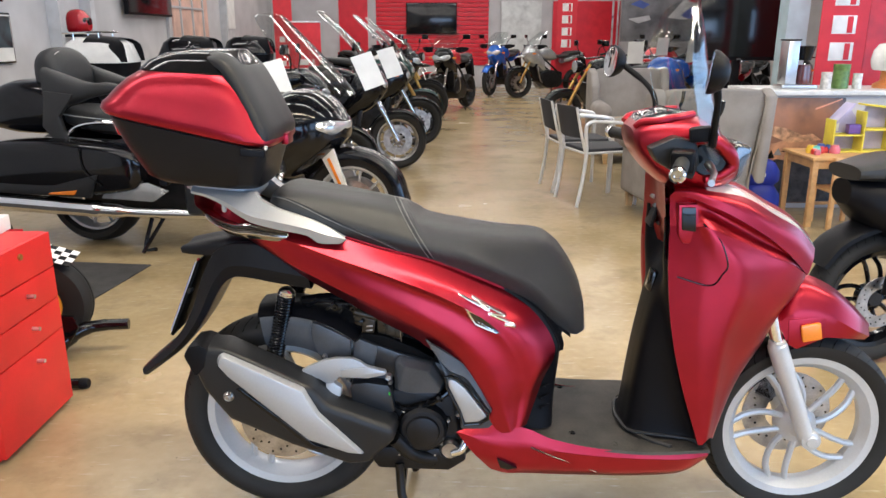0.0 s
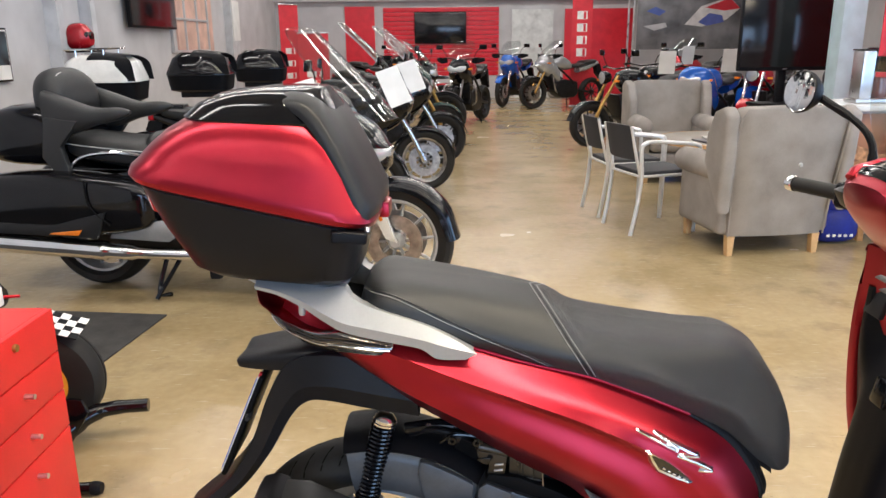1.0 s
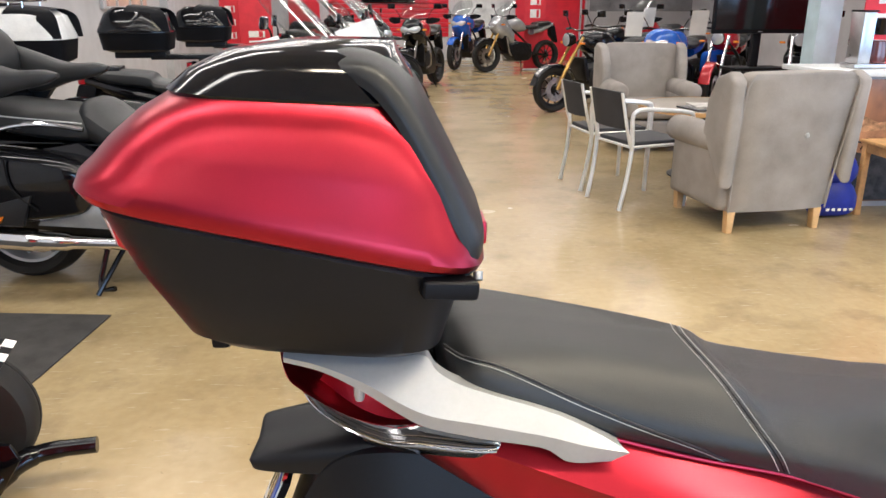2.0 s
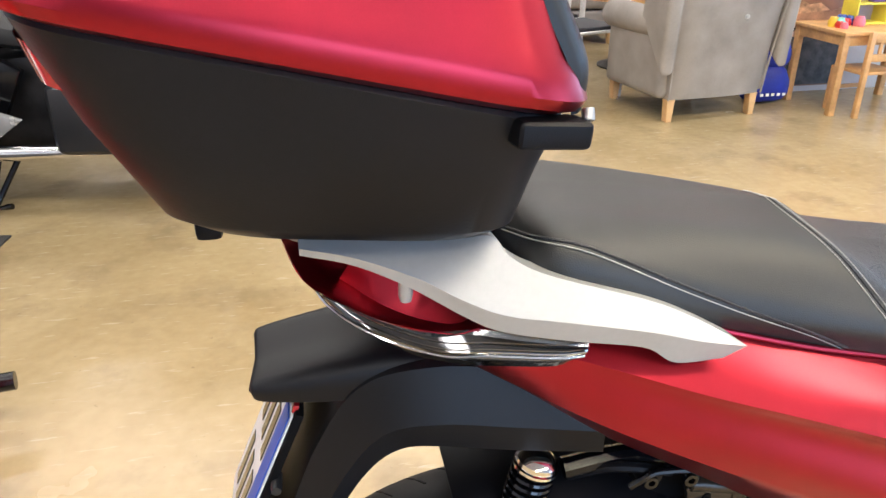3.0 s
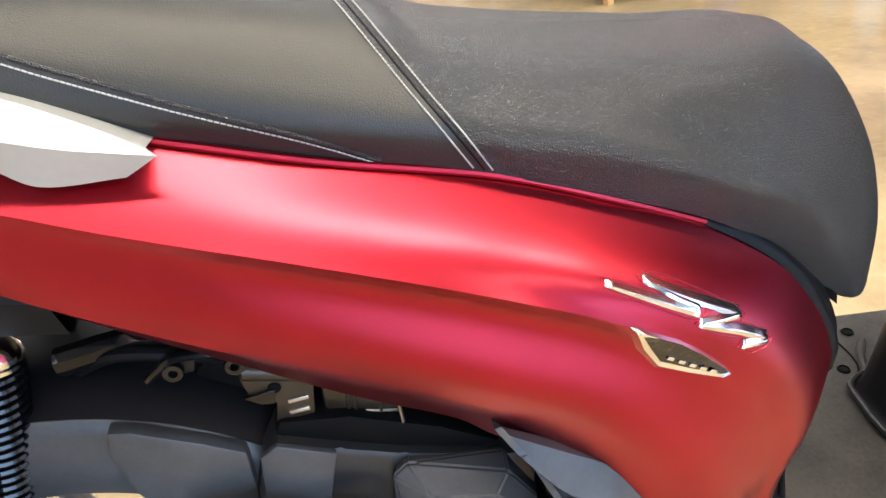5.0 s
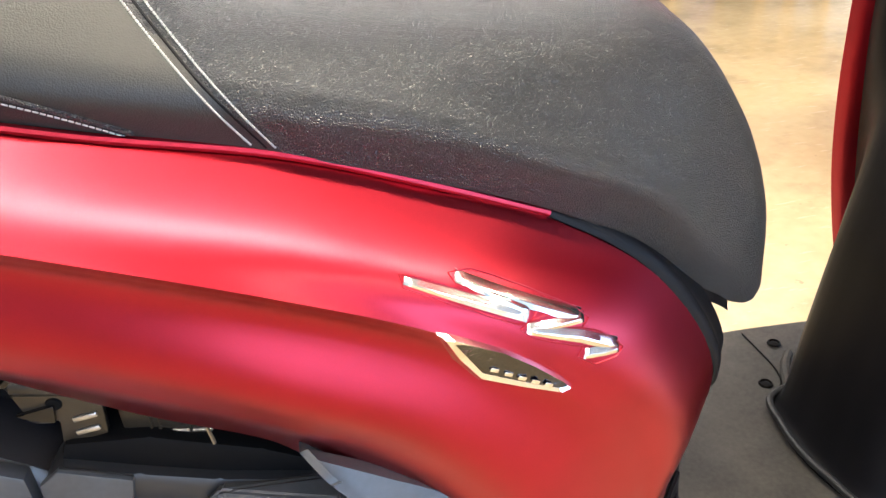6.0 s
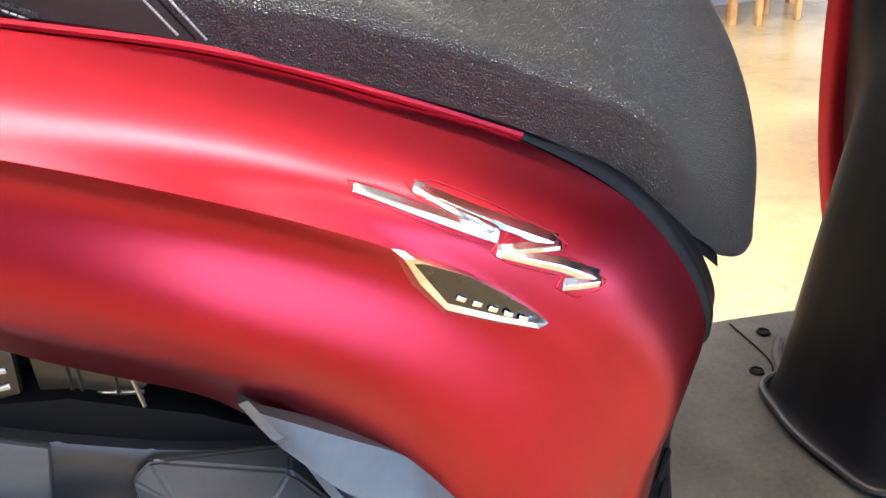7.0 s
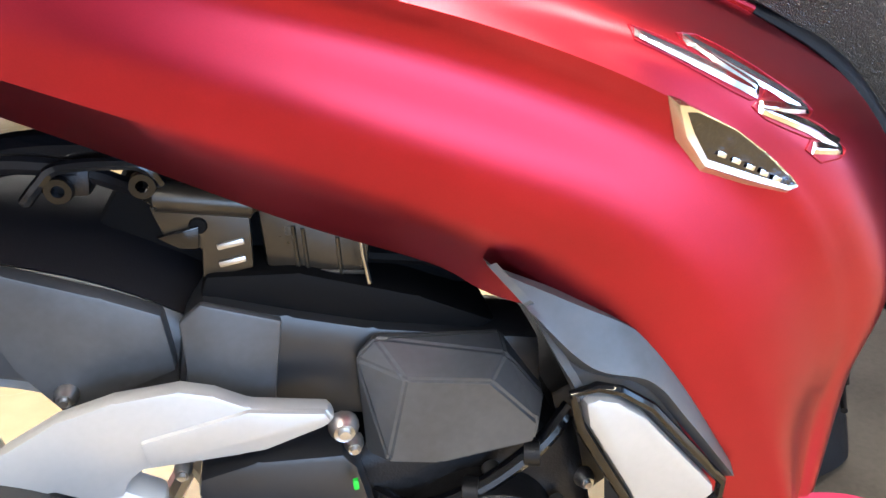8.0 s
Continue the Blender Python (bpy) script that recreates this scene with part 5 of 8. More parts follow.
# Pale glossy strip above the cowl shoulder.
lens = part("cowl_strip", loft([SA[2:], [(p[0], p[1] * 0.7, p[2] + 0.011) for p in SA[2:]], SC0[2:]], 30, 3), PALEGLOSS, cowl, "pale glossy strip along the front cowl shoulder")
other_side(lens)
part("cowl_side_top", loft([SA[:3], SC0[:3]], 12, 3), RED, cowl)
part("cowl_nose", loft([[SA[-1], SB[-1], (E4[0][0], E4[0][1], E4[0][2])], [(SA[-1][0] + 0.006, -0.02, SA[-1][2]), (SB[-1][0] + 0.030, -0.03, SB[-1][2] + 0.02), (E4[0][0] + 0.025, -0.03, E4[0][2])], [(SA[-1][0] + 0.008, 0, SA[-1][2] + 0.01), (SB[-1][0] + 0.036, 0, SB[-1][2] + 0.02), (E4[0][0] + 0.035, 0, E4[0][2])]], 12, 4, mirror=True), RED, cowl)
part("cowl_seam", tubed([(0.644, -0.171, 0.904), (0.686, -0.182, 0.864), (0.708, -0.188, 0.806), (0.698, -0.187, 0.780), (0.671, -0.183, 0.749), (0.594, -0.160, 0.764)], 0.0022, 6, 40), BLACKGL, cowl)
part("glovebox_panel", loft([[(0.560, -0.105, 0.985), (0.566, -0.118, 0.90), (0.570, -0.130, 0.80)], [(0.572, -0.05, 0.985), (0.582, -0.055, 0.90), (0.606, -0.06, 0.80)], [(0.572, 0, 0.985), (0.582, 0, 0.90), (0.606, 0, 0.80)]], 16, 4, mirror=True), RED, SC, "red inner panel under the handlebar")
bez = part("switch_surround", prism([(0.583, 0.950), (0.630, 0.952), (0.640, 0.872), (0.632, 0.850), (0.600, 0.852), (0.588, 0.872)], -0.162, -0.13, 0.004, seg=2), RED, SC)
part("key_switch", prism([(0.590, 0.944), (0.625, 0.945), (0.630, 0.882), (0.595, 0.886)], -0.166, -0.14, 0.003), BLACKGL, bez, "black ignition and filler switch")
part("vent_grille", block(0.012, 0.06, 0.10, pose(0.585, 0.075, 0.89, 0, 14), 0.004), PLASTIC2, SC)
for k in range(4):
    part("grille_slat", block(0.006, 0.056, 0.012, pose(0.576 + 0.006 * k, 0.075, 0.925 - 0.024 * k, 0, 14), 0.002), STEEL, SC)

# ---- handlebar cover, dash, grips, mirrors, screen ----
J = [
    (0.480, 0.075, 1.125, 1.085), (0.50, 0.105, 1.148, 1.045), (0.56, 0.132, 1.165, 0.985), (0.63, 0.140, 1.160, 0.955), (0.69, 0.130, 1.125, 0.965), (0.735, 0.105, 1.085, 0.985), (0.760, 0.055, 1.050, 1.01),
]
bm = bmesh.new()
rows = []
for x, w, zt, zb in J:
    row = []
    for j in range(28):
        a = 2 * math.pi * j / 28
        c, s = math.cos(a), math.sin(a)
        q = 0.72
        row.append((x, w * math.copysign(abs(c) ** q, c), (zt + zb) / 2 + (zt - zb) / 2 * math.copysign(abs(s) ** q, s)))
    rows.append(row)
cols = [spline([r[j] for r in rows], 30) for j in range(28)]
vs = grid(bm, [[cols[j][i] for j in range(28)] for i in range(30)], closed=True)
bm.faces.new(vs[0])
bm.faces.new(vs[-1])
part("handlebar_cover", bm, RED, SC, "satin red handlebar cover")
def cover_top(x, y, out):
    """A place on the upper skin of the handlebar cover."""
    k = next(i for i in range(len(J) - 1) if x <= J[i + 1][0])
    f = (x - J[k][0]) / (J[k + 1][0] - J[k][0])
    w, zt, zb = (J[k][i] * (1 - f) + J[k + 1][i] * f for i in (1, 2, 3))
    e = max(0.0, 1 - (abs(y) / w) ** 2.78) ** 0.36
    return Vector((x, y, (zt + zb) / 2 + (zt - zb) / 2 * e + out))


bm = bmesh.new()
grid(bm, [[cover_top(0.49 + 0.125 * i / 10, (j / 6 - 1) * (0.060 + 0.030 * math.sin(math.pi * i / 10)), 0.006) for j in range(13)] for i in range(11)])
part("dash", bm, BLACKGL, SC, "black instrument panel behind glossy cover")
rim = [cover_top(0.485 + 0.14 * i / 12, -0.066 - 0.032 * math.sin(math.pi * i / 12), 0.005) for i in range(13)]
other_side(part("dash_rim", tubed(rim, 0.010, 10), RED, SC, "raised red rim beside the dash"))
for k in range(3):
    part("dash_trim", tubed([cover_top(0.505 + 0.03 * k, -0.06, 0.008), cover_top(0.510 + 0.03 * k, 0.0, 0.008), cover_top(0.505 + 0.03 * k, 0.06, 0.008)], 0.002, 6, 10), CHROME, SC)
grey = part("bar_shroud", prism([(0.499, 1.089), (0.562, 1.118), (0.615, 1.104), (0.625, 1.05), (0.611, 1.009), (0.566, 1.027), (0.518, 1.056)], -0.166, -0.12, 0.008, seg=2, taper=0.96), PLASTIC2, SC, "dark plastic shroud behind the grip")
other_side(grey)
visor = part("bar_visor", tubed([(0.612, -0.15, 1.106), (0.650, -0.162, 1.108), (0.690, -0.155, 1.080), (0.708, -0.145, 1.045), (0.680, -0.15, 1.022), (0.64, -0.155, 1.012)], [0.012, 0.016, 0.018, 0.016, 0.013, 0.010], 12, 30), RED, SC, "red rim round the handlebar opening")
other_side(visor)
part("headlamp", block(0.05, 0.16, 0.10, pose(0.745, 0, 1.04, 0, 20), 0.02, 3), CLEARLENS, SC, "clear headlamp")
for s in (-1, 1):
    part("bar_opening", lathed([(0.0, -0.004), (0.04, -0.004), (0.044, 0.0), (0.044, 0.012), (0, 0.012)], Matrix.Translation((0.650, s * 0.150, 1.062)) @ pose(0, 0, 0, 0, 0, 0 if s < 0 else 180), 24), BLACKGL, SC)
    a, b = Vector((0.59, s * 0.15, 1.065)), Vector((0.515, s * 0.365, 1.062))
    part("handlebar", tubed([a, b], 0.011, 12), BLACKGL, SC)
    d = (b - a).normalized()
    rot = d.to_track_quat("Y", "Z").to_matrix().to_4x4()
    L_ = (b - a).length
    prof = [(0.0, L_ * 0.40), (0.0165, L_ * 0.40)]
    for k in range(14):
        u = 0.43 + 0.53 * k / 13
        prof += [(0.0172, L_ * u), (0.0160, L_ * (u + 0.012))]
    prof += [(0.018, L_ * 0.985), (0, L_ * 0.985)]
    part("grip", lathed(prof, Matrix.Translation(a) @ rot, 20), RUBBER, SC, "ribbed black rubber grip")
    part("bar_end", lathed([(0, L_ * 0.985), (0.0165, L_ * 0.985), (0.018, L_ * 1.0), (0.018, L_ * 1.07), (0.013, L_ * 1.10), (0.007, L_ * 1.10), (0.006, L_ * 1.08), (0, L_ * 1.08)], Matrix.Translation(a) @ rot, 24), CHROME, SC, "polished metal bar end")
    part("switch_block", block(0.055, 0.06, 0.055, Matrix.Translation(a.lerp(b, 0.26)) @ rot, 0.012, 3), PLASTIC, SC)
    part("brake_lever", tubed([(0.635, s * 0.19, 1.055), (0.63, s * 0.25, 1.045), (0.60, s * 0.33, 1.04), (0.585, s * 0.375, 1.045)], [0.010, 0.008, 0.007, 0.007, 0.008], 10, 20), ALU, SC, "silver brake lever")
    part("reservoir", block(0.06, 0.05, 0.035, pose(0.62, s * 0.175, 1.125, 0, -8, s * 15), 0.008), PLASTIC, SC)
    mp = [(0.595, 0.20, 1.10), (0.600, 0.215, 1.17), (0.580, 0.25, 1.215), (0.53, 0.32, 1.262)] if s > 0 else [(0.640, -0.19, 1.10), (0.628, -0.23, 1.15), (0.620, -0.26, 1.20), (0.608, -0.28, 1.245)]
    part("mirror_stalk", tubed(mp, [0.010, 0.008, 0.0075, 0.009], 10, 20), PLASTIC, SC)
    mm = Matrix.Translation((0.50, 0.35, 1.275) if s > 0 else (0.594, -0.29, 1.272)) @ pose(0, 0, 0, 0, 8, 8 if s > 0 else -15) @ pose(0, 0, 0, 0, 0, 90)
    bm = bmesh.new()
    lathe(bm, [(0.0, -0.035), (0.3, -0.034), (0.7, -0.024), (0.95, -0.006), (1.0, 0.004), (0.97, 0.008)], Matrix(), 40)
    for v in bm.verts:
        v.co.x *= 0.060
        v.co.z *= 0.048
    bmesh.ops.transform(bm, matrix=mm, verts=bm.verts)
    mr = part("mirror", bm, PLASTIC, SC, "black oval mirror housing")
    bm = lathed([(0.0, 0.006), (0.9, 0.006), (0.97, 0.0075)], Matrix(), 40)
    for v in bm.verts:
        v.co.x *= 0.060
        v.co.z *= 0.048
    bmesh.ops.transform(bm, matrix=mm, verts=bm.verts)
    part("mirror_glass", bm, mat("mirror_glass", (0.9, 0.9, 0.9), 0.02, 1.0, rvar=0.01), mr)
S0 = [(0.735, 0.0, 1.02), (0.705, 0.0, 1.12), (0.668, 0.0, 1.24), (0.640, 0.0, 1.36), (0.622, 0.0, 1.44)]
S1 = [(0.715, -0.12, 1.02), (0.675, -0.14, 1.12), (0.636, -0.15, 1.24), (0.612, -0.145, 1.36), (0.604, -0.11, 1.43)]
S2 = [(0.665, -0.155, 1.04), (0.618, -0.19, 1.12), (0.585, -0.205, 1.22), (0.572, -0.195, 1.33), (0.582, -0.13, 1.41)]
sc_ = part("windscreen", loft([S0, S1, S2], 24, 5, mirror=True, thick=0.003), SCREEN, SC, "tall clear acrylic windscreen")
sc_.visible_shadow = False
for s in (-1, 1):
    part("screen_bracket", tubed([(0.63, s * 0.15, 1.12), (0.66, s * 0.16, 1.17), (0.665, s * 0.165, 1.20)], 0.005, 10, 16), BLACKGL, SC)

# ---- front mudguard, fork ----
N0 = [(0.905, -0.045, 0.640), (0.955, -0.05, 0.700), (1.04, -0.05, 0.680), (1.12, -0.04, 0.625), (1.175, -0.015, 0.575)]
N0c = [(0.915, 0, 0.66), (0.965, 0, 0.722), (1.045, 0, 0.700), (1.125, 0, 0.640), (1.185, 0, 0.578)]
N1 = [(0.900, -0.075, 0.610), (0.95, -0.080, 0.640), (1.04, -0.080, 0.625), (1.115, -0.070, 0.585), (1.172, -0.03, 0.555)]
N2 = [(0.925, -0.078, 0.560), (0.96, -0.082, 0.566), (1.03, -0.080, 0.570), (1.10, -0.068, 0.562), (1.160, -0.03, 0.545)]
bm = loft([N0c, N0, N1], 30, 4)
join(bm, loft([N1, N2], 30, 3))
bmesh.ops.remove_doubles(bm, verts=bm.verts, dist=0.0004)
flip(bm)
part("front_mudguard", bm, RED, SC, "satin red front mudguard", 28)
part("side_reflector", block(0.052, 0.012, 0.048, pose(0.985, -0.088, 0.588, 0, -12), 0.006), ORANGE, SC, "amber side reflector")
part("reflector_mount", prism([(0.925, 0.62), (1.02, 0.63), (1.03, 0.57), (0.955, 0.535), (0.93, 0.55)], -0.082, -0.06, 0.004), RED, SC)
for s in (-1, 1):
    part("fork_tube", tubed([(0.850, s * 0.085, 0.72), (0.905, s * 0.085, 0.535)], 0.0165, 16), CHROME, SC, "chrome fork tube")
    part("fork_slider", tubed([(0.898, s * 0.088, 0.560), (0.905, s * 0.088, 0.535), (0.97, s * 0.090, 0.375), (1.012, s * 0.090, 0.270)], [0.022, 0.026, 0.023, 0.022], 20, 20), WHEELW, SC, "silver fork slider")
    part("axle_clamp", lathed([(0, -0.022), (0.014, -0.022), (0.017, -0.018), (0.026, -0.016), (0.028, -0.01), (0.028, 0.016), (0, 0.016)], Matrix.Translation((1.019, s * 0.092, 0.272)) @ pose(0, 0, 0, 0, 0, 0 if s < 0 else 180), 20), WHEELW, SC)
part("front_caliper", block(0.075, 0.05, 0.09, pose(0.955, 0.085, 0.355, 0, 22), 0.012), DARKMET, SC)
part("brake_hose", tubed([(0.955, 0.09, 0.39), (0.91, 0.10, 0.48), (0.87, 0.085, 0.60), (0.83, 0.05, 0.72)], 0.005, 8, 24), BLACKGL, SC)
bm = prism([(0.735, 0.30), (0.78, 0.45), (0.87, 0.60), (0.83, 0.70), (0.72, 0.60), (0.70, 0.30)], -0.10, 0.10, 0.01)
part("front_inner_guard", bm, PLASTIC, SC)

# ---- motorcycles ----
PAINTS = {
    "black": BLACKGL,
    "white": mat("pearl_white_paint", (0.72, 0.71, 0.68), 0.25, coat=0.5),
    "grey": mat("metallic_grey_paint", (0.16, 0.17, 0.18), 0.25, 0.5, coat=0.5),
    "red": RED_GLOSS,
    "blue": mat("gloss_blue_paint", (0.015, 0.09, 0.45), 0.2, coat=0.6),
    "silver": mat("silver_grey_paint", (0.42, 0.43, 0.44), 0.25, 0.5, coat=0.5),
    "green": mat("dark_green_paint", (0.02, 0.045, 0.04), 0.25, 0.3, coat=0.5),
}
GOLD = mat("gold_anodised", (0.40, 0.25, 0.07), 0.3, 0.9)
DISPLAY = mat("lamp_glass", (0.55, 0.57, 0.6), 0.08, 0.5, coat=0.8)


def bike_wheel(parent, x, r, w, rim_mat, big_disc=0.15, label="cast motorcycle wheel"):
    at = Matrix.Translation((x, 0, r))
    rr = r - 0.085
    wh = part("wheel", lathed([(rr - 0.012, -w * 0.30), (rr + 0.006, -w * 0.34), (rr + 0.006, w * 0.34), (rr - 0.012, w * 0.30), (rr - 0.03, 0)], at, 40, True), rim_mat, parent, label)
    prof = [(rr, -w * 0.32), (rr + 0.02, -w * 0.46), (r - 0.035, -w * 0.5), (r - 0.012, -w * 0.36), (r, 0)]
    prof += [(q, -h) for q, h in prof[-2::-1]]
    part("tyre", lathed(prof, at, 44, True), RUBBER, wh, "black rubber tyre")
    bm = bmesh.new()
    for i in range(10):
        a = 2 * math.pi * i / 10
        arm_between(bm, (0.04 * math.cos(a), 0.04 * math.sin(a)), ((rr - 0.01) * math.cos(a + 0.12), (rr - 0.01) * math.sin(a + 0.12)), 0.010, 0.007, -0.012, 0.012)
    bmesh.ops.translate(bm, vec=(x, 0, r), verts=bm.verts)
    lathe(bm, [(0.0, -0.06), (0.03, -0.06), (0.05, -0.03), (0.05, 0.03), (0.03, 0.06), (0, 0.06)], at, 20)
    part("spokes", bm, rim_mat, wh)
    for y in (-0.065, 0.065) if big_disc > 0.13 else (-0.065,):
        part("brake_disc", lathed([(big_disc * 0.55, -0.003), (big_disc, -0.003), (big_disc, 0.003), (big_disc * 0.55, 0.003)], Matrix.Translation((x, y, r)), 32, True), STEEL, wh)
    return wh


def body(rows, seg=18, power=2.6):
    """A smooth closed skin through stations (x, half_width, z_low, z_high)."""
    bm = bmesh.new()
    out = []
    q = 2.0 / power
    cols = []
    for j in range(seg):
        a = 2 * math.pi * j / seg
        c, s = math.cos(a), math.sin(a)
        cu, su = math.copysign(abs(c) ** q, c), math.copysign(abs(s) ** q, s)
        cols.append(spline([(x, w * cu, (lo + hi) / 2 + (hi - lo) / 2 * su) for x, w, lo, hi in rows], 4 * len(rows)))
    vs = grid(bm, [[c[i] for c in cols] for i in range(len(cols[0]))], closed=True)
    bm.faces.new(vs[0])
    bm.faces.new(vs[-1])
    return bm


def shield(rows, n=14, thick=0.004):
    """A curved screen through (x, half_width, z) stations, bowed backwards at its sides."""
    cs = []
    for v in (0.0, 0.5, 0.85, 1.0):
        cs.append([(x - 0.35 * w * v * v, -w * v, z) for x, w, z in rows])
    return loft(cs, n, 3, mirror=True, thick=thick)


def motorcycle(m, style, paint, label, group="motorcycles on show", rim=None, accent=None, case=None, fork=None, wb=1.5, screen=True, back=-0.35, tank=None):
    p = PAINTS[paint]
    acc = PAINTS[accent] if accent else PLASTIC
    rim = rim or DARKMET
    fork = fork or CHROME
    b = thing("motorcycle", m, label, "motorcycle", group)
    adv, tour = style == "adv", style == "tour"
    rf = 0.335 if adv else 0.30
    xf, xr = wb / 2, -wb / 2
    lift = 0.08 if adv else 0.0
    bike_wheel(b, xf, rf, 0.11, rim)
    bike_wheel(b, xr, 0.315, 0.17, rim, 0.12)
    hx, hz = xf - 0.36, 0.98 + lift
    for s in (-1, 1):
        part("fork_leg", tubed([(xf, s * 0.095, rf), (xf - 0.13, s * 0.095, rf + 0.27), (hx, s * 0.10, hz - 0.03)], [0.026, 0.024, 0.021], 12, 12), fork, b, "fork leg")
        part("swingarm", tubed([(xr, s * 0.11, 0.31), (-0.10, s * 0.12, 0.40)], [0.022, 0.03], 10), DARKMET, b)
        part("mirror_stem", tubed([(hx - 0.02, s * 0.24, hz + 0.09), (hx - 0.01, s * 0.30, hz + 0.19), (hx - 0.03, s * 0.36, hz + 0.24)], 0.007, 8, 10), BLACKGL, b)
        mr = part("mirror", block(0.028, 0.13, 0.08, pose(hx - 0.04, s * 0.40, hz + 0.26, 0, 6, s * 10), 0.013, 3), BLACKGL, b, "black mirror")
        part("mirror_glass", block(0.003, 0.11, 0.062, pose(hx - 0.056, s * 0.40, hz + 0.258, 0, 6, s * 10), 0.001), CHROME, mr)
        part("grip", tubed([(hx - 0.05, s * 0.28, hz + 0.075), (hx - 0.09, s * 0.42, hz + 0.06)], 0.018, 10), RUBBER, b)
        part("indicator", block(0.05, 0.07, 0.03, pose(hx + 0.10, s * 0.22, hz - 0.10, 0, 0, s * 15), 0.01), ORANGE, b)
    part("handlebar", tubed([(hx - 0.05, -0.28, hz + 0.075), (hx - 0.01, -0.12, hz + 0.06), (hx, 0, hz + 0.05), (hx - 0.01, 0.12, hz + 0.06), (hx - 0.05, 0.28, hz + 0.075)], 0.012, 10, 20), BLACKGL, b)
    part("engine", prism([(-0.30, 0.30), (-0.28, 0.56), (0.05, 0.62), (0.28, 0.56), (0.33, 0.36), (0.10, 0.22), (-0.2, 0.22)], -0.17, 0.17, 0.04, seg=3), DARKMET, b, "dark cast engine")
    part("clutch_cover", lathed([(0, -0.215), (0.07, -0.215), (0.09, -0.20), (0.10, -0.17), (0, -0.16)], Matrix.Translation((-0.05, 0, 0.40)), 28), GREYMET, b)
    part("radiator", block(0.05, 0.34, 0.30, pose(0.36, 0, 0.55 + lift / 2, 0, 12), 0.01), DARKMET, b)
    part("frame_rail", tubed([(hx - 0.03, -0.08, hz - 0.10), (0.10, -0.17, 0.68 + lift), (-0.18, -0.16, 0.52), (-0.20, -0.14, 0.36)], 0.022, 8, 20), DARKMET, b)
    part("frame_rail", tubed([(hx - 0.03, 0.08, hz - 0.10), (0.10, 0.17, 0.68 + lift), (-0.18, 0.16, 0.52), (-0.20, 0.14, 0.36)], 0.022, 8, 20), DARKMET, b)
    part("exhaust", tubed([(0.30, -0.08, 0.40), (0.22, -0.12, 0.24), (-0.15, -0.16, 0.22), (-0.42, -0.20, 0.32), (-0.80, -0.23, 0.44)], [0.022, 0.022, 0.03, 0.055, 0.058, 0.05], 14, 24), STEEL if not tour else CHROME, b, "metal exhaust")
    part("side_stand", tubed([(-0.02, 0.14, 0.26), (0.06, 0.28, 0.012)], 0.012, 8), BLACKGL, b)
    part("front_mudguard", loft([[(xf + (rf + 0.025) * math.cos(a), y, rf + (rf + 0.025 - 0.03 * (abs(y) > 0.06)) * math.sin(a)) for a in (radians(k) for k in ((10, 40, 70, 100, 130, 160) if not adv else (35, 60, 85, 110, 140, 165)))] for y in (-0.075, -0.06, 0, 0.06, 0.075)], 20, 2, thick=0.004), p if not adv else acc, b, "front mudguard")
    part("tank", body([(hx - 0.02, 0.05, 0.84 + lift, 0.92 + lift), (hx - 0.10, 0.14, 0.76 + lift, 1.00 + lift), (0.10, 0.175, 0.72 + lift, 1.03 + lift), (-0.06, 0.15, 0.72 + lift, 0.96 + lift), (-0.17, 0.10, 0.74 + lift, 0.86 + lift)]), PAINTS[tank] if tank else p, b, "painted fuel tank")
    part("seat", body([(-0.08, 0.09, 0.80 + lift, 0.88 + lift), (-0.20, 0.14, 0.77 + lift, 0.85 + lift), (-0.40, 0.155, 0.78 + lift, 0.87 + lift), (-0.46, 0.145, 0.80 + lift, 0.92 + lift), (-0.72, 0.12, 0.84 + lift, 0.94 + lift), (-0.82, 0.07, 0.87 + lift, 0.93 + lift)]), SEATTOP, b, "black dual seat")
    part("tail", body([(-0.35, 0.12, 0.66 + lift, 0.78 + lift), (-0.60, 0.13, 0.72 + lift, 0.84 + lift), (-0.88, 0.06, 0.83 + lift, 0.90 + lift)]), p, b)
    part("rear_mudguard", prism([(-0.80, 0.84 + lift), (-0.92, 0.84 + lift), (-1.02, 0.58), (-0.98, 0.57), (-0.84, 0.72)], -0.07, 0.07, 0.01), PLASTIC, b)
    part("tail_light", block(0.05, 0.12, 0.05, pose(-0.90, 0, 0.865 + lift), 0.012), REDLENS, b)
    if style == "naked":
        part("headlamp", lathed([(0, -0.09), (0.06, -0.08), (0.085, -0.03), (0.088, 0.03), (0.08, 0.04)], Matrix.Translation((hx + 0.16, 0, hz - 0.06)) @ pose(0, 0, 0, 0, 0, -90), 28), BLACKGL, b, "round headlamp shell")
        part("headlamp_glass", lathed([(0, 0.048), (0.05, 0.046), (0.08, 0.038)], Matrix.Translation((hx + 0.16, 0, hz - 0.06)) @ pose(0, 0, 0, 0, 0, -90), 28), DISPLAY, b)
    else:
        wf = 0.24 if tour else 0.18
        part("fairing", body([(hx + 0.26, 0.05, 0.80 + lift, 0.90 + lift), (hx + 0.20, wf * 0.75, 0.72 + lift, 1.00 + lift), (hx + 0.08, wf, 0.62 + lift, 1.06 + lift), (hx - 0.06, wf * 1.02, 0.55 + lift, 0.98 + lift), (hx - 0.22, wf * 0.9, 0.42 + lift, 0.80 + lift)]), p, b, "painted fairing")
        part("headlamp", body([(hx + 0.268, 0.03, 0.84 + lift, 0.89 + lift), (hx + 0.225, 0.15, 0.82 + lift, 0.94 + lift), (hx + 0.15, 0.17, 0.84 + lift, 0.96 + lift)]), DISPLAY, b, "glass headlamp")
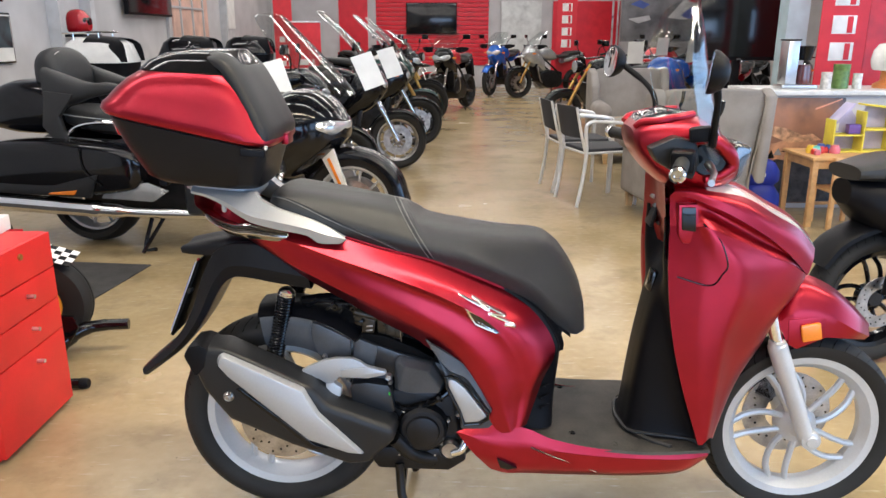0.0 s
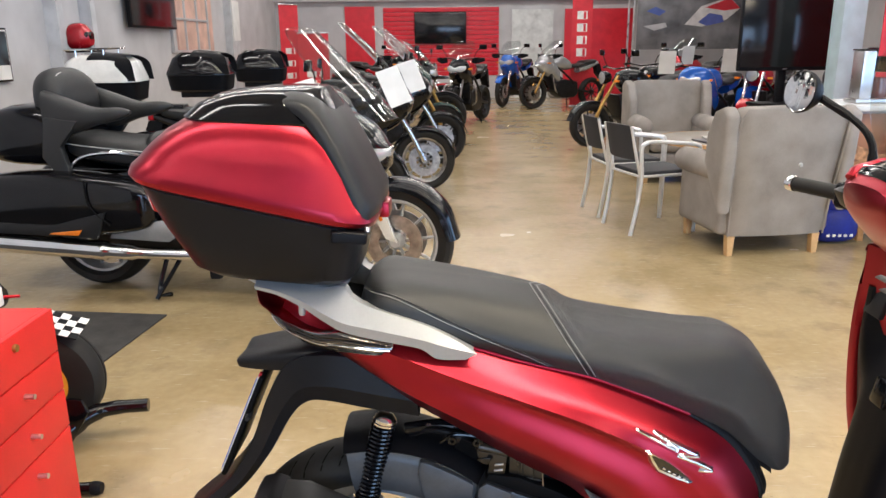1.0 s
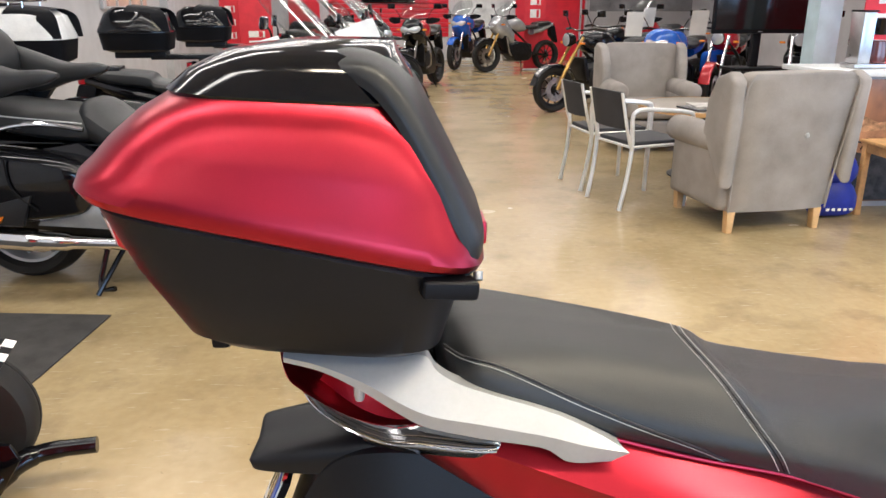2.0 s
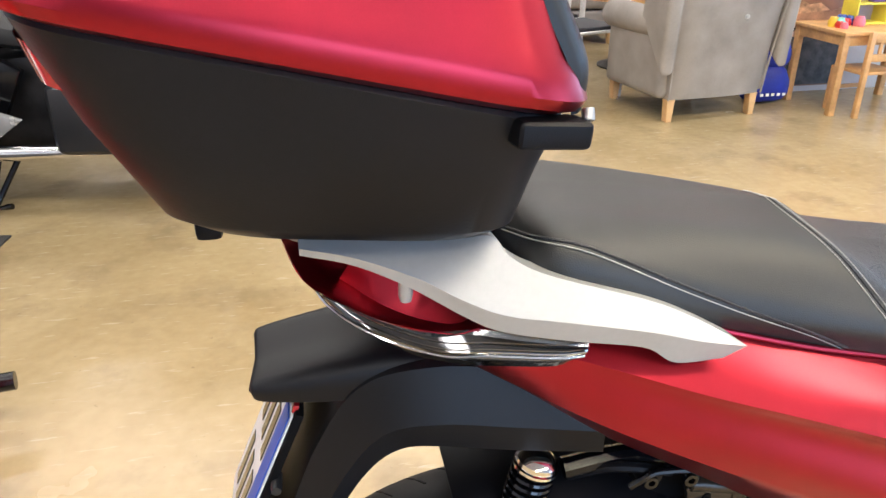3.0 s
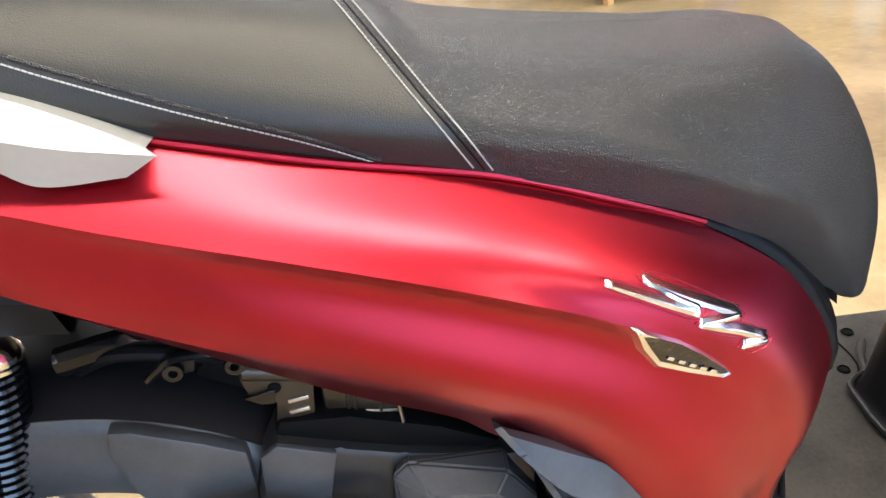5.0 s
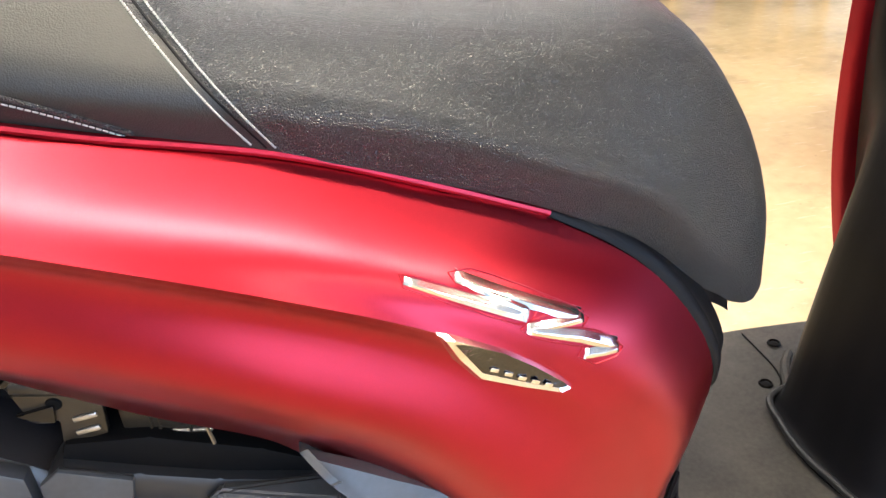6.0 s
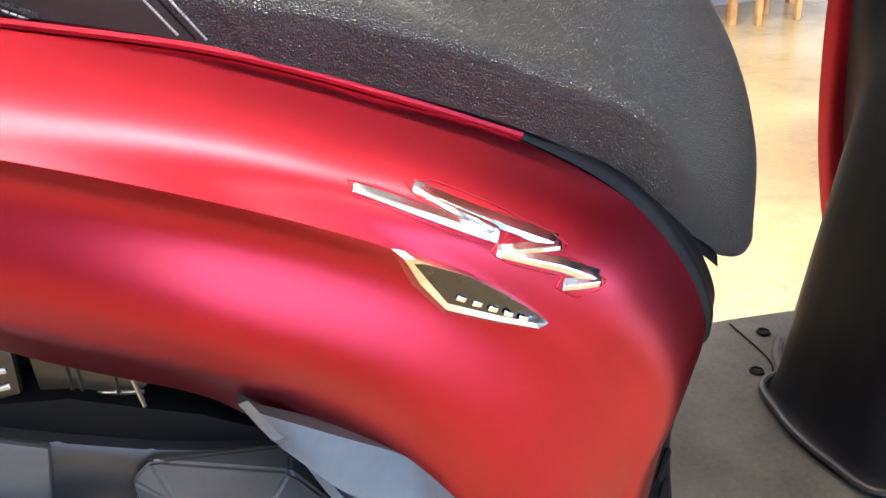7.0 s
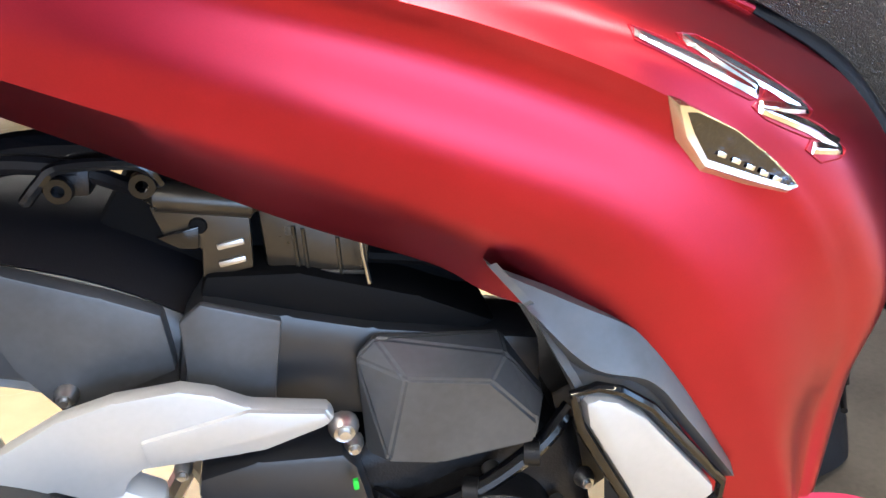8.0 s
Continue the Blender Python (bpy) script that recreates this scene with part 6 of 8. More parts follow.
        if adv:
            part("beak", body([(hx + 0.44, 0.015, 0.80 + lift, 0.815 + lift), (hx + 0.30, 0.06, 0.79 + lift, 0.85 + lift), (hx + 0.12, 0.08, 0.80 + lift, 0.86 + lift)]), p, b, "pointed beak")
            for s in (-1, 1):
                part("hand_guard", loft([[(hx + 0.03, s * 0.22, hz + 0.06), (hx + 0.06, s * 0.33, hz + 0.09), (hx - 0.02, s * 0.44, hz + 0.07)], [(hx + 0.03, s * 0.22, hz + 0.0), (hx + 0.05, s * 0.33, hz - 0.01), (hx - 0.03, s * 0.44, hz + 0.03)]], 10, 2, thick=0.004), PLASTIC, b)
            part("crash_bar", tubed([(0.34, -0.13, 0.70), (0.42, -0.28, 0.66), (0.36, -0.28, 0.42), (0.24, -0.17, 0.34)], 0.014, 8, 24), STEEL, b)
            part("crash_bar", tubed([(0.34, 0.13, 0.70), (0.42, 0.28, 0.66), (0.36, 0.28, 0.42), (0.24, 0.17, 0.34)], 0.014, 8, 24), STEEL, b)
        if screen:
            top = 1.56 if tour else 1.34 + lift
            g = part("windscreen", shield([(hx + 0.17, 0.17, 1.00 + lift), (hx + 0.08, 0.21, 1.14 + lift), (hx - 0.10, 0.23, 0.5 * (top + 1.14 + lift)), (hx - 0.34, 0.17, top)] if tour else [(hx + 0.17, 0.17, 1.00 + lift), (hx + 0.08, 0.21, 1.14 + lift), (hx - 0.06, 0.22, 0.5 * (top + 1.14 + lift)), (hx - 0.20, 0.15, top)]), SCREEN, b, "clear windscreen")
            g.visible_shadow = False
            if tour:
                # Pale tube along the outline paints in the screen's white edge highlight.
                ed = [(hx + 0.17, 0.17, 1.00), (hx + 0.08, 0.21, 1.14), (hx - 0.10, 0.23, 0.5 * (top + 1.14)), (hx - 0.34, 0.17, top)]
                arc = [(x - 0.35 * w, -w, z) for x, w, z in ed] + [(ed[3][0], 0.0, top + 0.004)] + [(x - 0.35 * w, w, z) for x, w, z in ed[::-1]]
                part("screen_edge_glint", tubed(arc, 0.0045, 6, 40), PALEGLOSS, b, "pale tube painted in as the screen edge's highlight")
    if tour:
        for s in (-1, 1):
            part("pannier", body([(-0.36, 0.05, 0.50, 0.66), (-0.42, 0.09, 0.42, 0.74), (-0.75, 0.10, 0.44, 0.78), (-0.92, 0.07, 0.54, 0.78), (-0.97, 0.03, 0.62, 0.74)], power=4.5), p, b, "hard pannier").data.transform(Matrix.Translation((0, s * 0.28, 0)))
    if case:
        part("top_case", rings([(-1.14, -0.72, 0.16, 0.98, 0.98, 4), (-1.20, -0.68, 0.215, 1.00, 1.0, 5), (-1.22, -0.66, 0.235, 1.13, 1.13, 5)], 48), PLASTIC, b, "black lower case shell")
        part("case_lid", rings([(-1.225, -0.66, 0.24, 1.133, 1.133, 5), (-1.225, -0.66, 0.24, 1.15, 1.15, 5), (-1.17, -0.70, 0.21, 1.28, 1.28, 4), (-1.10, -0.76, 0.16, 1.33, 1.32, 3.5)], 48), PAINTS[case], b, "painted top case lid")
        part("case_band", loft([[(-1.02, -0.20, 1.14), (-1.0, -0.205, 1.27), (-0.97, -0.145, 1.338), (-0.95, 0, 1.35)], [(-0.80, -0.215, 1.14), (-0.80, -0.205, 1.27), (-0.80, -0.145, 1.328), (-0.80, 0, 1.332)], [(-0.65, -0.215, 1.14), (-0.67, -0.205, 1.27), (-0.72, -0.145, 1.318), (-0.72, 0, 1.322)]], 16, 3, mirror=True), PLASTIC, b)
        if case == "white":
            part("case_rack", tubed([(-1.16, -0.15, 1.365), (-0.86, -0.16, 1.375), (-0.80, 0, 1.375), (-0.86, 0.16, 1.375), (-1.16, 0.15, 1.365)], 0.007, 8, 40, closed=True), CHROME, b, "chrome case rack")
            for y in (-0.08, 0, 0.08):
                part("rack_bar", tubed([(-1.15, y, 1.365), (-0.83, y, 1.373)], 0.005, 6), CHROME, b)
            for x in (-1.08, -0.88):
                for y in (-0.15, 0.15):
                    part("rack_post", tubed([(x, y, 1.27), (x, y, 1.37)], 0.005, 6), CHROME, b)
        part("case_mount", block(0.40, 0.20, 0.05, pose(-0.92, 0, 0.955), 0.01), DARKMET, b)
        for o in b.children:
            if o.name.startswith(("top_case", "case_", "rack_")):
                o.data.transform(Matrix.Translation((back, 0, 0)))
        part("case_arm", block(0.55, 0.16, 0.04, pose(-0.92, 0, 0.935), 0.008), DARKMET, b)
    return b


def price_sheet(m, w=0.21, h=0.297):
    s = tagged(finish(block(w, 0.0015, h, Matrix(), 0), "price_sheet", PAPER, smooth=0), "white printed price sheet leaning on a motorcycle", "paper", "price sheets")
    s.matrix_world = m
    return s


# the row along the west side, noses to the aisle
motorcycle(pose(-1.62, 6.45, 0, 0, 0, 3), "tour", "black", "black touring motorcycle with white top case and chrome rack", accent="black", case="white", rim=DARKMET, screen=False, back=-0.28)
motorcycle(pose(-1.22, 7.75, 0, 0, 0, 4), "tour", "black", "black touring motorcycle with black top case and tall screen", accent="black", case="black", rim=STEEL)
motorcycle(pose(-1.06, 9.42, 0, 0, 0, 4), "tour", "black", "black touring motorcycle with gloss black top case", case="black", rim=DARKMET)
motorcycle(pose(-1.05, 10.75, 0, 0, 0, 4), "tour", "green", "dark green touring motorcycle with tall clear screen", fork=GOLD)
motorcycle(pose(-1.0, 12.0, 0, 0, 0, 0), "adv", "black", "black adventure motorcycle with white tank and clear screen", fork=GOLD, tank="white")
motorcycle(pose(-1.0, 13.2, 0, 0, 0, 0), "naked", "black", "black naked motorcycle with gold fork and wheels", fork=GOLD, rim=GOLD)
motorcycle(pose(-0.95, 16.0, 0, 0, 0, -20), "naked", "red", "red naked motorcycle near the slatted wall")
motorcycle(pose(-1.6, 17.4, 0, 0, 0, -30), "adv", "black", "black adventure motorcycle near the slatted wall")
# facing the camera down the aisle
motorcycle(pose(0.18, 14.15, 0, 0, 0, -112), "adv", "black", "black adventure motorcycle with red tank and small screen", accent="black", rim=DARKMET, tank="red")
motorcycle(pose(1.42, 18.2, 0, 0, 0, -118), "adv", "blue", "blue and white adventure motorcycle by the rear wall", accent="blue", rim=DARKMET)
motorcycle(pose(2.35, 17.2, 0, 0, 0, 204), "adv", "silver", "silver grey adventure motorcycle with gold fork", accent="black", fork=GOLD)
# the row behind the armchairs
motorcycle(pose(2.42, 11.1, 0, 0, 0, 200), "naked", "black", "dark naked motorcycle with gold fork and round headlamp", fork=GOLD)
motorcycle(pose(3.1, 12.6, 0, 0, 0, 215), "naked", "black", "black naked motorcycle with a round headlamp", fork=STEEL)
motorcycle(pose(3.45, 11.2, 0, 0, 0, 225), "tour", "blue", "blue sports motorcycle with full fairing", screen=False)
motorcycle(pose(4.35, 11.6, 0, 0, 0, 232), "naked", "red", "red naked motorcycle with chrome fork")
motorcycle(pose(5.2, 11.2, 0, 0, 0, 240), "naked", "black", "black cruiser style motorcycle")
motorcycle(pose(4.3, 14.6, 0, 0, 0, 215), "adv", "red", "red and white adventure motorcycle", accent="white")
motorcycle(pose(5.6, 14.2, 0, 0, 0, 225), "naked", "grey", "grey naked motorcycle with dark wheels")
for x, y, z, rz, rx in ((2.62, 10.5, 1.12, -6, 12), (3.38, 10.35, 1.14, -4, 14), (3.75, 13.2, 1.16, 10, 10)):
    price_sheet(pose(x, y, z, rx, 0, rz))
for x, y, z, rz, rx, ry in ((-0.72, 7.35, 1.02, 38, -22, -14), (-0.62, 9.0, 1.04, 40, -20, -12), (-1.05, 4.66, 1.03, 20, -20, -14)):
    price_sheet(pose(x, y, z, rx, ry, rz), 0.24, 0.34)

# ---- the large black tourer ----
GW = thing("motorcycle", pose(-1.45, 4.80, 0, 0, 0, -10.0), "gloss black luxury touring motorcycle with padded backrest", "motorcycle", "motorcycles on show")
bike_wheel(GW, 0.905, 0.325, 0.13, WHEELW, 0.16)
bike_wheel(GW, -0.905, 0.325, 0.19, WHEELW, 0.14)
for s in (-1, 1):
    bag = part("saddlebag", body([(-0.36, 0.04, 0.48, 0.60), (-0.44, 0.09, 0.42, 0.68), (-0.72, 0.12, 0.385, 0.72), (-1.05, 0.13, 0.385, 0.73), (-1.35, 0.115, 0.40, 0.70), (-1.47, 0.07, 0.44, 0.62), (-1.50, 0.03, 0.46, 0.56)], 24, 4.5), BLACKGL, GW, "gloss black saddlebag")
    bag.data.transform(Matrix.Translation((0, s * 0.29, 0)))
    trim = part("saddlebag_trim", prism([(-0.60, 0.53), (-0.90, 0.455), (-1.45, 0.455), (-1.47, 0.40), (-0.66, 0.385)], -0.012, 0.012, 0.004), PLASTIC2, bag)
    trim.data.transform(Matrix.Translation((0, s * 0.405, 0)))
    ref = part("reflector", prism([(-0.76, 0.402), (-0.74, 0.432), (-0.92, 0.412), (-0.94, 0.402)], -0.005, 0.005, 0.001), ORANGE, bag, "amber side reflector")
    ref.data.transform(Matrix.Translation((0, s * 0.425, 0)))
    part("silencer", tubed([(0.25, s * 0.20, 0.26), (-0.35, s * 0.26, 0.27), (-0.60, s * 0.32, 0.29), (-0.80, s * 0.34, 0.305), (-1.47, s * 0.35, 0.335)], [0.03, 0.035, 0.045, 0.055, 0.058], 20, 30), CHROME, GW, "chrome silencer")
    part("silencer_tip", lathed([(0.03, 0.0), (0.05, 0.0), (0.06, 0.02), (0.06, 0.06)], Matrix.Translation((-1.50, s * 0.35, 0.337)) @ pose(0, 0, 0, 0, 0, -90), 24), BLACKGL, GW)
    part("armrest", body([(-0.50, 0.015, 1.035, 1.055), (-0.58, 0.05, 1.0, 1.07), (-0.72, 0.06, 0.97, 1.07), (-0.88, 0.065, 0.92, 1.12), (-1.0, 0.05, 0.94, 1.16)], 20, 3.2), SEATTOP, GW, "padded armrest").data.transform(Matrix.Translation((0, s * 0.22, 0)))
    part("armrest_panel", prism([(-0.78, 1.0), (-0.98, 1.02), (-1.02, 0.80), (-0.90, 0.66), (-0.86, 0.72), (-0.90, 0.86)], -0.02, 0.02, 0.008), SEATTOP, GW).data.transform(Matrix.Translation((0, s * 0.27, 0)))
    part("bag_seam", tubed([(-0.70, s * 0.412, 0.70), (-0.68, s * 0.416, 0.56), (-0.58, s * 0.41, 0.46)], 0.005, 6, 16), DEEP, bag)
    part("lower_cover", prism([(-0.66, 0.36), (-0.30, 0.35), (-0.20, 0.42), (-0.34, 0.47), (-0.60, 0.44)], -0.015, 0.015, 0.008), PAINTS["silver"], GW, "silver cover below the saddlebag").data.transform(Matrix.Translation((0, s * 0.30, 0)))
    part("fork_cover", prism([(0.87, 0.36), (0.93, 0.34), (0.80, 0.72), (0.70, 0.80), (0.70, 0.70)], -0.015, 0.015, 0.006), PAINTS["white"], GW, "pale fork cover").data.transform(Matrix.Translation((0, s * 0.11, 0)))
    part("fork_reflector", prism([(0.845, 0.46), (0.86, 0.47), (0.79, 0.63), (0.775, 0.62)], -0.004, 0.004, 0.001), ORANGE, GW).data.transform(Matrix.Translation((0, s * 0.13, 0)))
    part("engine_guard", tubed([(0.55, s * 0.2, 0.6), (0.58, s * 0.42, 0.55), (0.52, s * 0.42, 0.32), (0.40, s * 0.2, 0.28)], 0.018, 10, 24), CHROME, GW)
    part("mirror", body([(0.30, 0.06, 1.02, 1.08), (0.36, 0.09, 1.0, 1.12), (0.44, 0.05, 1.03, 1.10)]), BLACKGL, GW).data.transform(Matrix.Translation((0, s * 0.42, 0)))
    part("passenger_rail", tubed([(-0.42, s * 0.22, 0.80), (-0.60, s * 0.26, 0.83), (-0.80, s * 0.26, 0.80), (-0.92, s * 0.25, 0.70)], 0.013, 10, 20), CHROME, GW, "chrome passenger rail")
    part("side_cover", prism([(-0.65, 0.46), (-0.30, 0.42), (-0.20, 0.60), (-0.45, 0.74), (-0.68, 0.70)], -0.02, 0.02, 0.008), PAINTS["black"], GW, "gloss black side cover").data.transform(Matrix.Translation((0, s * 0.21, 0)))
part("trunk", body([(-0.92, 0.20, 0.80, 1.00), (-0.98, 0.27, 0.74, 1.06), (-1.25, 0.29, 0.74, 1.08), (-1.45, 0.25, 0.78, 1.00), (-1.55, 0.16, 0.84, 0.95)], 24, 4), BLACKGL, GW, "gloss black rear trunk")
part("trunk_lamp", block(0.03, 0.50, 0.06, pose(-1.52, 0, 0.86), 0.01), REDLENS, GW)
bk = part("backrest", body([(-0.92, 0.14, 1.02, 1.10), (-0.95, 0.19, 0.96, 1.22), (-1.02, 0.20, 0.95, 1.275), (-1.10, 0.18, 0.97, 1.26), (-1.14, 0.12, 1.0, 1.2)], 24, 2.7), SEATTOP, GW, "padded black passenger backrest with pale piping")
part("backrest_piping", tubed([(-0.965, -0.15, 1.0), (-0.975, -0.145, 1.18), (-0.985, -0.10, 1.245), (-0.985, 0.10, 1.245), (-0.975, 0.145, 1.18), (-0.965, 0.15, 1.0)], 0.004, 6, 40), THREAD, bk)
part("passenger_seat", body([(-0.40, 0.16, 0.74, 0.84), (-0.48, 0.22, 0.72, 0.88), (-0.72, 0.23, 0.74, 0.90), (-0.92, 0.20, 0.78, 0.92), (-0.98, 0.14, 0.82, 0.92)]), SEATTOP, GW, "black passenger seat with contrast piping")
part("rider_seat", body([(0.18, 0.10, 0.72, 0.78), (0.0, 0.17, 0.66, 0.78), (-0.25, 0.20, 0.66, 0.80), (-0.42, 0.19, 0.70, 0.92), (-0.48, 0.14, 0.74, 0.92)]), SEATTOP, GW, "black rider seat")
part("seat_piping", tubed([(-0.42, -0.225, 0.83), (-0.60, -0.236, 0.845), (-0.80, -0.232, 0.86), (-0.92, -0.21, 0.87)], 0.004, 6, 20), THREAD, GW)
part("tank_cover", body([(0.62, 0.12, 0.82, 0.98), (0.45, 0.19, 0.72, 1.02), (0.25, 0.19, 0.66, 0.98), (0.08, 0.12, 0.68, 0.84)]), BLACKGL, GW, "gloss black tank cover")
part("fairing", body([(0.88, 0.07, 0.74, 0.84), (0.80, 0.22, 0.66, 0.94), (0.68, 0.32, 0.56, 1.02), (0.52, 0.36, 0.46, 1.02), (0.36, 0.33, 0.44, 0.86), (0.28, 0.28, 0.48, 0.70)], 24, 2.8), BLACKGL, GW, "gloss black touring fairing")
part("headlamp", body([(0.885, 0.06, 0.80, 0.84), (0.83, 0.22, 0.76, 0.87), (0.76, 0.27, 0.78, 0.89)]), DISPLAY, GW, "glass headlamps")
g = part("windscreen", shield([(0.92, 0.22, 1.0), (0.82, 0.29, 1.12), (0.64, 0.30, 1.30), (0.48, 0.22, 1.46)], thick=0.005), SCREEN, GW, "tall clear touring windscreen")
g.visible_shadow = False
part("screen_trim", tubed([(0.83, -0.215, 1.0), (0.72, -0.285, 1.12), (0.54, -0.295, 1.30), (0.41, -0.215, 1.455), (0.48, 0.0, 1.465), (0.41, 0.215, 1.455), (0.54, 0.295, 1.30), (0.72, 0.285, 1.12)], 0.0035, 6, 50), SCREEN, GW)
part("front_mudguard", loft([[(0.905 + q * math.cos(a), y, 0.325 + q * math.sin(a)) for a in (radians(k) for k in (5, 35, 65, 95, 125, 150))] for y, q in ((-0.10, 0.30), (-0.085, 0.345), (0, 0.36), (0.085, 0.345), (0.10, 0.30))], 24, 3, thick=0.004), BLACKGL, GW, "gloss black front mudguard")
part("engine", block(0.62, 0.66, 0.30, pose(0.22, 0, 0.42), 0.05, 3), GREYMET, GW, "flat six engine block")
part("frame", prism([(-0.9, 0.30), (-0.85, 0.60), (0.5, 0.70), (0.55, 0.30), (-0.2, 0.22)], -0.16, 0.16, 0.03), DARKMET, GW)
part("side_stand", tubed([(-0.30, -0.16, 0.26), (-0.42, -0.30, 0.012)], 0.013, 8), BLACKGL, GW)
part("centre_stand", tubed([(-0.42, -0.10, 0.28), (-0.46, -0.20, 0.02), (-0.38, -0.21, 0.012)], 0.014, 8, 12), BLACKGL, GW)

# ---- dark scooter by the toy corner ----
DS = thing("scooter", pose(2.44, 3.06, 0, 0, 0, 8), "black scooter with dark wheels and drilled disc", "scooter")
w2 = wheel(DS, -0.65, 0.29, 0.29, 0.212, 0.12, 5, 0.3, BLACKGL, "black cast wheel")
disc(w2, -0.65, 0.29, 0.11, -0.07)
wheel(DS, 0.70, 0.28, 0.28, 0.21, 0.11, 5, 0.1, BLACKGL, "black cast wheel")
part("body", body([(-0.85, 0.06, 0.70, 0.80), (-0.70, 0.14, 0.58, 0.80), (-0.30, 0.18, 0.40, 0.78), (0.0, 0.17, 0.28, 0.60), (0.15, 0.15, 0.24, 0.34)]), PLASTIC, DS, "dark body panels")
part("seat", body([(-0.85, 0.10, 0.80, 0.86), (-0.6, 0.15, 0.78, 0.90), (-0.2, 0.16, 0.74, 0.84), (0.05, 0.12, 0.70, 0.80)]), SEATTOP, DS, "black seat")
part("mudguard", loft([[(-0.65 + q * math.cos(a), y, 0.29 + q * math.sin(a)) for a in (radians(k) for k in (20, 55, 90, 125, 150))] for y, q in ((-0.08, 0.31), (-0.07, 0.335), (0, 0.345), (0.07, 0.335), (0.08, 0.31))], 20, 3, thick=0.004), PLASTIC, DS)
part("shock_absorber", tubed([(-0.62, -0.12, 0.70), (-0.66, -0.12, 0.34)], 0.03, 12), PLASTIC, DS)
part("footboard", block(0.5, 0.34, 0.10, pose(0.3, 0, 0.28), 0.03), PLASTIC, DS)
part("leg_shield", body([(0.42, 0.18, 0.3, 0.9), (0.55, 0.19, 0.35, 1.0), (0.68, 0.12, 0.5, 0.95), (0.74, 0.04, 0.6, 0.85)]), PLASTIC, DS)

# ---- furniture ----
FABRIC = mat("grey_beige_upholstery", (0.27, 0.245, 0.225), 0.9, var=0.08, scale=5, bump=0.5, bscale=600)
PINE = mat("pine_wood", (0.56, 0.33, 0.13), 0.45, var=0.12, scale=7, fine=60)
PINE2 = mat("birch_leg", (0.62, 0.40, 0.18), 0.5, var=0.1)
TUBEM = mat("aluminium_tube", (0.74, 0.74, 0.74), 0.32, 0.45, var=0.03)
DARKFAB = mat("dark_seat_fabric", (0.03, 0.03, 0.035), 0.7)


def armchair(m, label):
    a = thing("armchair", m, label, "armchair", "wingback armchairs")
    # local: faces +y, back at -y
    bk = []
    for z, w, y in ((0.14, 0.33, -0.34), (0.40, 0.35, -0.36), (0.70, 0.37, -0.40), (0.90, 0.375, -0.43), (0.97, 0.34, -0.44), (0.985, 0.28, -0.44)):
        bk.append((z, w, y))
    bm = bmesh.new()
    rows = []
    for z, w, y in bk:
        rows.append([(-w, y + 0.09, z), (-w, y + 0.02, z), (-w * 0.96, y - 0.01, z), (-w * 0.5, y - 0.03, z), (0, y - 0.035, z), (w * 0.5, y - 0.03, z), (w * 0.96, y - 0.01, z), (w, y + 0.02, z), (w, y + 0.09, z), (0, y + 0.13, z)])
    cols = [spline([r[j] for r in rows], 22) for j in range(10)]
    vs = grid(bm, [[c[i] for c in cols] for i in range(22)], closed=True)
    bm.faces.new(vs[0])
    bm.faces.new(vs[-1])
    part("backrest", bm, FABRIC, a, "upholstered tall back", 60)
    for s in (-1, 1):
        wing = prism([(-0.42, 0.30), (-0.46, 0.94), (-0.38, 0.99), (-0.24, 0.95), (-0.14, 0.80), (-0.12, 0.60), (-0.20, 0.52)], -0.045, 0.045, 0.03, m=Matrix.Translation((s * 0.365, 0, 0)) @ pose(0, 0, 0, 0, 0, 90) @ pose(0, 0, 0, 0, 0, s * 6), seg=4)
        part("wing", wing, FABRIC, a, "rounded wing", 60)
        arm = block(0.13, 0.62, 0.40, pose(s * 0.33, -0.02, 0.34), 0.05, 4)
        part("side", arm, FABRIC, a, "", 60)
        part("arm_roll", lathed([(0.0, -0.30), (0.06, -0.30), (0.085, -0.27), (0.09, 0.2), (0.085, 0.32), (0.06, 0.345), (0, 0.345)], Matrix.Translation((s * 0.345, 0.0, 0.565)), 24), FABRIC, a, "rolled armrest", 60)
        for y in (-0.32, 0.30):
            part("leg", prism([(-0.028, 0.14), (0.028, 0.14), (0.018, 0.0), (-0.018, 0.0)], -0.026, 0.026, 0.004, m=Matrix.Translation((s * 0.30, y, 0))), PINE2, a, "pale wooden leg")
        part("back_piping", tubed([(s * 0.335, -0.36, 0.14), (s * 0.345, -0.385, 0.40), (s * 0.362, -0.425, 0.70), (s * 0.362, -0.455, 0.90), (s * 0.33, -0.462, 0.965)], 0.006, 8, 24), FABRIC, a)
    part("seat_base", block(0.62, 0.66, 0.16, pose(0, 0, 0.22), 0.03, 3), FABRIC, a, "", 60)
    part("cushion", block(0.54, 0.56, 0.16, pose(0, 0.06, 0.39), 0.06, 4), FABRIC, a, "seat cushion", 60)
    part("under_cloth", block(0.60, 0.62, 0.02, pose(0, 0, 0.13), 0.003), DARKFAB, a)
    return a


ac = armchair(pose(1.86, 5.74, 0, 0, 0, 7), "grey upholstered wingback armchair with wooden legs")
part("button", lathed([(0, -0.012), (0.012, -0.010), (0.016, 0.0), (0, 0.002)], Matrix.Translation((0.06, -0.458, 0.62)), 14), THREAD, ac)
copy_thing(ac, pose(2.08, 8.35, 0, 0, 0, 176))


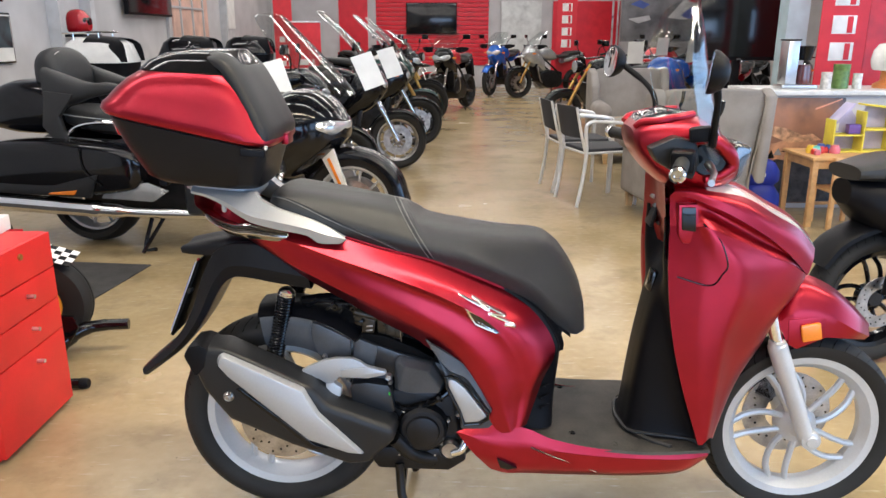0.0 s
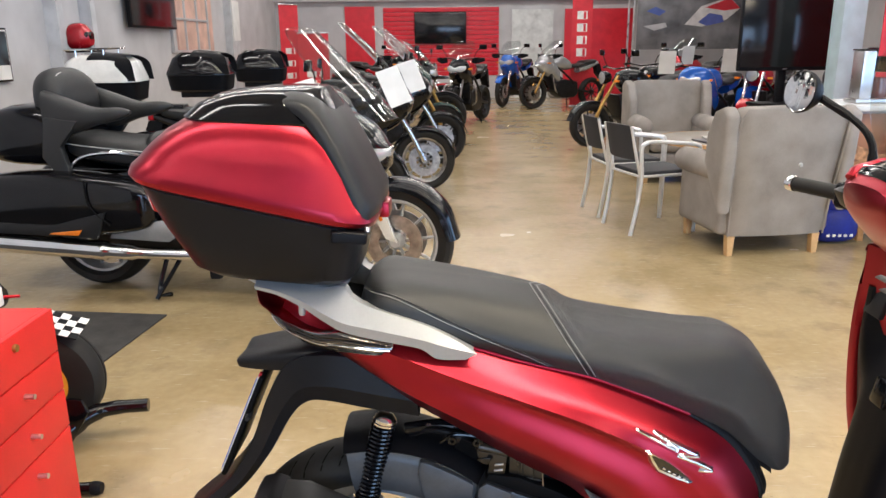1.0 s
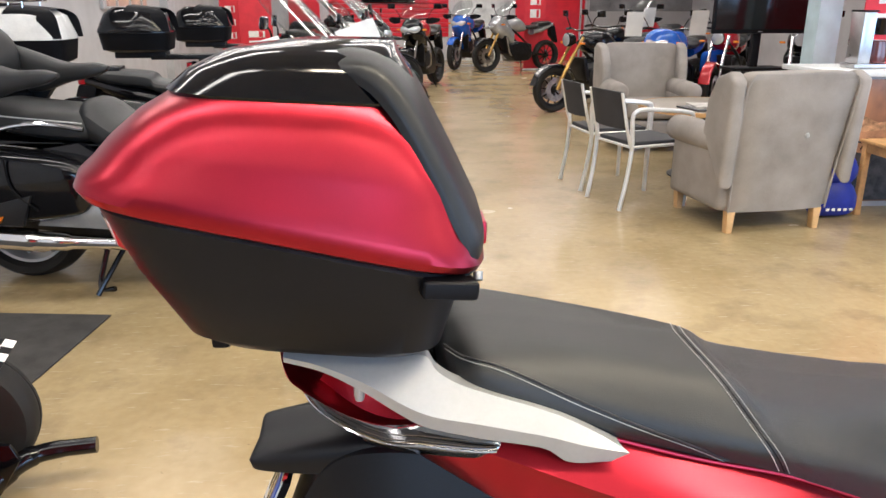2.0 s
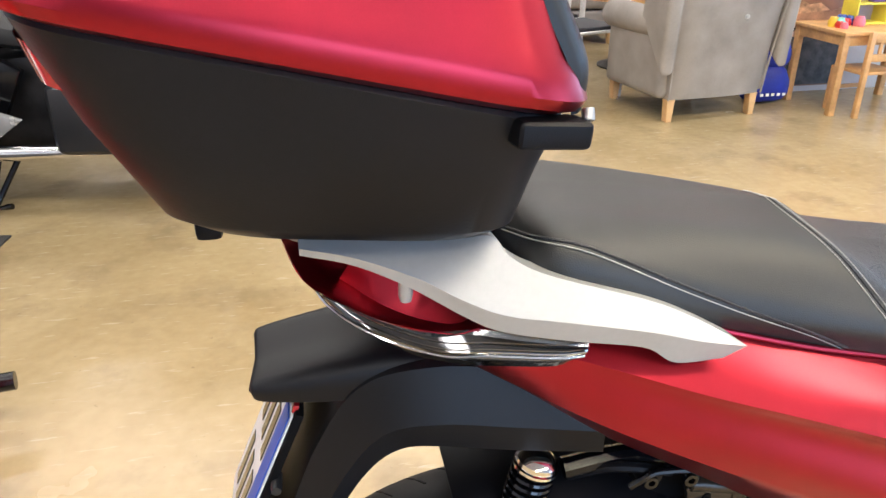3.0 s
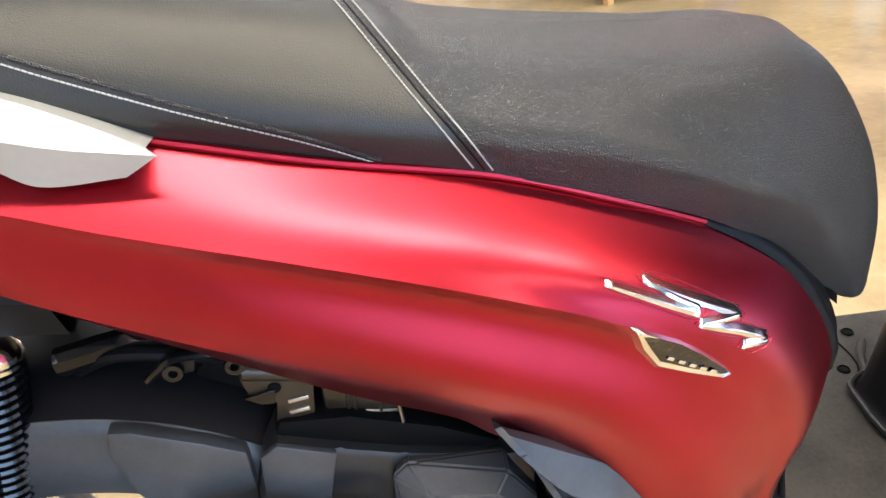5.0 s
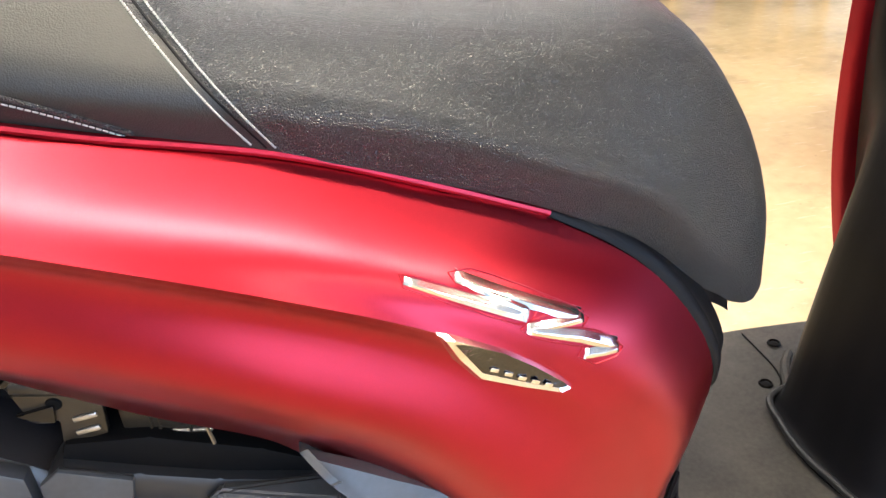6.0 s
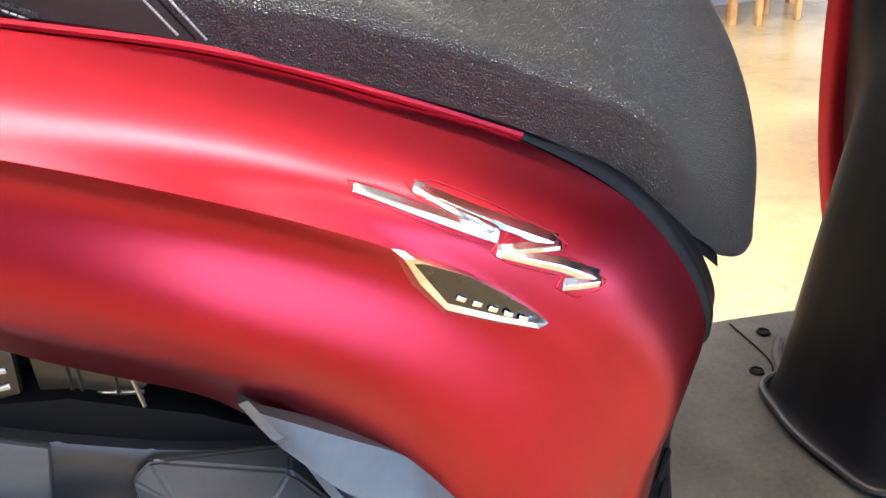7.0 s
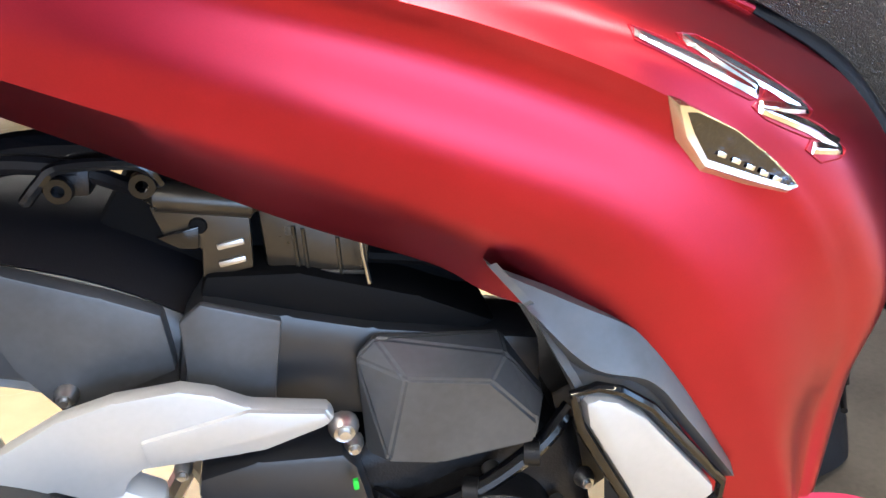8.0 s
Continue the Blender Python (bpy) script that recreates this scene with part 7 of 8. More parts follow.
def tube_chair(m):
    c = thing("armchair", m, "aluminium tube armchair with black seat and back", "chair", "tube chairs at the table")
    # local: faces +x
    for s in (-1, 1):
        part("side_frame", tubed([(-0.26, s * 0.21, 0.0), (-0.22, s * 0.215, 0.22), (-0.20, s * 0.22, 0.44), (-0.215, s * 0.225, 0.62), (-0.20, s * 0.235, 0.675), (-0.12, s * 0.245, 0.690), (0.20, s * 0.25, 0.66), (0.255, s * 0.25, 0.62), (0.26, s * 0.245, 0.50), (0.255, s * 0.235, 0.0)], 0.015, 10, 60), TUBEM, c, "bent aluminium side frame")
        part("back_post", tubed([(-0.20, s * 0.20, 0.44), (-0.245, s * 0.20, 0.60), (-0.29, s * 0.195, 0.80)], 0.011, 10, 12), TUBEM, c)
        part("seat_rail", tubed([(-0.20, s * 0.21, 0.435), (0.25, s * 0.225, 0.44)], 0.011, 8), TUBEM, c)
    part("cross_rail", tubed([(0.25, -0.23, 0.44), (0.25, 0.23, 0.44)], 0.010, 8), TUBEM, c)
    part("cross_rail", tubed([(-0.20, -0.21, 0.435), (-0.20, 0.21, 0.435)], 0.010, 8), TUBEM, c)
    part("seat", block(0.44, 0.40, 0.03, pose(0.03, 0, 0.455), 0.012, 3), DARKFAB, c, "black padded seat")
    bm = loft([[(-0.235, -0.20, 0.56), (-0.262, -0.10, 0.555), (-0.268, 0, 0.555), (-0.262, 0.10, 0.555), (-0.235, 0.20, 0.56)], [(-0.262, -0.20, 0.68), (-0.287, -0.10, 0.68), (-0.292, 0, 0.68), (-0.287, 0.10, 0.68), (-0.262, 0.20, 0.68)], [(-0.288, -0.20, 0.80), (-0.312, -0.10, 0.805), (-0.318, 0, 0.805), (-0.312, 0.10, 0.805), (-0.288, 0.20, 0.80)]], 14, 3, thick=0.014)
    part("backrest", bm, DARKFAB, c, "black curved backrest")
    return c


tc = tube_chair(pose(1.28, 6.22, 0, 0, 0, 16))
copy_thing(tc, pose(1.20, 6.78, 0, 0, 0, 8))

tb = thing("coffee_table", pose(2.12, 7.0, 0), "round wooden coffee table with pale edge between armchairs", "table")
part("tabletop", lathed([(0, 0.55), (0.54, 0.55), (0.55, 0.555), (0.55, 0.575), (0.54, 0.58), (0, 0.58)], pose(0, 0, 0, 90), 64), mat("table_top_laminate", (0.22, 0.19, 0.15), 0.4, var=0.08), tb)
part("table_edge", lathed([(0.548, 0.548), (0.556, 0.55), (0.556, 0.580), (0.548, 0.582)], pose(0, 0, 0, 90), 64, True), PINE, tb)
part("column", lathed([(0, 0.02), (0.04, 0.02), (0.04, 0.55), (0, 0.55)], pose(0, 0, 0, 90), 24), DARKMET, tb)
part("foot", lathed([(0, 0.0), (0.28, 0.0), (0.28, 0.012), (0.05, 0.03), (0, 0.03)], pose(0, 0, 0, 90), 40), DARKMET, tb)
for n_ in tb.children:
    for v in n_.data.vertices:
        v.co.z = abs(v.co.z)
for k, (x, y, rz, c_) in enumerate(((1.93, 6.75, 12, (0.05, 0.05, 0.06)), (1.99, 6.78, -6, (0.5, 0.48, 0.45)), (2.19, 6.72, 20, (0.55, 0.52, 0.48)))):
    o = tagged(finish(block(0.21, 0.29, 0.012 + 0.006 * k, pose(0, 0, 0.007), 0.002), "magazine", mat("magazine_cover", c_, 0.4, var=0.2, scale=14)), "magazine lying on the coffee table", "magazine", "magazines")
    o.matrix_world = pose(x, y, 0.581 + (0.014 if k == 1 else 0), 0, 0, rz)

# television on its stand
tv = thing("television", pose(3.37, 8.8, 0, 0, 0, 3), "large black television on a dark floor stand", "television")
TVB = mat("screen_glass", (0.006, 0.006, 0.007), 0.12, rvar=0.02)
part("screen_body", block(1.03, 0.05, 0.76, pose(0, 0, 1.45), 0.008), PLASTIC, tv)
part("screen", block(0.99, 0.004, 0.70, pose(0, -0.0265, 1.46), 0.001), TVB, tv, "dark switched-off screen")
part("post", block(0.09, 0.06, 1.1, pose(0, 0.05, 0.58), 0.01), PLASTIC, tv)
part("base", block(0.8, 0.5, 0.04, pose(0, 0.05, 0.021), 0.01), PLASTIC, tv)
part("shelf", block(0.6, 0.35, 0.03, pose(0, 0.0, 0.72), 0.006), PLASTIC, tv)
part("maker_mark", block(0.05, 0.002, 0.008, pose(0, -0.0262, 1.088), 0), STEEL, tv)

# pillar
slab("pillar_steel", 0.22, 0.22, 3.8, 3.66, 8.15, 1.9, mat("pale_blue_paint", (0.50, 0.62, 0.68), 0.5, var=0.05), "pale blue painted steel pillar", "pillar")

# counter with coffee corner
ct = thing("counter", pose(0, 0, 0), "grey reception counter with motorcycle picture panel", "counter")
part("counter_body", block(2.9, 0.58, 0.90, pose(3.95, 6.22, 0.45), 0.004), GREYW, ct, "grey counter front")
part("worktop", block(3.0, 0.68, 0.035, pose(3.95, 6.22, 0.918), 0.006), mat("pale_worktop", (0.62, 0.63, 0.64), 0.35), ct, "pale laminate worktop")
PICT = mat("picture_print", (0.05, 0.045, 0.045), 0.35, two=(0.36, 0.17, 0.09), scale=2.6, fine=9, var=0.3)
pp = part("picture_panel", block(0.62, 0.006, 0.84, pose(2.84, 5.926, 0.46), 0.001), PICT, ct, "dark desert motorcycle picture")
part("picture_light", prism([(2.92, 0.80), (3.12, 0.875), (3.12, 0.865), (2.92, 0.785)], 5.920, 5.924, 0), mat("print_orange", (0.75, 0.35, 0.22), 0.4), pp)
part("picture_ground", prism([(2.54, 0.50), (2.75, 0.56), (3.0, 0.54), (3.14, 0.58), (3.14, 0.30), (2.54, 0.35)], 5.9195, 5.9225, 0), mat("print_sand", (0.42, 0.22, 0.12), 0.4, var=0.2, scale=9), pp)
part("picture_rock", prism([(2.54, 0.34), (2.66, 0.40), (2.82, 0.37), (3.0, 0.42), (3.14, 0.38), (3.14, 0.05), (2.54, 0.05)], 5.9185, 5.9205, 0), mat("print_shadow", (0.03, 0.026, 0.024), 0.4, var=0.5, scale=16), pp)
part("picture_ridge", prism([(2.56, 0.60), (2.62, 0.66), (2.72, 0.64), (2.84, 0.59), (2.92, 0.60), (3.0, 0.55), (2.74, 0.53)], 5.9165, 5.9185, 0), mat("print_tan", (0.45, 0.26, 0.14), 0.4, var=0.3, scale=20), pp)
for k in range(7):
    part("picture_detail", prism([(2.57 + 0.055 * k, 0.40 + 0.03 * (k % 3)), (2.61 + 0.055 * k, 0.47 + 0.02 * (k % 2)), (2.64 + 0.055 * k, 0.41 + 0.02 * (k % 4))], 5.9155, 5.9165, 0), (BLACKGL, PAINTS["silver"], PLASTIC)[k % 3], pp)

cm = thing("coffee_machine", pose(2.84, 6.16, 0.9365), "steel filter coffee machine with glass jug on the counter", "coffee machine")
part("base", block(0.28, 0.18, 0.03, pose(0, 0, 0.016), 0.008), ALU, cm)
part("tower", block(0.09, 0.15, 0.34, pose(-0.07, 0, 0.20), 0.01), ALU, cm, "steel tower")
part("filter", lathed([(0, 0.22), (0.045, 0.22), (0.065, 0.31), (0.07, 0.33), (0, 0.335)], Matrix.Translation((0.06, 0, 0)) @ pose(0, 0, 0, 90), 24), BLACKGL, cm)
part("jug", lathed([(0, 0.035), (0.06, 0.035), (0.065, 0.10), (0.05, 0.17), (0.052, 0.185), (0, 0.186)], Matrix.Translation((0.06, 0, 0)) @ pose(0, 0, 0, 90), 24), mat("coffee_jug", (0.10, 0.03, 0.03), 0.1, coat=0.5), cm)
part("lid", block(0.10, 0.16, 0.012, pose(-0.07, 0, 0.377), 0.004), BLACKGL, cm)
for ob_ in (cm,):
    for n_ in ob_.children:
        for v in n_.data.vertices:
            v.co.z = abs(v.co.z)


def pot(x, y, h, r, c_, name, label, cat):
    o = tagged(finish(lathed([(0, 0.0), (r, 0.0), (r, h * 0.7), (r * 0.96, h * 0.74), (r * 1.02, h * 0.78), (r * 1.02, h), (0, h)], pose(0, 0, 0, -90), 24), name, mat(name + "_paint", c_, 0.35, var=0.15, scale=30)), label, cat)
    for v in o.data.vertices:
        v.co.z = abs(v.co.z)
    o.matrix_world = pose(x, y, 0.9365)


pot(3.06, 6.10, 0.13, 0.04, (0.55, 0.53, 0.5), "mug", "pale mug on the counter", "mug")
pot(3.20, 6.15, 0.19, 0.062, (0.12, 0.20, 0.05), "coffee_tin", "green and red coffee tin on the counter", "tin")
pot(3.32, 6.12, 0.12, 0.035, (0.6, 0.6, 0.58), "cup", "white cup on the counter", "cup")
hm = thing("helmet", pose(3.60, 6.2, 0.9365), "white open helmet on an orange stand on the counter", "helmet")
bm = lathed([(0.02, 0.36), (0.09, 0.345), (0.125, 0.29), (0.135, 0.22), (0.125, 0.16), (0.11, 0.14)], pose(0, 0, 0, 90), 32)
part("shell", bm, PAINTS["white"], hm, "white helmet shell")
part("stand", lathed([(0, 0.0), (0.10, 0.0), (0.10, 0.03), (0.05, 0.06), (0.05, 0.16), (0, 0.16)], pose(0, 0, 0, 90), 24), mat("orange_stand", (0.55, 0.2, 0.05), 0.4), hm)
for n_ in hm.children:
    for v in n_.data.vertices:
        v.co.z = abs(v.co.z)

# banners: red cloth with pale bars in place of the lettering
BANNER = mat("red_banner_cloth", (0.62, 0.025, 0.04), 0.6, var=0.05)
WHITEB = mat("banner_white", (0.8, 0.78, 0.76), 0.6)


def banner(m, w, h, marks):
    b = thing("banner", m, "tall red hanging banner with pale markings", "banner", "red banners")
    part("cloth", block(w, 0.012, h, pose(0, 0, h / 2), 0.003), BANNER, b)
    part("foot_bar", block(w * 1.04, 0.05, 0.03, pose(0, 0, 0.0), 0.006), ALU, b)
    part("top_bar", block(w * 1.04, 0.03, 0.03, pose(0, 0, h), 0.006), ALU, b)
    for z, hh in marks:
        part("mark", block(w * 0.5, 0.003, hh, pose(0, -0.0085, z), 0.001), WHITEB, b, "pale bar")
        part("mark", block(w * 0.12, 0.003, hh * 0.9, pose(w * 0.12, -0.0105, z), 0.001), BANNER, b)
    return b


banner(pose(3.86, 7.5, 0.016), 0.46, 2.55, [(1.18, 0.17), (1.43, 0.17), (1.69, 0.17), (1.95, 0.17)])
slab("wall_stub", 1.5, 0.12, 3.0, 4.95, 7.75, 1.5, REDW, "dark red partition wall", "wall")
banner(pose(2.78, 17.5, 0.016), 0.44, 2.55, [(1.15, 0.17), (1.41, 0.17), (1.67, 0.17), (1.93, 0.17)])
banner(pose(-3.55, 17.3, 0.016, 0, 0, 40), 0.45, 2.2, [(0.72, 0.12), (0.98, 0.12), (1.24, 0.12)])
banner(pose(-2.9, 16.4, 0.016, 0, 0, 10), 0.62, 1.6, [(0.42, 0.12), (0.6, 0.12), (0.78, 0.12)])

# toy corner
kt = thing("kids_table", pose(3.02, 5.52, 0), "small pine childrens table with toys", "table")
part("tabletop", block(0.78, 0.50, 0.022, pose(0, 0, 0.50), 0.005), PINE, kt)
part("apron", block(0.70, 0.018, 0.06, pose(0, -0.22, 0.458), 0.002), PINE, kt)
part("apron", block(0.70, 0.018, 0.06, pose(0, 0.22, 0.458), 0.002), PINE, kt)
part("apron", block(0.018, 0.42, 0.06, pose(-0.36, 0, 0.458), 0.002), PINE, kt)
part("apron", block(0.018, 0.42, 0.06, pose(0.36, 0, 0.458), 0.002), PINE, kt)
for sx in (-1, 1):
    for sy in (-1, 1):
        part("leg", block(0.042, 0.042, 0.49, pose(sx * 0.355, sy * 0.215, 0.245), 0.005), PINE, kt, "pine leg")


def kids_chair(m):
    k = thing("kids_chair", m, "small pine childrens chair with slatted back", "chair", "childrens chairs")
    part("seat", block(0.28, 0.27, 0.018, pose(0, 0, 0.27), 0.004), PINE, k)
    for sx in (-1, 1):
        part("back_leg", block(0.034, 0.028, 0.52, pose(sx * 0.135, -0.135, 0.26), 0.005), PINE, k)
        part("front_leg", block(0.030, 0.030, 0.26, pose(sx * 0.125, 0.12, 0.13), 0.005), PINE, k)
    part("back_rail", block(0.25, 0.02, 0.06, pose(0, -0.135, 0.485), 0.004), PINE, k)
    part("back_rail", block(0.25, 0.02, 0.045, pose(0, -0.135, 0.365), 0.004), PINE, k)
    for sx in (-0.06, 0.0, 0.06):
        part("back_slat", block(0.022, 0.012, 0.08, pose(sx, -0.135, 0.42), 0.002), PINE, k)
    part("stretcher", block(0.25, 0.016, 0.025, pose(0, 0.12, 0.14), 0.003), PINE, k)
    return k


kc = kids_chair(pose(2.90, 5.36, 0, 0, 0, 4))
copy_thing(kc, pose(3.35, 5.02, 0, 0, 0, 40))
dh = thing("dollhouse", pose(3.10, 5.62, 0.5115), "yellow and purple plastic dollhouse on the kids table", "toy")
YEL = mat("yellow_plastic", (0.75, 0.65, 0.05), 0.4)
PUR = mat("purple_plastic", (0.16, 0.08, 0.35), 0.4)
LIL = mat("lilac_plastic", (0.45, 0.42, 0.62), 0.4)
part("back_panel", prism([(-0.22, 0), (-0.22, 0.22), (-0.10, 0.36), (0.02, 0.22), (0.06, 0.34), (0.22, 0.32), (0.22, 0)], 0.02, 0.03, 0.002), LIL, dh)
for x0, x1, z in ((-0.22, 0.0, 0.0), (-0.22, 0.0, 0.12), (0.0, 0.22, 0.0), (0.0, 0.22, 0.16)):
    part("shelf", block(x1 - x0, 0.14, 0.012, pose((x0 + x1) / 2, -0.04, z + 0.007), 0.002), YEL, dh)
for x0, h in ((-0.22, 0.24), (0.0, 0.30), (0.22, 0.32)):
    part("wall", block(0.012, 0.14, h, pose(x0, -0.04, h / 2), 0.002), YEL, dh)
part("roof", block(0.24, 0.15, 0.012, pose(0.12, -0.04, 0.335, 0, 6), 0.002), YEL, dh)
part("gable", prism([(-0.225, 0.215), (-0.10, 0.36), (-0.09, 0.36), (-0.10, 0.335), (-0.205, 0.215)], -0.11, 0.03, 0.001), LIL, dh)
part("furniture", block(0.09, 0.06, 0.07, pose(-0.06, -0.06, 0.17), 0.008), PUR, dh)
part("window", block(0.06, 0.004, 0.07, pose(-0.16, 0.017, 0.18), 0.001), PAPER, dh)
rnd = random.Random(4)
for k in range(12):
    c_ = [(0.6, 0.04, 0.03), (0.75, 0.5, 0.03), (0.2, 0.55, 0.45), (0.6, 0.15, 0.2), (0.05, 0.1, 0.4)][k % 5]
    r = rnd.uniform(0.018, 0.034)
    o = tagged(finish(rings([(-r, r, r, 0.0, 0.0, 2.5), (-r * 1.1, r * 1.1, r * 1.1, r * 0.8, r * 0.8, 2.5), (-r * 0.7, r * 0.7, r * 0.7, r * 1.8, r * 1.8, 2.5)], 14), "toy", mat("toy_plastic", c_, 0.35)), "small coloured plastic toy on the kids table", "toy", "small toys")
    o.matrix_world = pose(rnd.uniform(2.70, 2.92), rnd.uniform(5.36, 5.60), 0.5115, 0, 0, rnd.uniform(0, 90))
# Plain blue shape standing in for a sitting toy figure.
blue = thing("bag", pose(2.46, 5.72, 0), "plain blue rounded stand-in for a sitting plush toy", "bag")
BLUEF = mat("blue_fabric", (0.015, 0.03, 0.34), 0.55, var=0.15)
part("lower_bulk", body([(-0.14, 0.06, 0.03, 0.18), (-0.10, 0.12, 0.01, 0.26), (0.06, 0.13, 0.01, 0.26), (0.14, 0.07, 0.03, 0.18)], 20, 2.6), BLUEF, blue)
part("upper_bulk", body([(-0.13, 0.05, 0.24, 0.34), (-0.08, 0.11, 0.22, 0.42), (0.06, 0.11, 0.22, 0.43), (0.13, 0.05, 0.25, 0.36)], 20, 2.4), BLUEF, blue)
part("tag", lathed([(0, -0.13), (0.02, -0.13), (0.02, -0.11)], Matrix.Translation((-0.03, 0, 0.33)), 16), PAPER, blue)
for k in range(5):
    part("print_bar", block(0.022, 0.004, 0.018, pose(-0.09 + 0.04 * k, -0.128, 0.075), 0.001), PAPER, blue)

# drawer cabinet and what stands by it
dc = thing("drawer_cabinet", pose(-1.42, 2.60, 0), "red metal drawer cabinet with small steel handles", "cabinet")
REDC = mat("red_cabinet_lacquer", (0.66, 0.014, 0.010), 0.42, var=0.04, rvar=0.06)
part("body", block(0.78, 0.46, 0.655, pose(-0.405, -0.232, 0.345), 0.003), REDC, dc, "red cabinet body")
part("plinth", block(0.74, 0.44, 0.02, pose(-0.405, -0.232, 0.010), 0.002), BLACKGL, dc)
zs = [(0.545, 0.672), (0.427, 0.541), (0.307, 0.423), (0.022, 0.303)]
for k, (z0, z1) in enumerate(zs):
    fr_ = part("drawer", block(0.018, 0.452, z1 - z0, pose(-0.006, -0.232, (z0 + z1) / 2), 0.0025), REDC, dc, "red drawer front")
    if k:
        part("handle", tubed([(0.002, -0.20, z1 - 0.048), (0.030, -0.20, z1 - 0.048)], 0.0075, 16), ALU, fr_, "short steel knob handle")
    else:
        part("lock", lathed([(0, 0.008), (0.010, 0.008), (0.011, 0.003), (0.011, 0.0)], Matrix.Translation((0.003, -0.21, 0.636)) @ pose(0, 0, 0, 0, 0, -90), 16), GOLD, fr_)
bx = tagged(finish(block(0.30, 0.30, 0.055, pose(0, 0, 0.0285), 0.006), "paper_box", PAPER), "white box lying on the red cabinet", "box")
bx.matrix_world = pose(-1.70, 2.46, 0.6735, 0, 0, 6)
FLT = mat("black_white_cheque", (0.8, 0.8, 0.8), 0.5)
tb2 = thing("pit_bike", pose(-1.78, 3.05, 0, 0, 0, 6), "small black pit bike with yellow rim and chequered flag", "pit bike")
bm = lathed([(0.10, -0.05), (0.13, -0.06), (0.19, -0.055), (0.205, -0.035), (0.207, -0.02), (0.204, -0.018), (0.208, 0.0), (0.204, 0.018), (0.207, 0.02), (0.205, 0.035), (0.19, 0.055), (0.13, 0.06), (0.10, 0.05)], pose(0.04, 0, 0.235), 48, True)
wt = part("wheel", bm, RUBBER, tb2, "ribbed black small tyre")
part("rim", lathed([(0, -0.045), (0.05, -0.05), (0.105, -0.048), (0.105, 0.048), (0.05, 0.05), (0, 0.045)], pose(0.04, 0, 0.235), 32), mat("yellow_rim", (0.85, 0.42, 0.02), 0.35), wt, "yellow rim")
part("frame", tubed([(0.02, 0.08, 0.24), (-0.15, 0.09, 0.48), (-0.35, 0.05, 0.60), (-0.55, 0, 0.62)], 0.02, 10, 20), BLACKGL, tb2)
part("tank", body([(-0.05, 0.04, 0.52, 0.58), (-0.14, 0.08, 0.50, 0.66), (-0.35, 0.09, 0.50, 0.68), (-0.5, 0.05, 0.54, 0.62)]), BLACKGL, tb2)
part("red_stripe", tubed([(0.02, -0.03, 0.565), (-0.05, -0.05, 0.57), (-0.2, -0.095, 0.58)], 0.006, 6, 10), RED_GLOSS, tb2)
fl = part("flag", block(0.18, 0.12, 0.004, pose(0.12, -0.02, 0.455, 14, 18, 0), 0), PLASTIC, tb2, "black and white chequered flag")
for i in range(6):
    for j in range(4):
        if (i + j) % 2 == 0:
            part("flag_square", block(0.03, 0.03, 0.003, Matrix.Translation((0.12, -0.02, 0.455)) @ pose(0, 0, 0, 14, 18, 0) @ pose(-0.075 + 0.03 * i, -0.045 + 0.03 * j, 0.003), 0), FLT, fl)
st_ = thing("wheel_stand", pose(-1.66, 3.0, 0), "black steel paddock stand on the floor", "stand")
part("arm", tubed([(-0.02, -0.12, 0.05), (0.03, -0.05, 0.085), (0.10, 0.0, 0.125), (0.17, 0.03, 0.135), (0.285, 0.05, 0.135)], [0.035, 0.035, 0.030, 0.026, 0.024], 14, 30), BLACKGL, st_, "black lever arm")
part("plate", prism([(-0.05, 0.03), (-0.02, 0.22), (0.10, 0.21), (0.12, 0.16), (0.05, 0.05)], -0.06, -0.045, 0.004), BLACKGL, st_)
part("foot", tubed([(-0.05, -0.32, 0.022), (0.24, -0.30, 0.022)], 0.02, 12), BLACKGL, st_, "round black foot tube")
part("foot_cap", lathed([(0, -0.012), (0.017, -0.012), (0.022, 0.0), (0.022, 0.02)], Matrix.Translation((0.243, -0.30, 0.022)) @ pose(0, 0, 0, 0, 0, 90), 14), PLASTIC, st_)
mt_ = tagged(finish(block(3.0, 2.2, 0.008, pose(0, 0, 0.004), 0.003), "carpet_mat", mat("dark_carpet", (0.04, 0.038, 0.036), 0.95, var=0.15, scale=9, bump=0.4, bscale=600)), "dark grey carpet mat lying on the concrete floor", "mat")
mt_.matrix_world = pose(-3.40, 3.43, 0.0005, 0, 0, -7)

# ---- walls and what hangs on them ----
REDS = mat("red_slat_panel", (0.60, 0.015, 0.03), 0.38, var=0.05)
for k in range(15):
    finish(block(2.95, 0.024, 0.105, pose(-0.28, 20.478, 0.63 + 0.113 * k), 0.004), "slat", REDS, bpy.data.objects["wall_north"])
slab("plinth_grey", 2.95, 0.10, 0.55, -0.28, 20.44, 0.28, GREYW, "grey wall base under the slats", "wall")
slab("red_panel_1", 0.75, 0.06, 2.3, -2.35, 20.46, 1.15, REDS, "plain red wall panel", "wall")
slab("red_panel_2", 1.75, 0.06, 2.2, 3.75, 20.46, 1.1, REDS, "plain red wall panel", "wall")
slab("door_1", 1.05, 0.08, 2.2, 2.05, 20.44, 1.1, mat("frosted_door", (0.62, 0.64, 0.63), 0.3), "pale frosted door", "door")
slab("trim_beam", 14, 0.2, 0.25, 1.5, 20.4, 2.55, GREYW, "grey ceiling beam", "beam")
w_tv = thing("television", pose(-0.30, 20.42, 0), "wall-mounted black television on the red slats", "television")
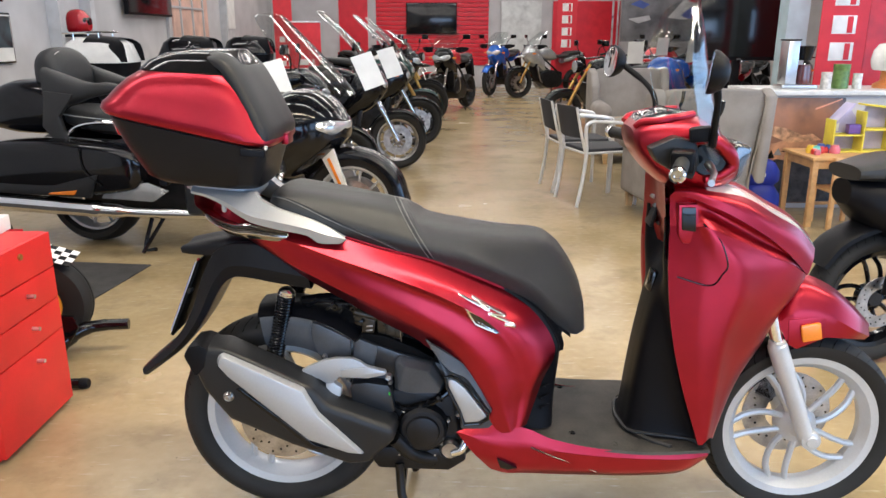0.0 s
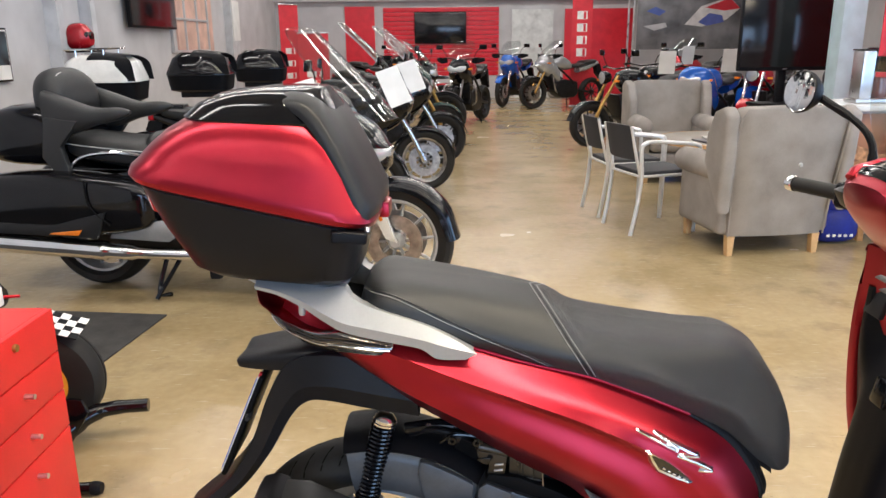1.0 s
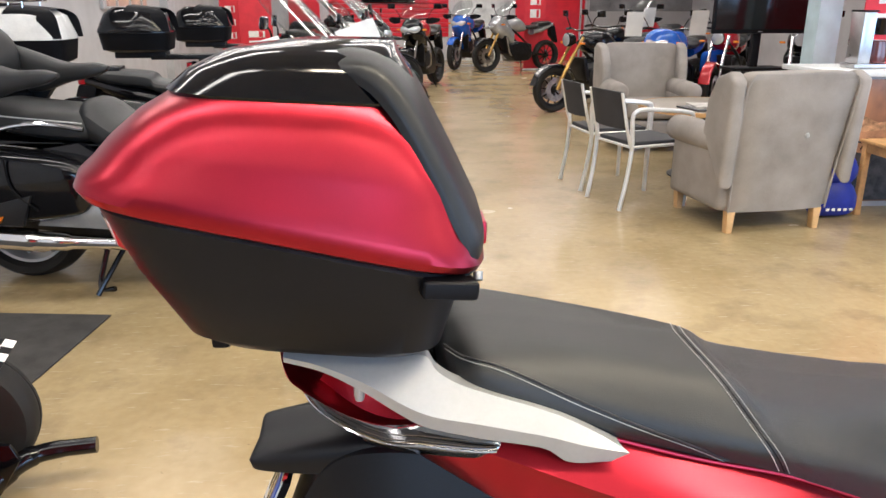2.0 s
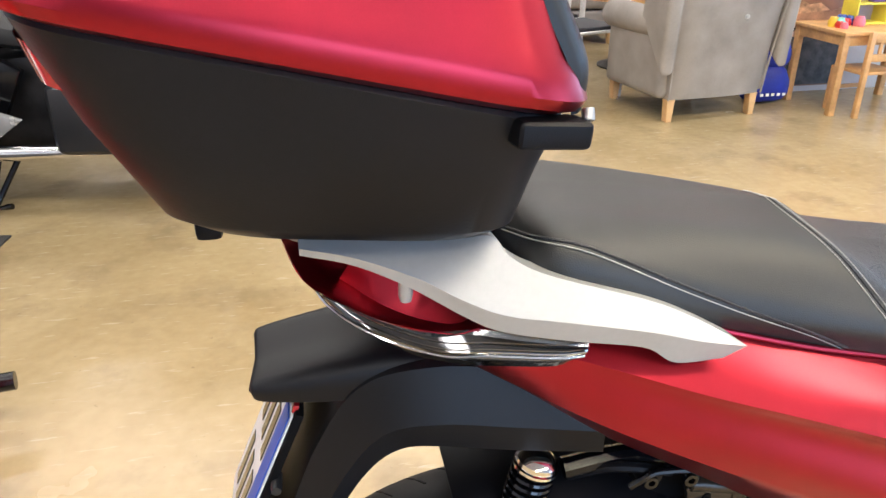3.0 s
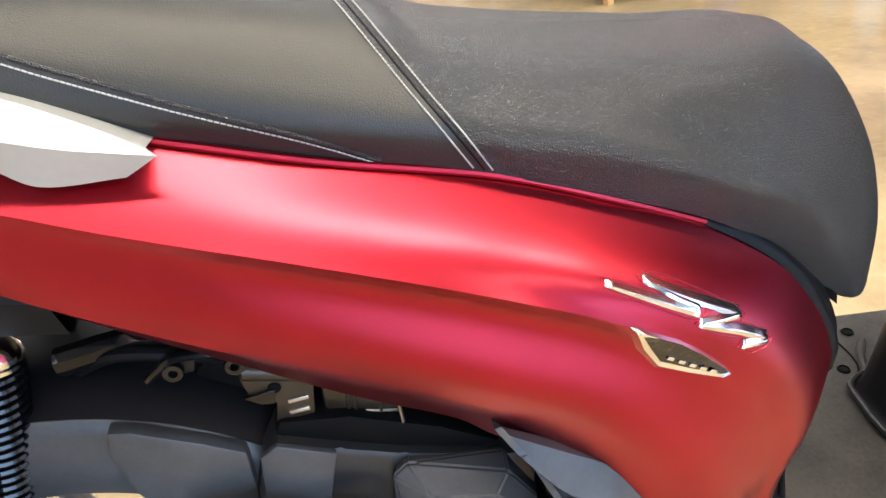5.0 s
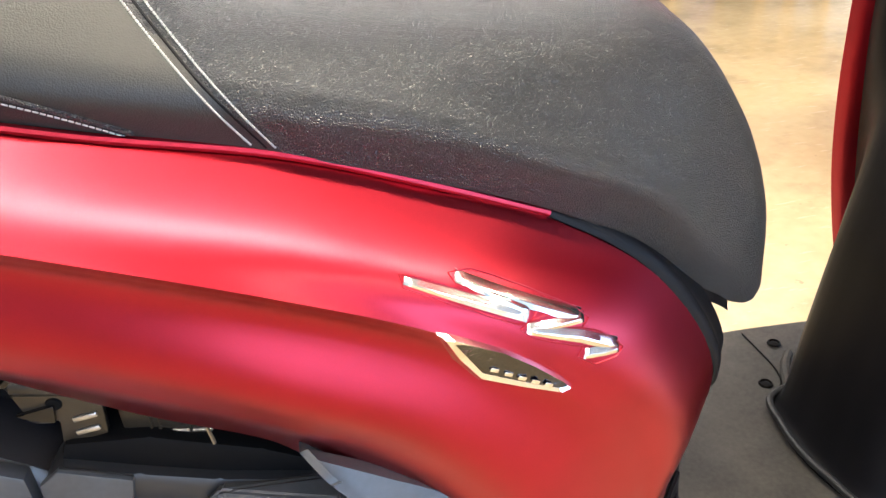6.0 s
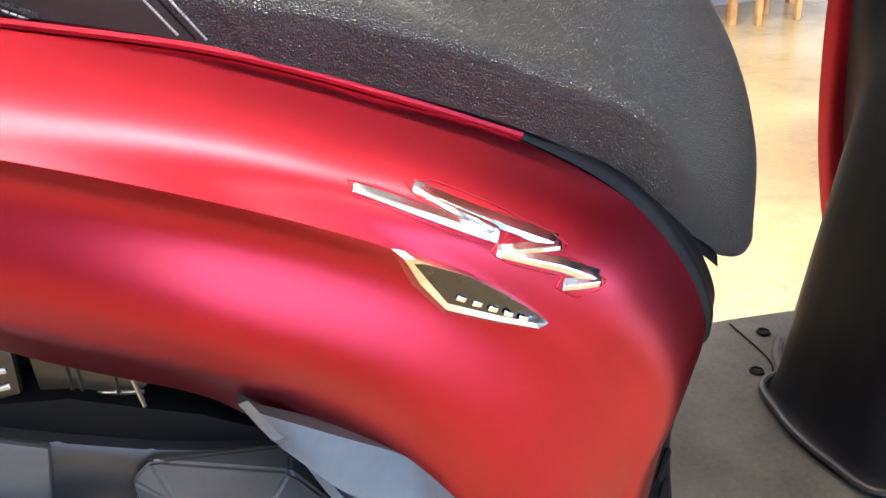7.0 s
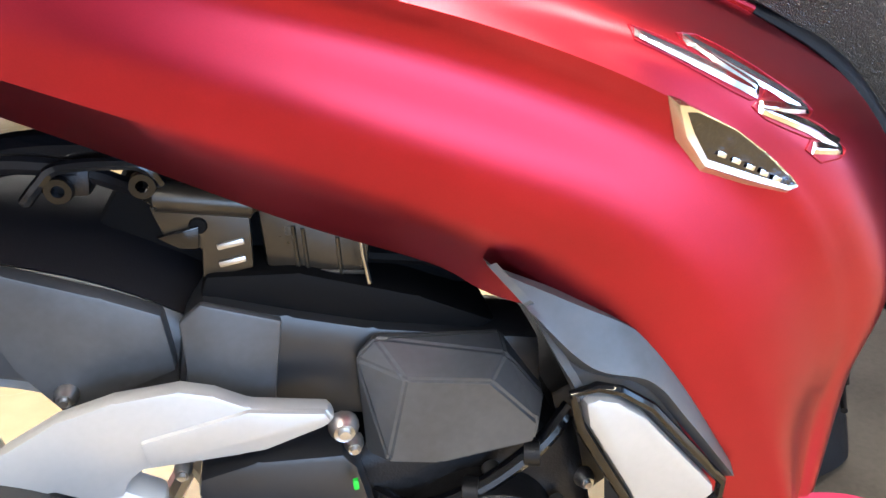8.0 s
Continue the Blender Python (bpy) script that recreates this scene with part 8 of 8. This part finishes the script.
part("frame", block(1.32, 0.05, 0.78, pose(0, 0, 1.77), 0.006), PLASTIC, w_tv)
part("screen", block(1.28, 0.004, 0.74, pose(0, -0.0265, 1.77), 0.001), TVB, w_tv, "dark screen")
l_tv = thing("television", pose(-4.42, 11.75, 0), "black television hanging on grey wall", "television")
part("frame", block(0.06, 1.75, 0.98, pose(0.02, 0, 2.12), 0.008), PLASTIC, l_tv)
part("screen", block(0.004, 1.70, 0.92, pose(0.052, 0, 2.12), 0.001), TVB, l_tv, "dark glossy screen")
part("bracket", block(0.06, 0.4, 0.3, pose(-0.04, 0, 2.1), 0.004), PLASTIC, l_tv)


def picture(y, z, w, h, tone, x=-4.48):
    f = thing("picture", pose(x, y, z), "framed picture hanging on grey wall", "picture", "framed pictures")
    part("frame", block(0.03, w, h, pose(0, 0, 0), 0.004), BLACKGL, f)
    part("mount", block(0.004, w * 0.9, h * 0.92, pose(0.0165, 0, 0), 0), PAPER, f)
    part("print", block(0.004, w * 0.84, h * 0.62, pose(0.0195, 0, h * 0.12), 0), mat("print_dark", tone, 0.3, var=0.5, scale=6), f)


picture(7.85, 1.32, 0.40, 0.50, (0.03, 0.05, 0.06))
picture(7.75, 1.95, 0.44, 0.55, (0.16, 0.10, 0.08))
for y, w in ((6.9, 0.10), (8.95, 0.14), (9.75, 0.12), (16.0, 0.5)):
    slab("pillar_%d" % int(y), 0.14, w, 3.8, -4.43, y, 1.9, mat("light_grey_column", (0.52, 0.53, 0.55), 0.45, var=0.06), "light grey wall column", "pillar")
win = slab("window_1", 0.04, 1.9, 1.0, -4.49, 13.9, 1.80, mat("lit_window_blind", (0.62, 0.42, 0.34), 0.6, var=0.1, scale=3), "window with pale orange blind", "window")
for y in (12.68, 13.3, 13.92, 14.52):
    finish(block(0.05, 0.05, 1.04, pose(-4.47, y, 1.80), 0.004), "window_bar", WHEELW, win)
for z in (1.30, 1.80, 2.30):
    finish(block(0.045, 1.9, 0.04, pose(-4.47, 13.6, z), 0.004), "window_bar", WHEELW, win)
sg = tagged(finish(block(0.02, 0.5, 0.75, Matrix(), 0.004), "notice", PAPER), "pale notice board on grey column", "notice")
sg.matrix_world = pose(-4.35, 16.05, 1.85)
hl = thing("helmet", pose(-4.30, 9.2, 1.36), "red and black helmet on a wall shelf", "helmet")
part("shelf", block(0.30, 0.5, 0.03, pose(0, 0, -0.016), 0.004), PLASTIC, hl)
part("shell", body([(-0.13, 0.06, 0.04, 0.18), (-0.08, 0.11, 0.0, 0.27), (0.05, 0.12, 0.0, 0.28), (0.13, 0.07, 0.04, 0.20)], 20, 2.4), RED_GLOSS, hl)
part("visor", body([(0.06, 0.10, 0.10, 0.20), (0.11, 0.09, 0.10, 0.20), (0.145, 0.04, 0.11, 0.18)]), BLACKGL, hl)
# big picture of a motorcycle at the rear
po = thing("poster", pose(5.45, 18.6, 0), "large grey poster with red white and blue motorcycle", "poster")
part("sheet", block(2.4, 0.02, 1.6, pose(0, 0, 2.0), 0.004), mat("poster_grey", (0.16, 0.16, 0.17), 0.4, var=0.35, scale=1.6), po)
part("shape", prism([(-0.1, 1.75), (0.25, 2.15), (0.9, 2.35), (1.15, 2.1), (0.85, 1.85), (0.3, 1.7)], -0.016, -0.012, 0), mat("print_white", (0.7, 0.68, 0.68), 0.4), po)
part("shape", prism([(0.35, 2.12), (0.9, 2.33), (1.15, 2.1), (0.8, 2.05)], -0.02, -0.017, 0), BANNER, po)
part("shape", prism([(0.2, 1.80), (0.45, 2.0), (0.75, 1.95), (0.8, 1.80), (0.4, 1.72)], -0.02, -0.017, 0), mat("print_blue", (0.10, 0.13, 0.42), 0.4), po)
part("shape", prism([(-1.0, 2.05), (-0.8, 2.15), (-0.55, 2.05), (-0.7, 1.95)], -0.016, -0.012, 0), mat("print_blue2", (0.08, 0.12, 0.4), 0.4), po)
part("shape", prism([(-1.05, 1.72), (-0.55, 1.8), (-0.5, 1.7), (-0.8, 1.62)], -0.016, -0.012, 0), mat("print_pale", (0.5, 0.5, 0.52), 0.4), po)
for x in (4.0, 4.12):
    finish(tubed([(x, 18.4, 0), (x, 18.4, 3.7)], 0.025, 8), "truss_post", ALU, po).matrix_parent_inverse = po.matrix_world.inverted()
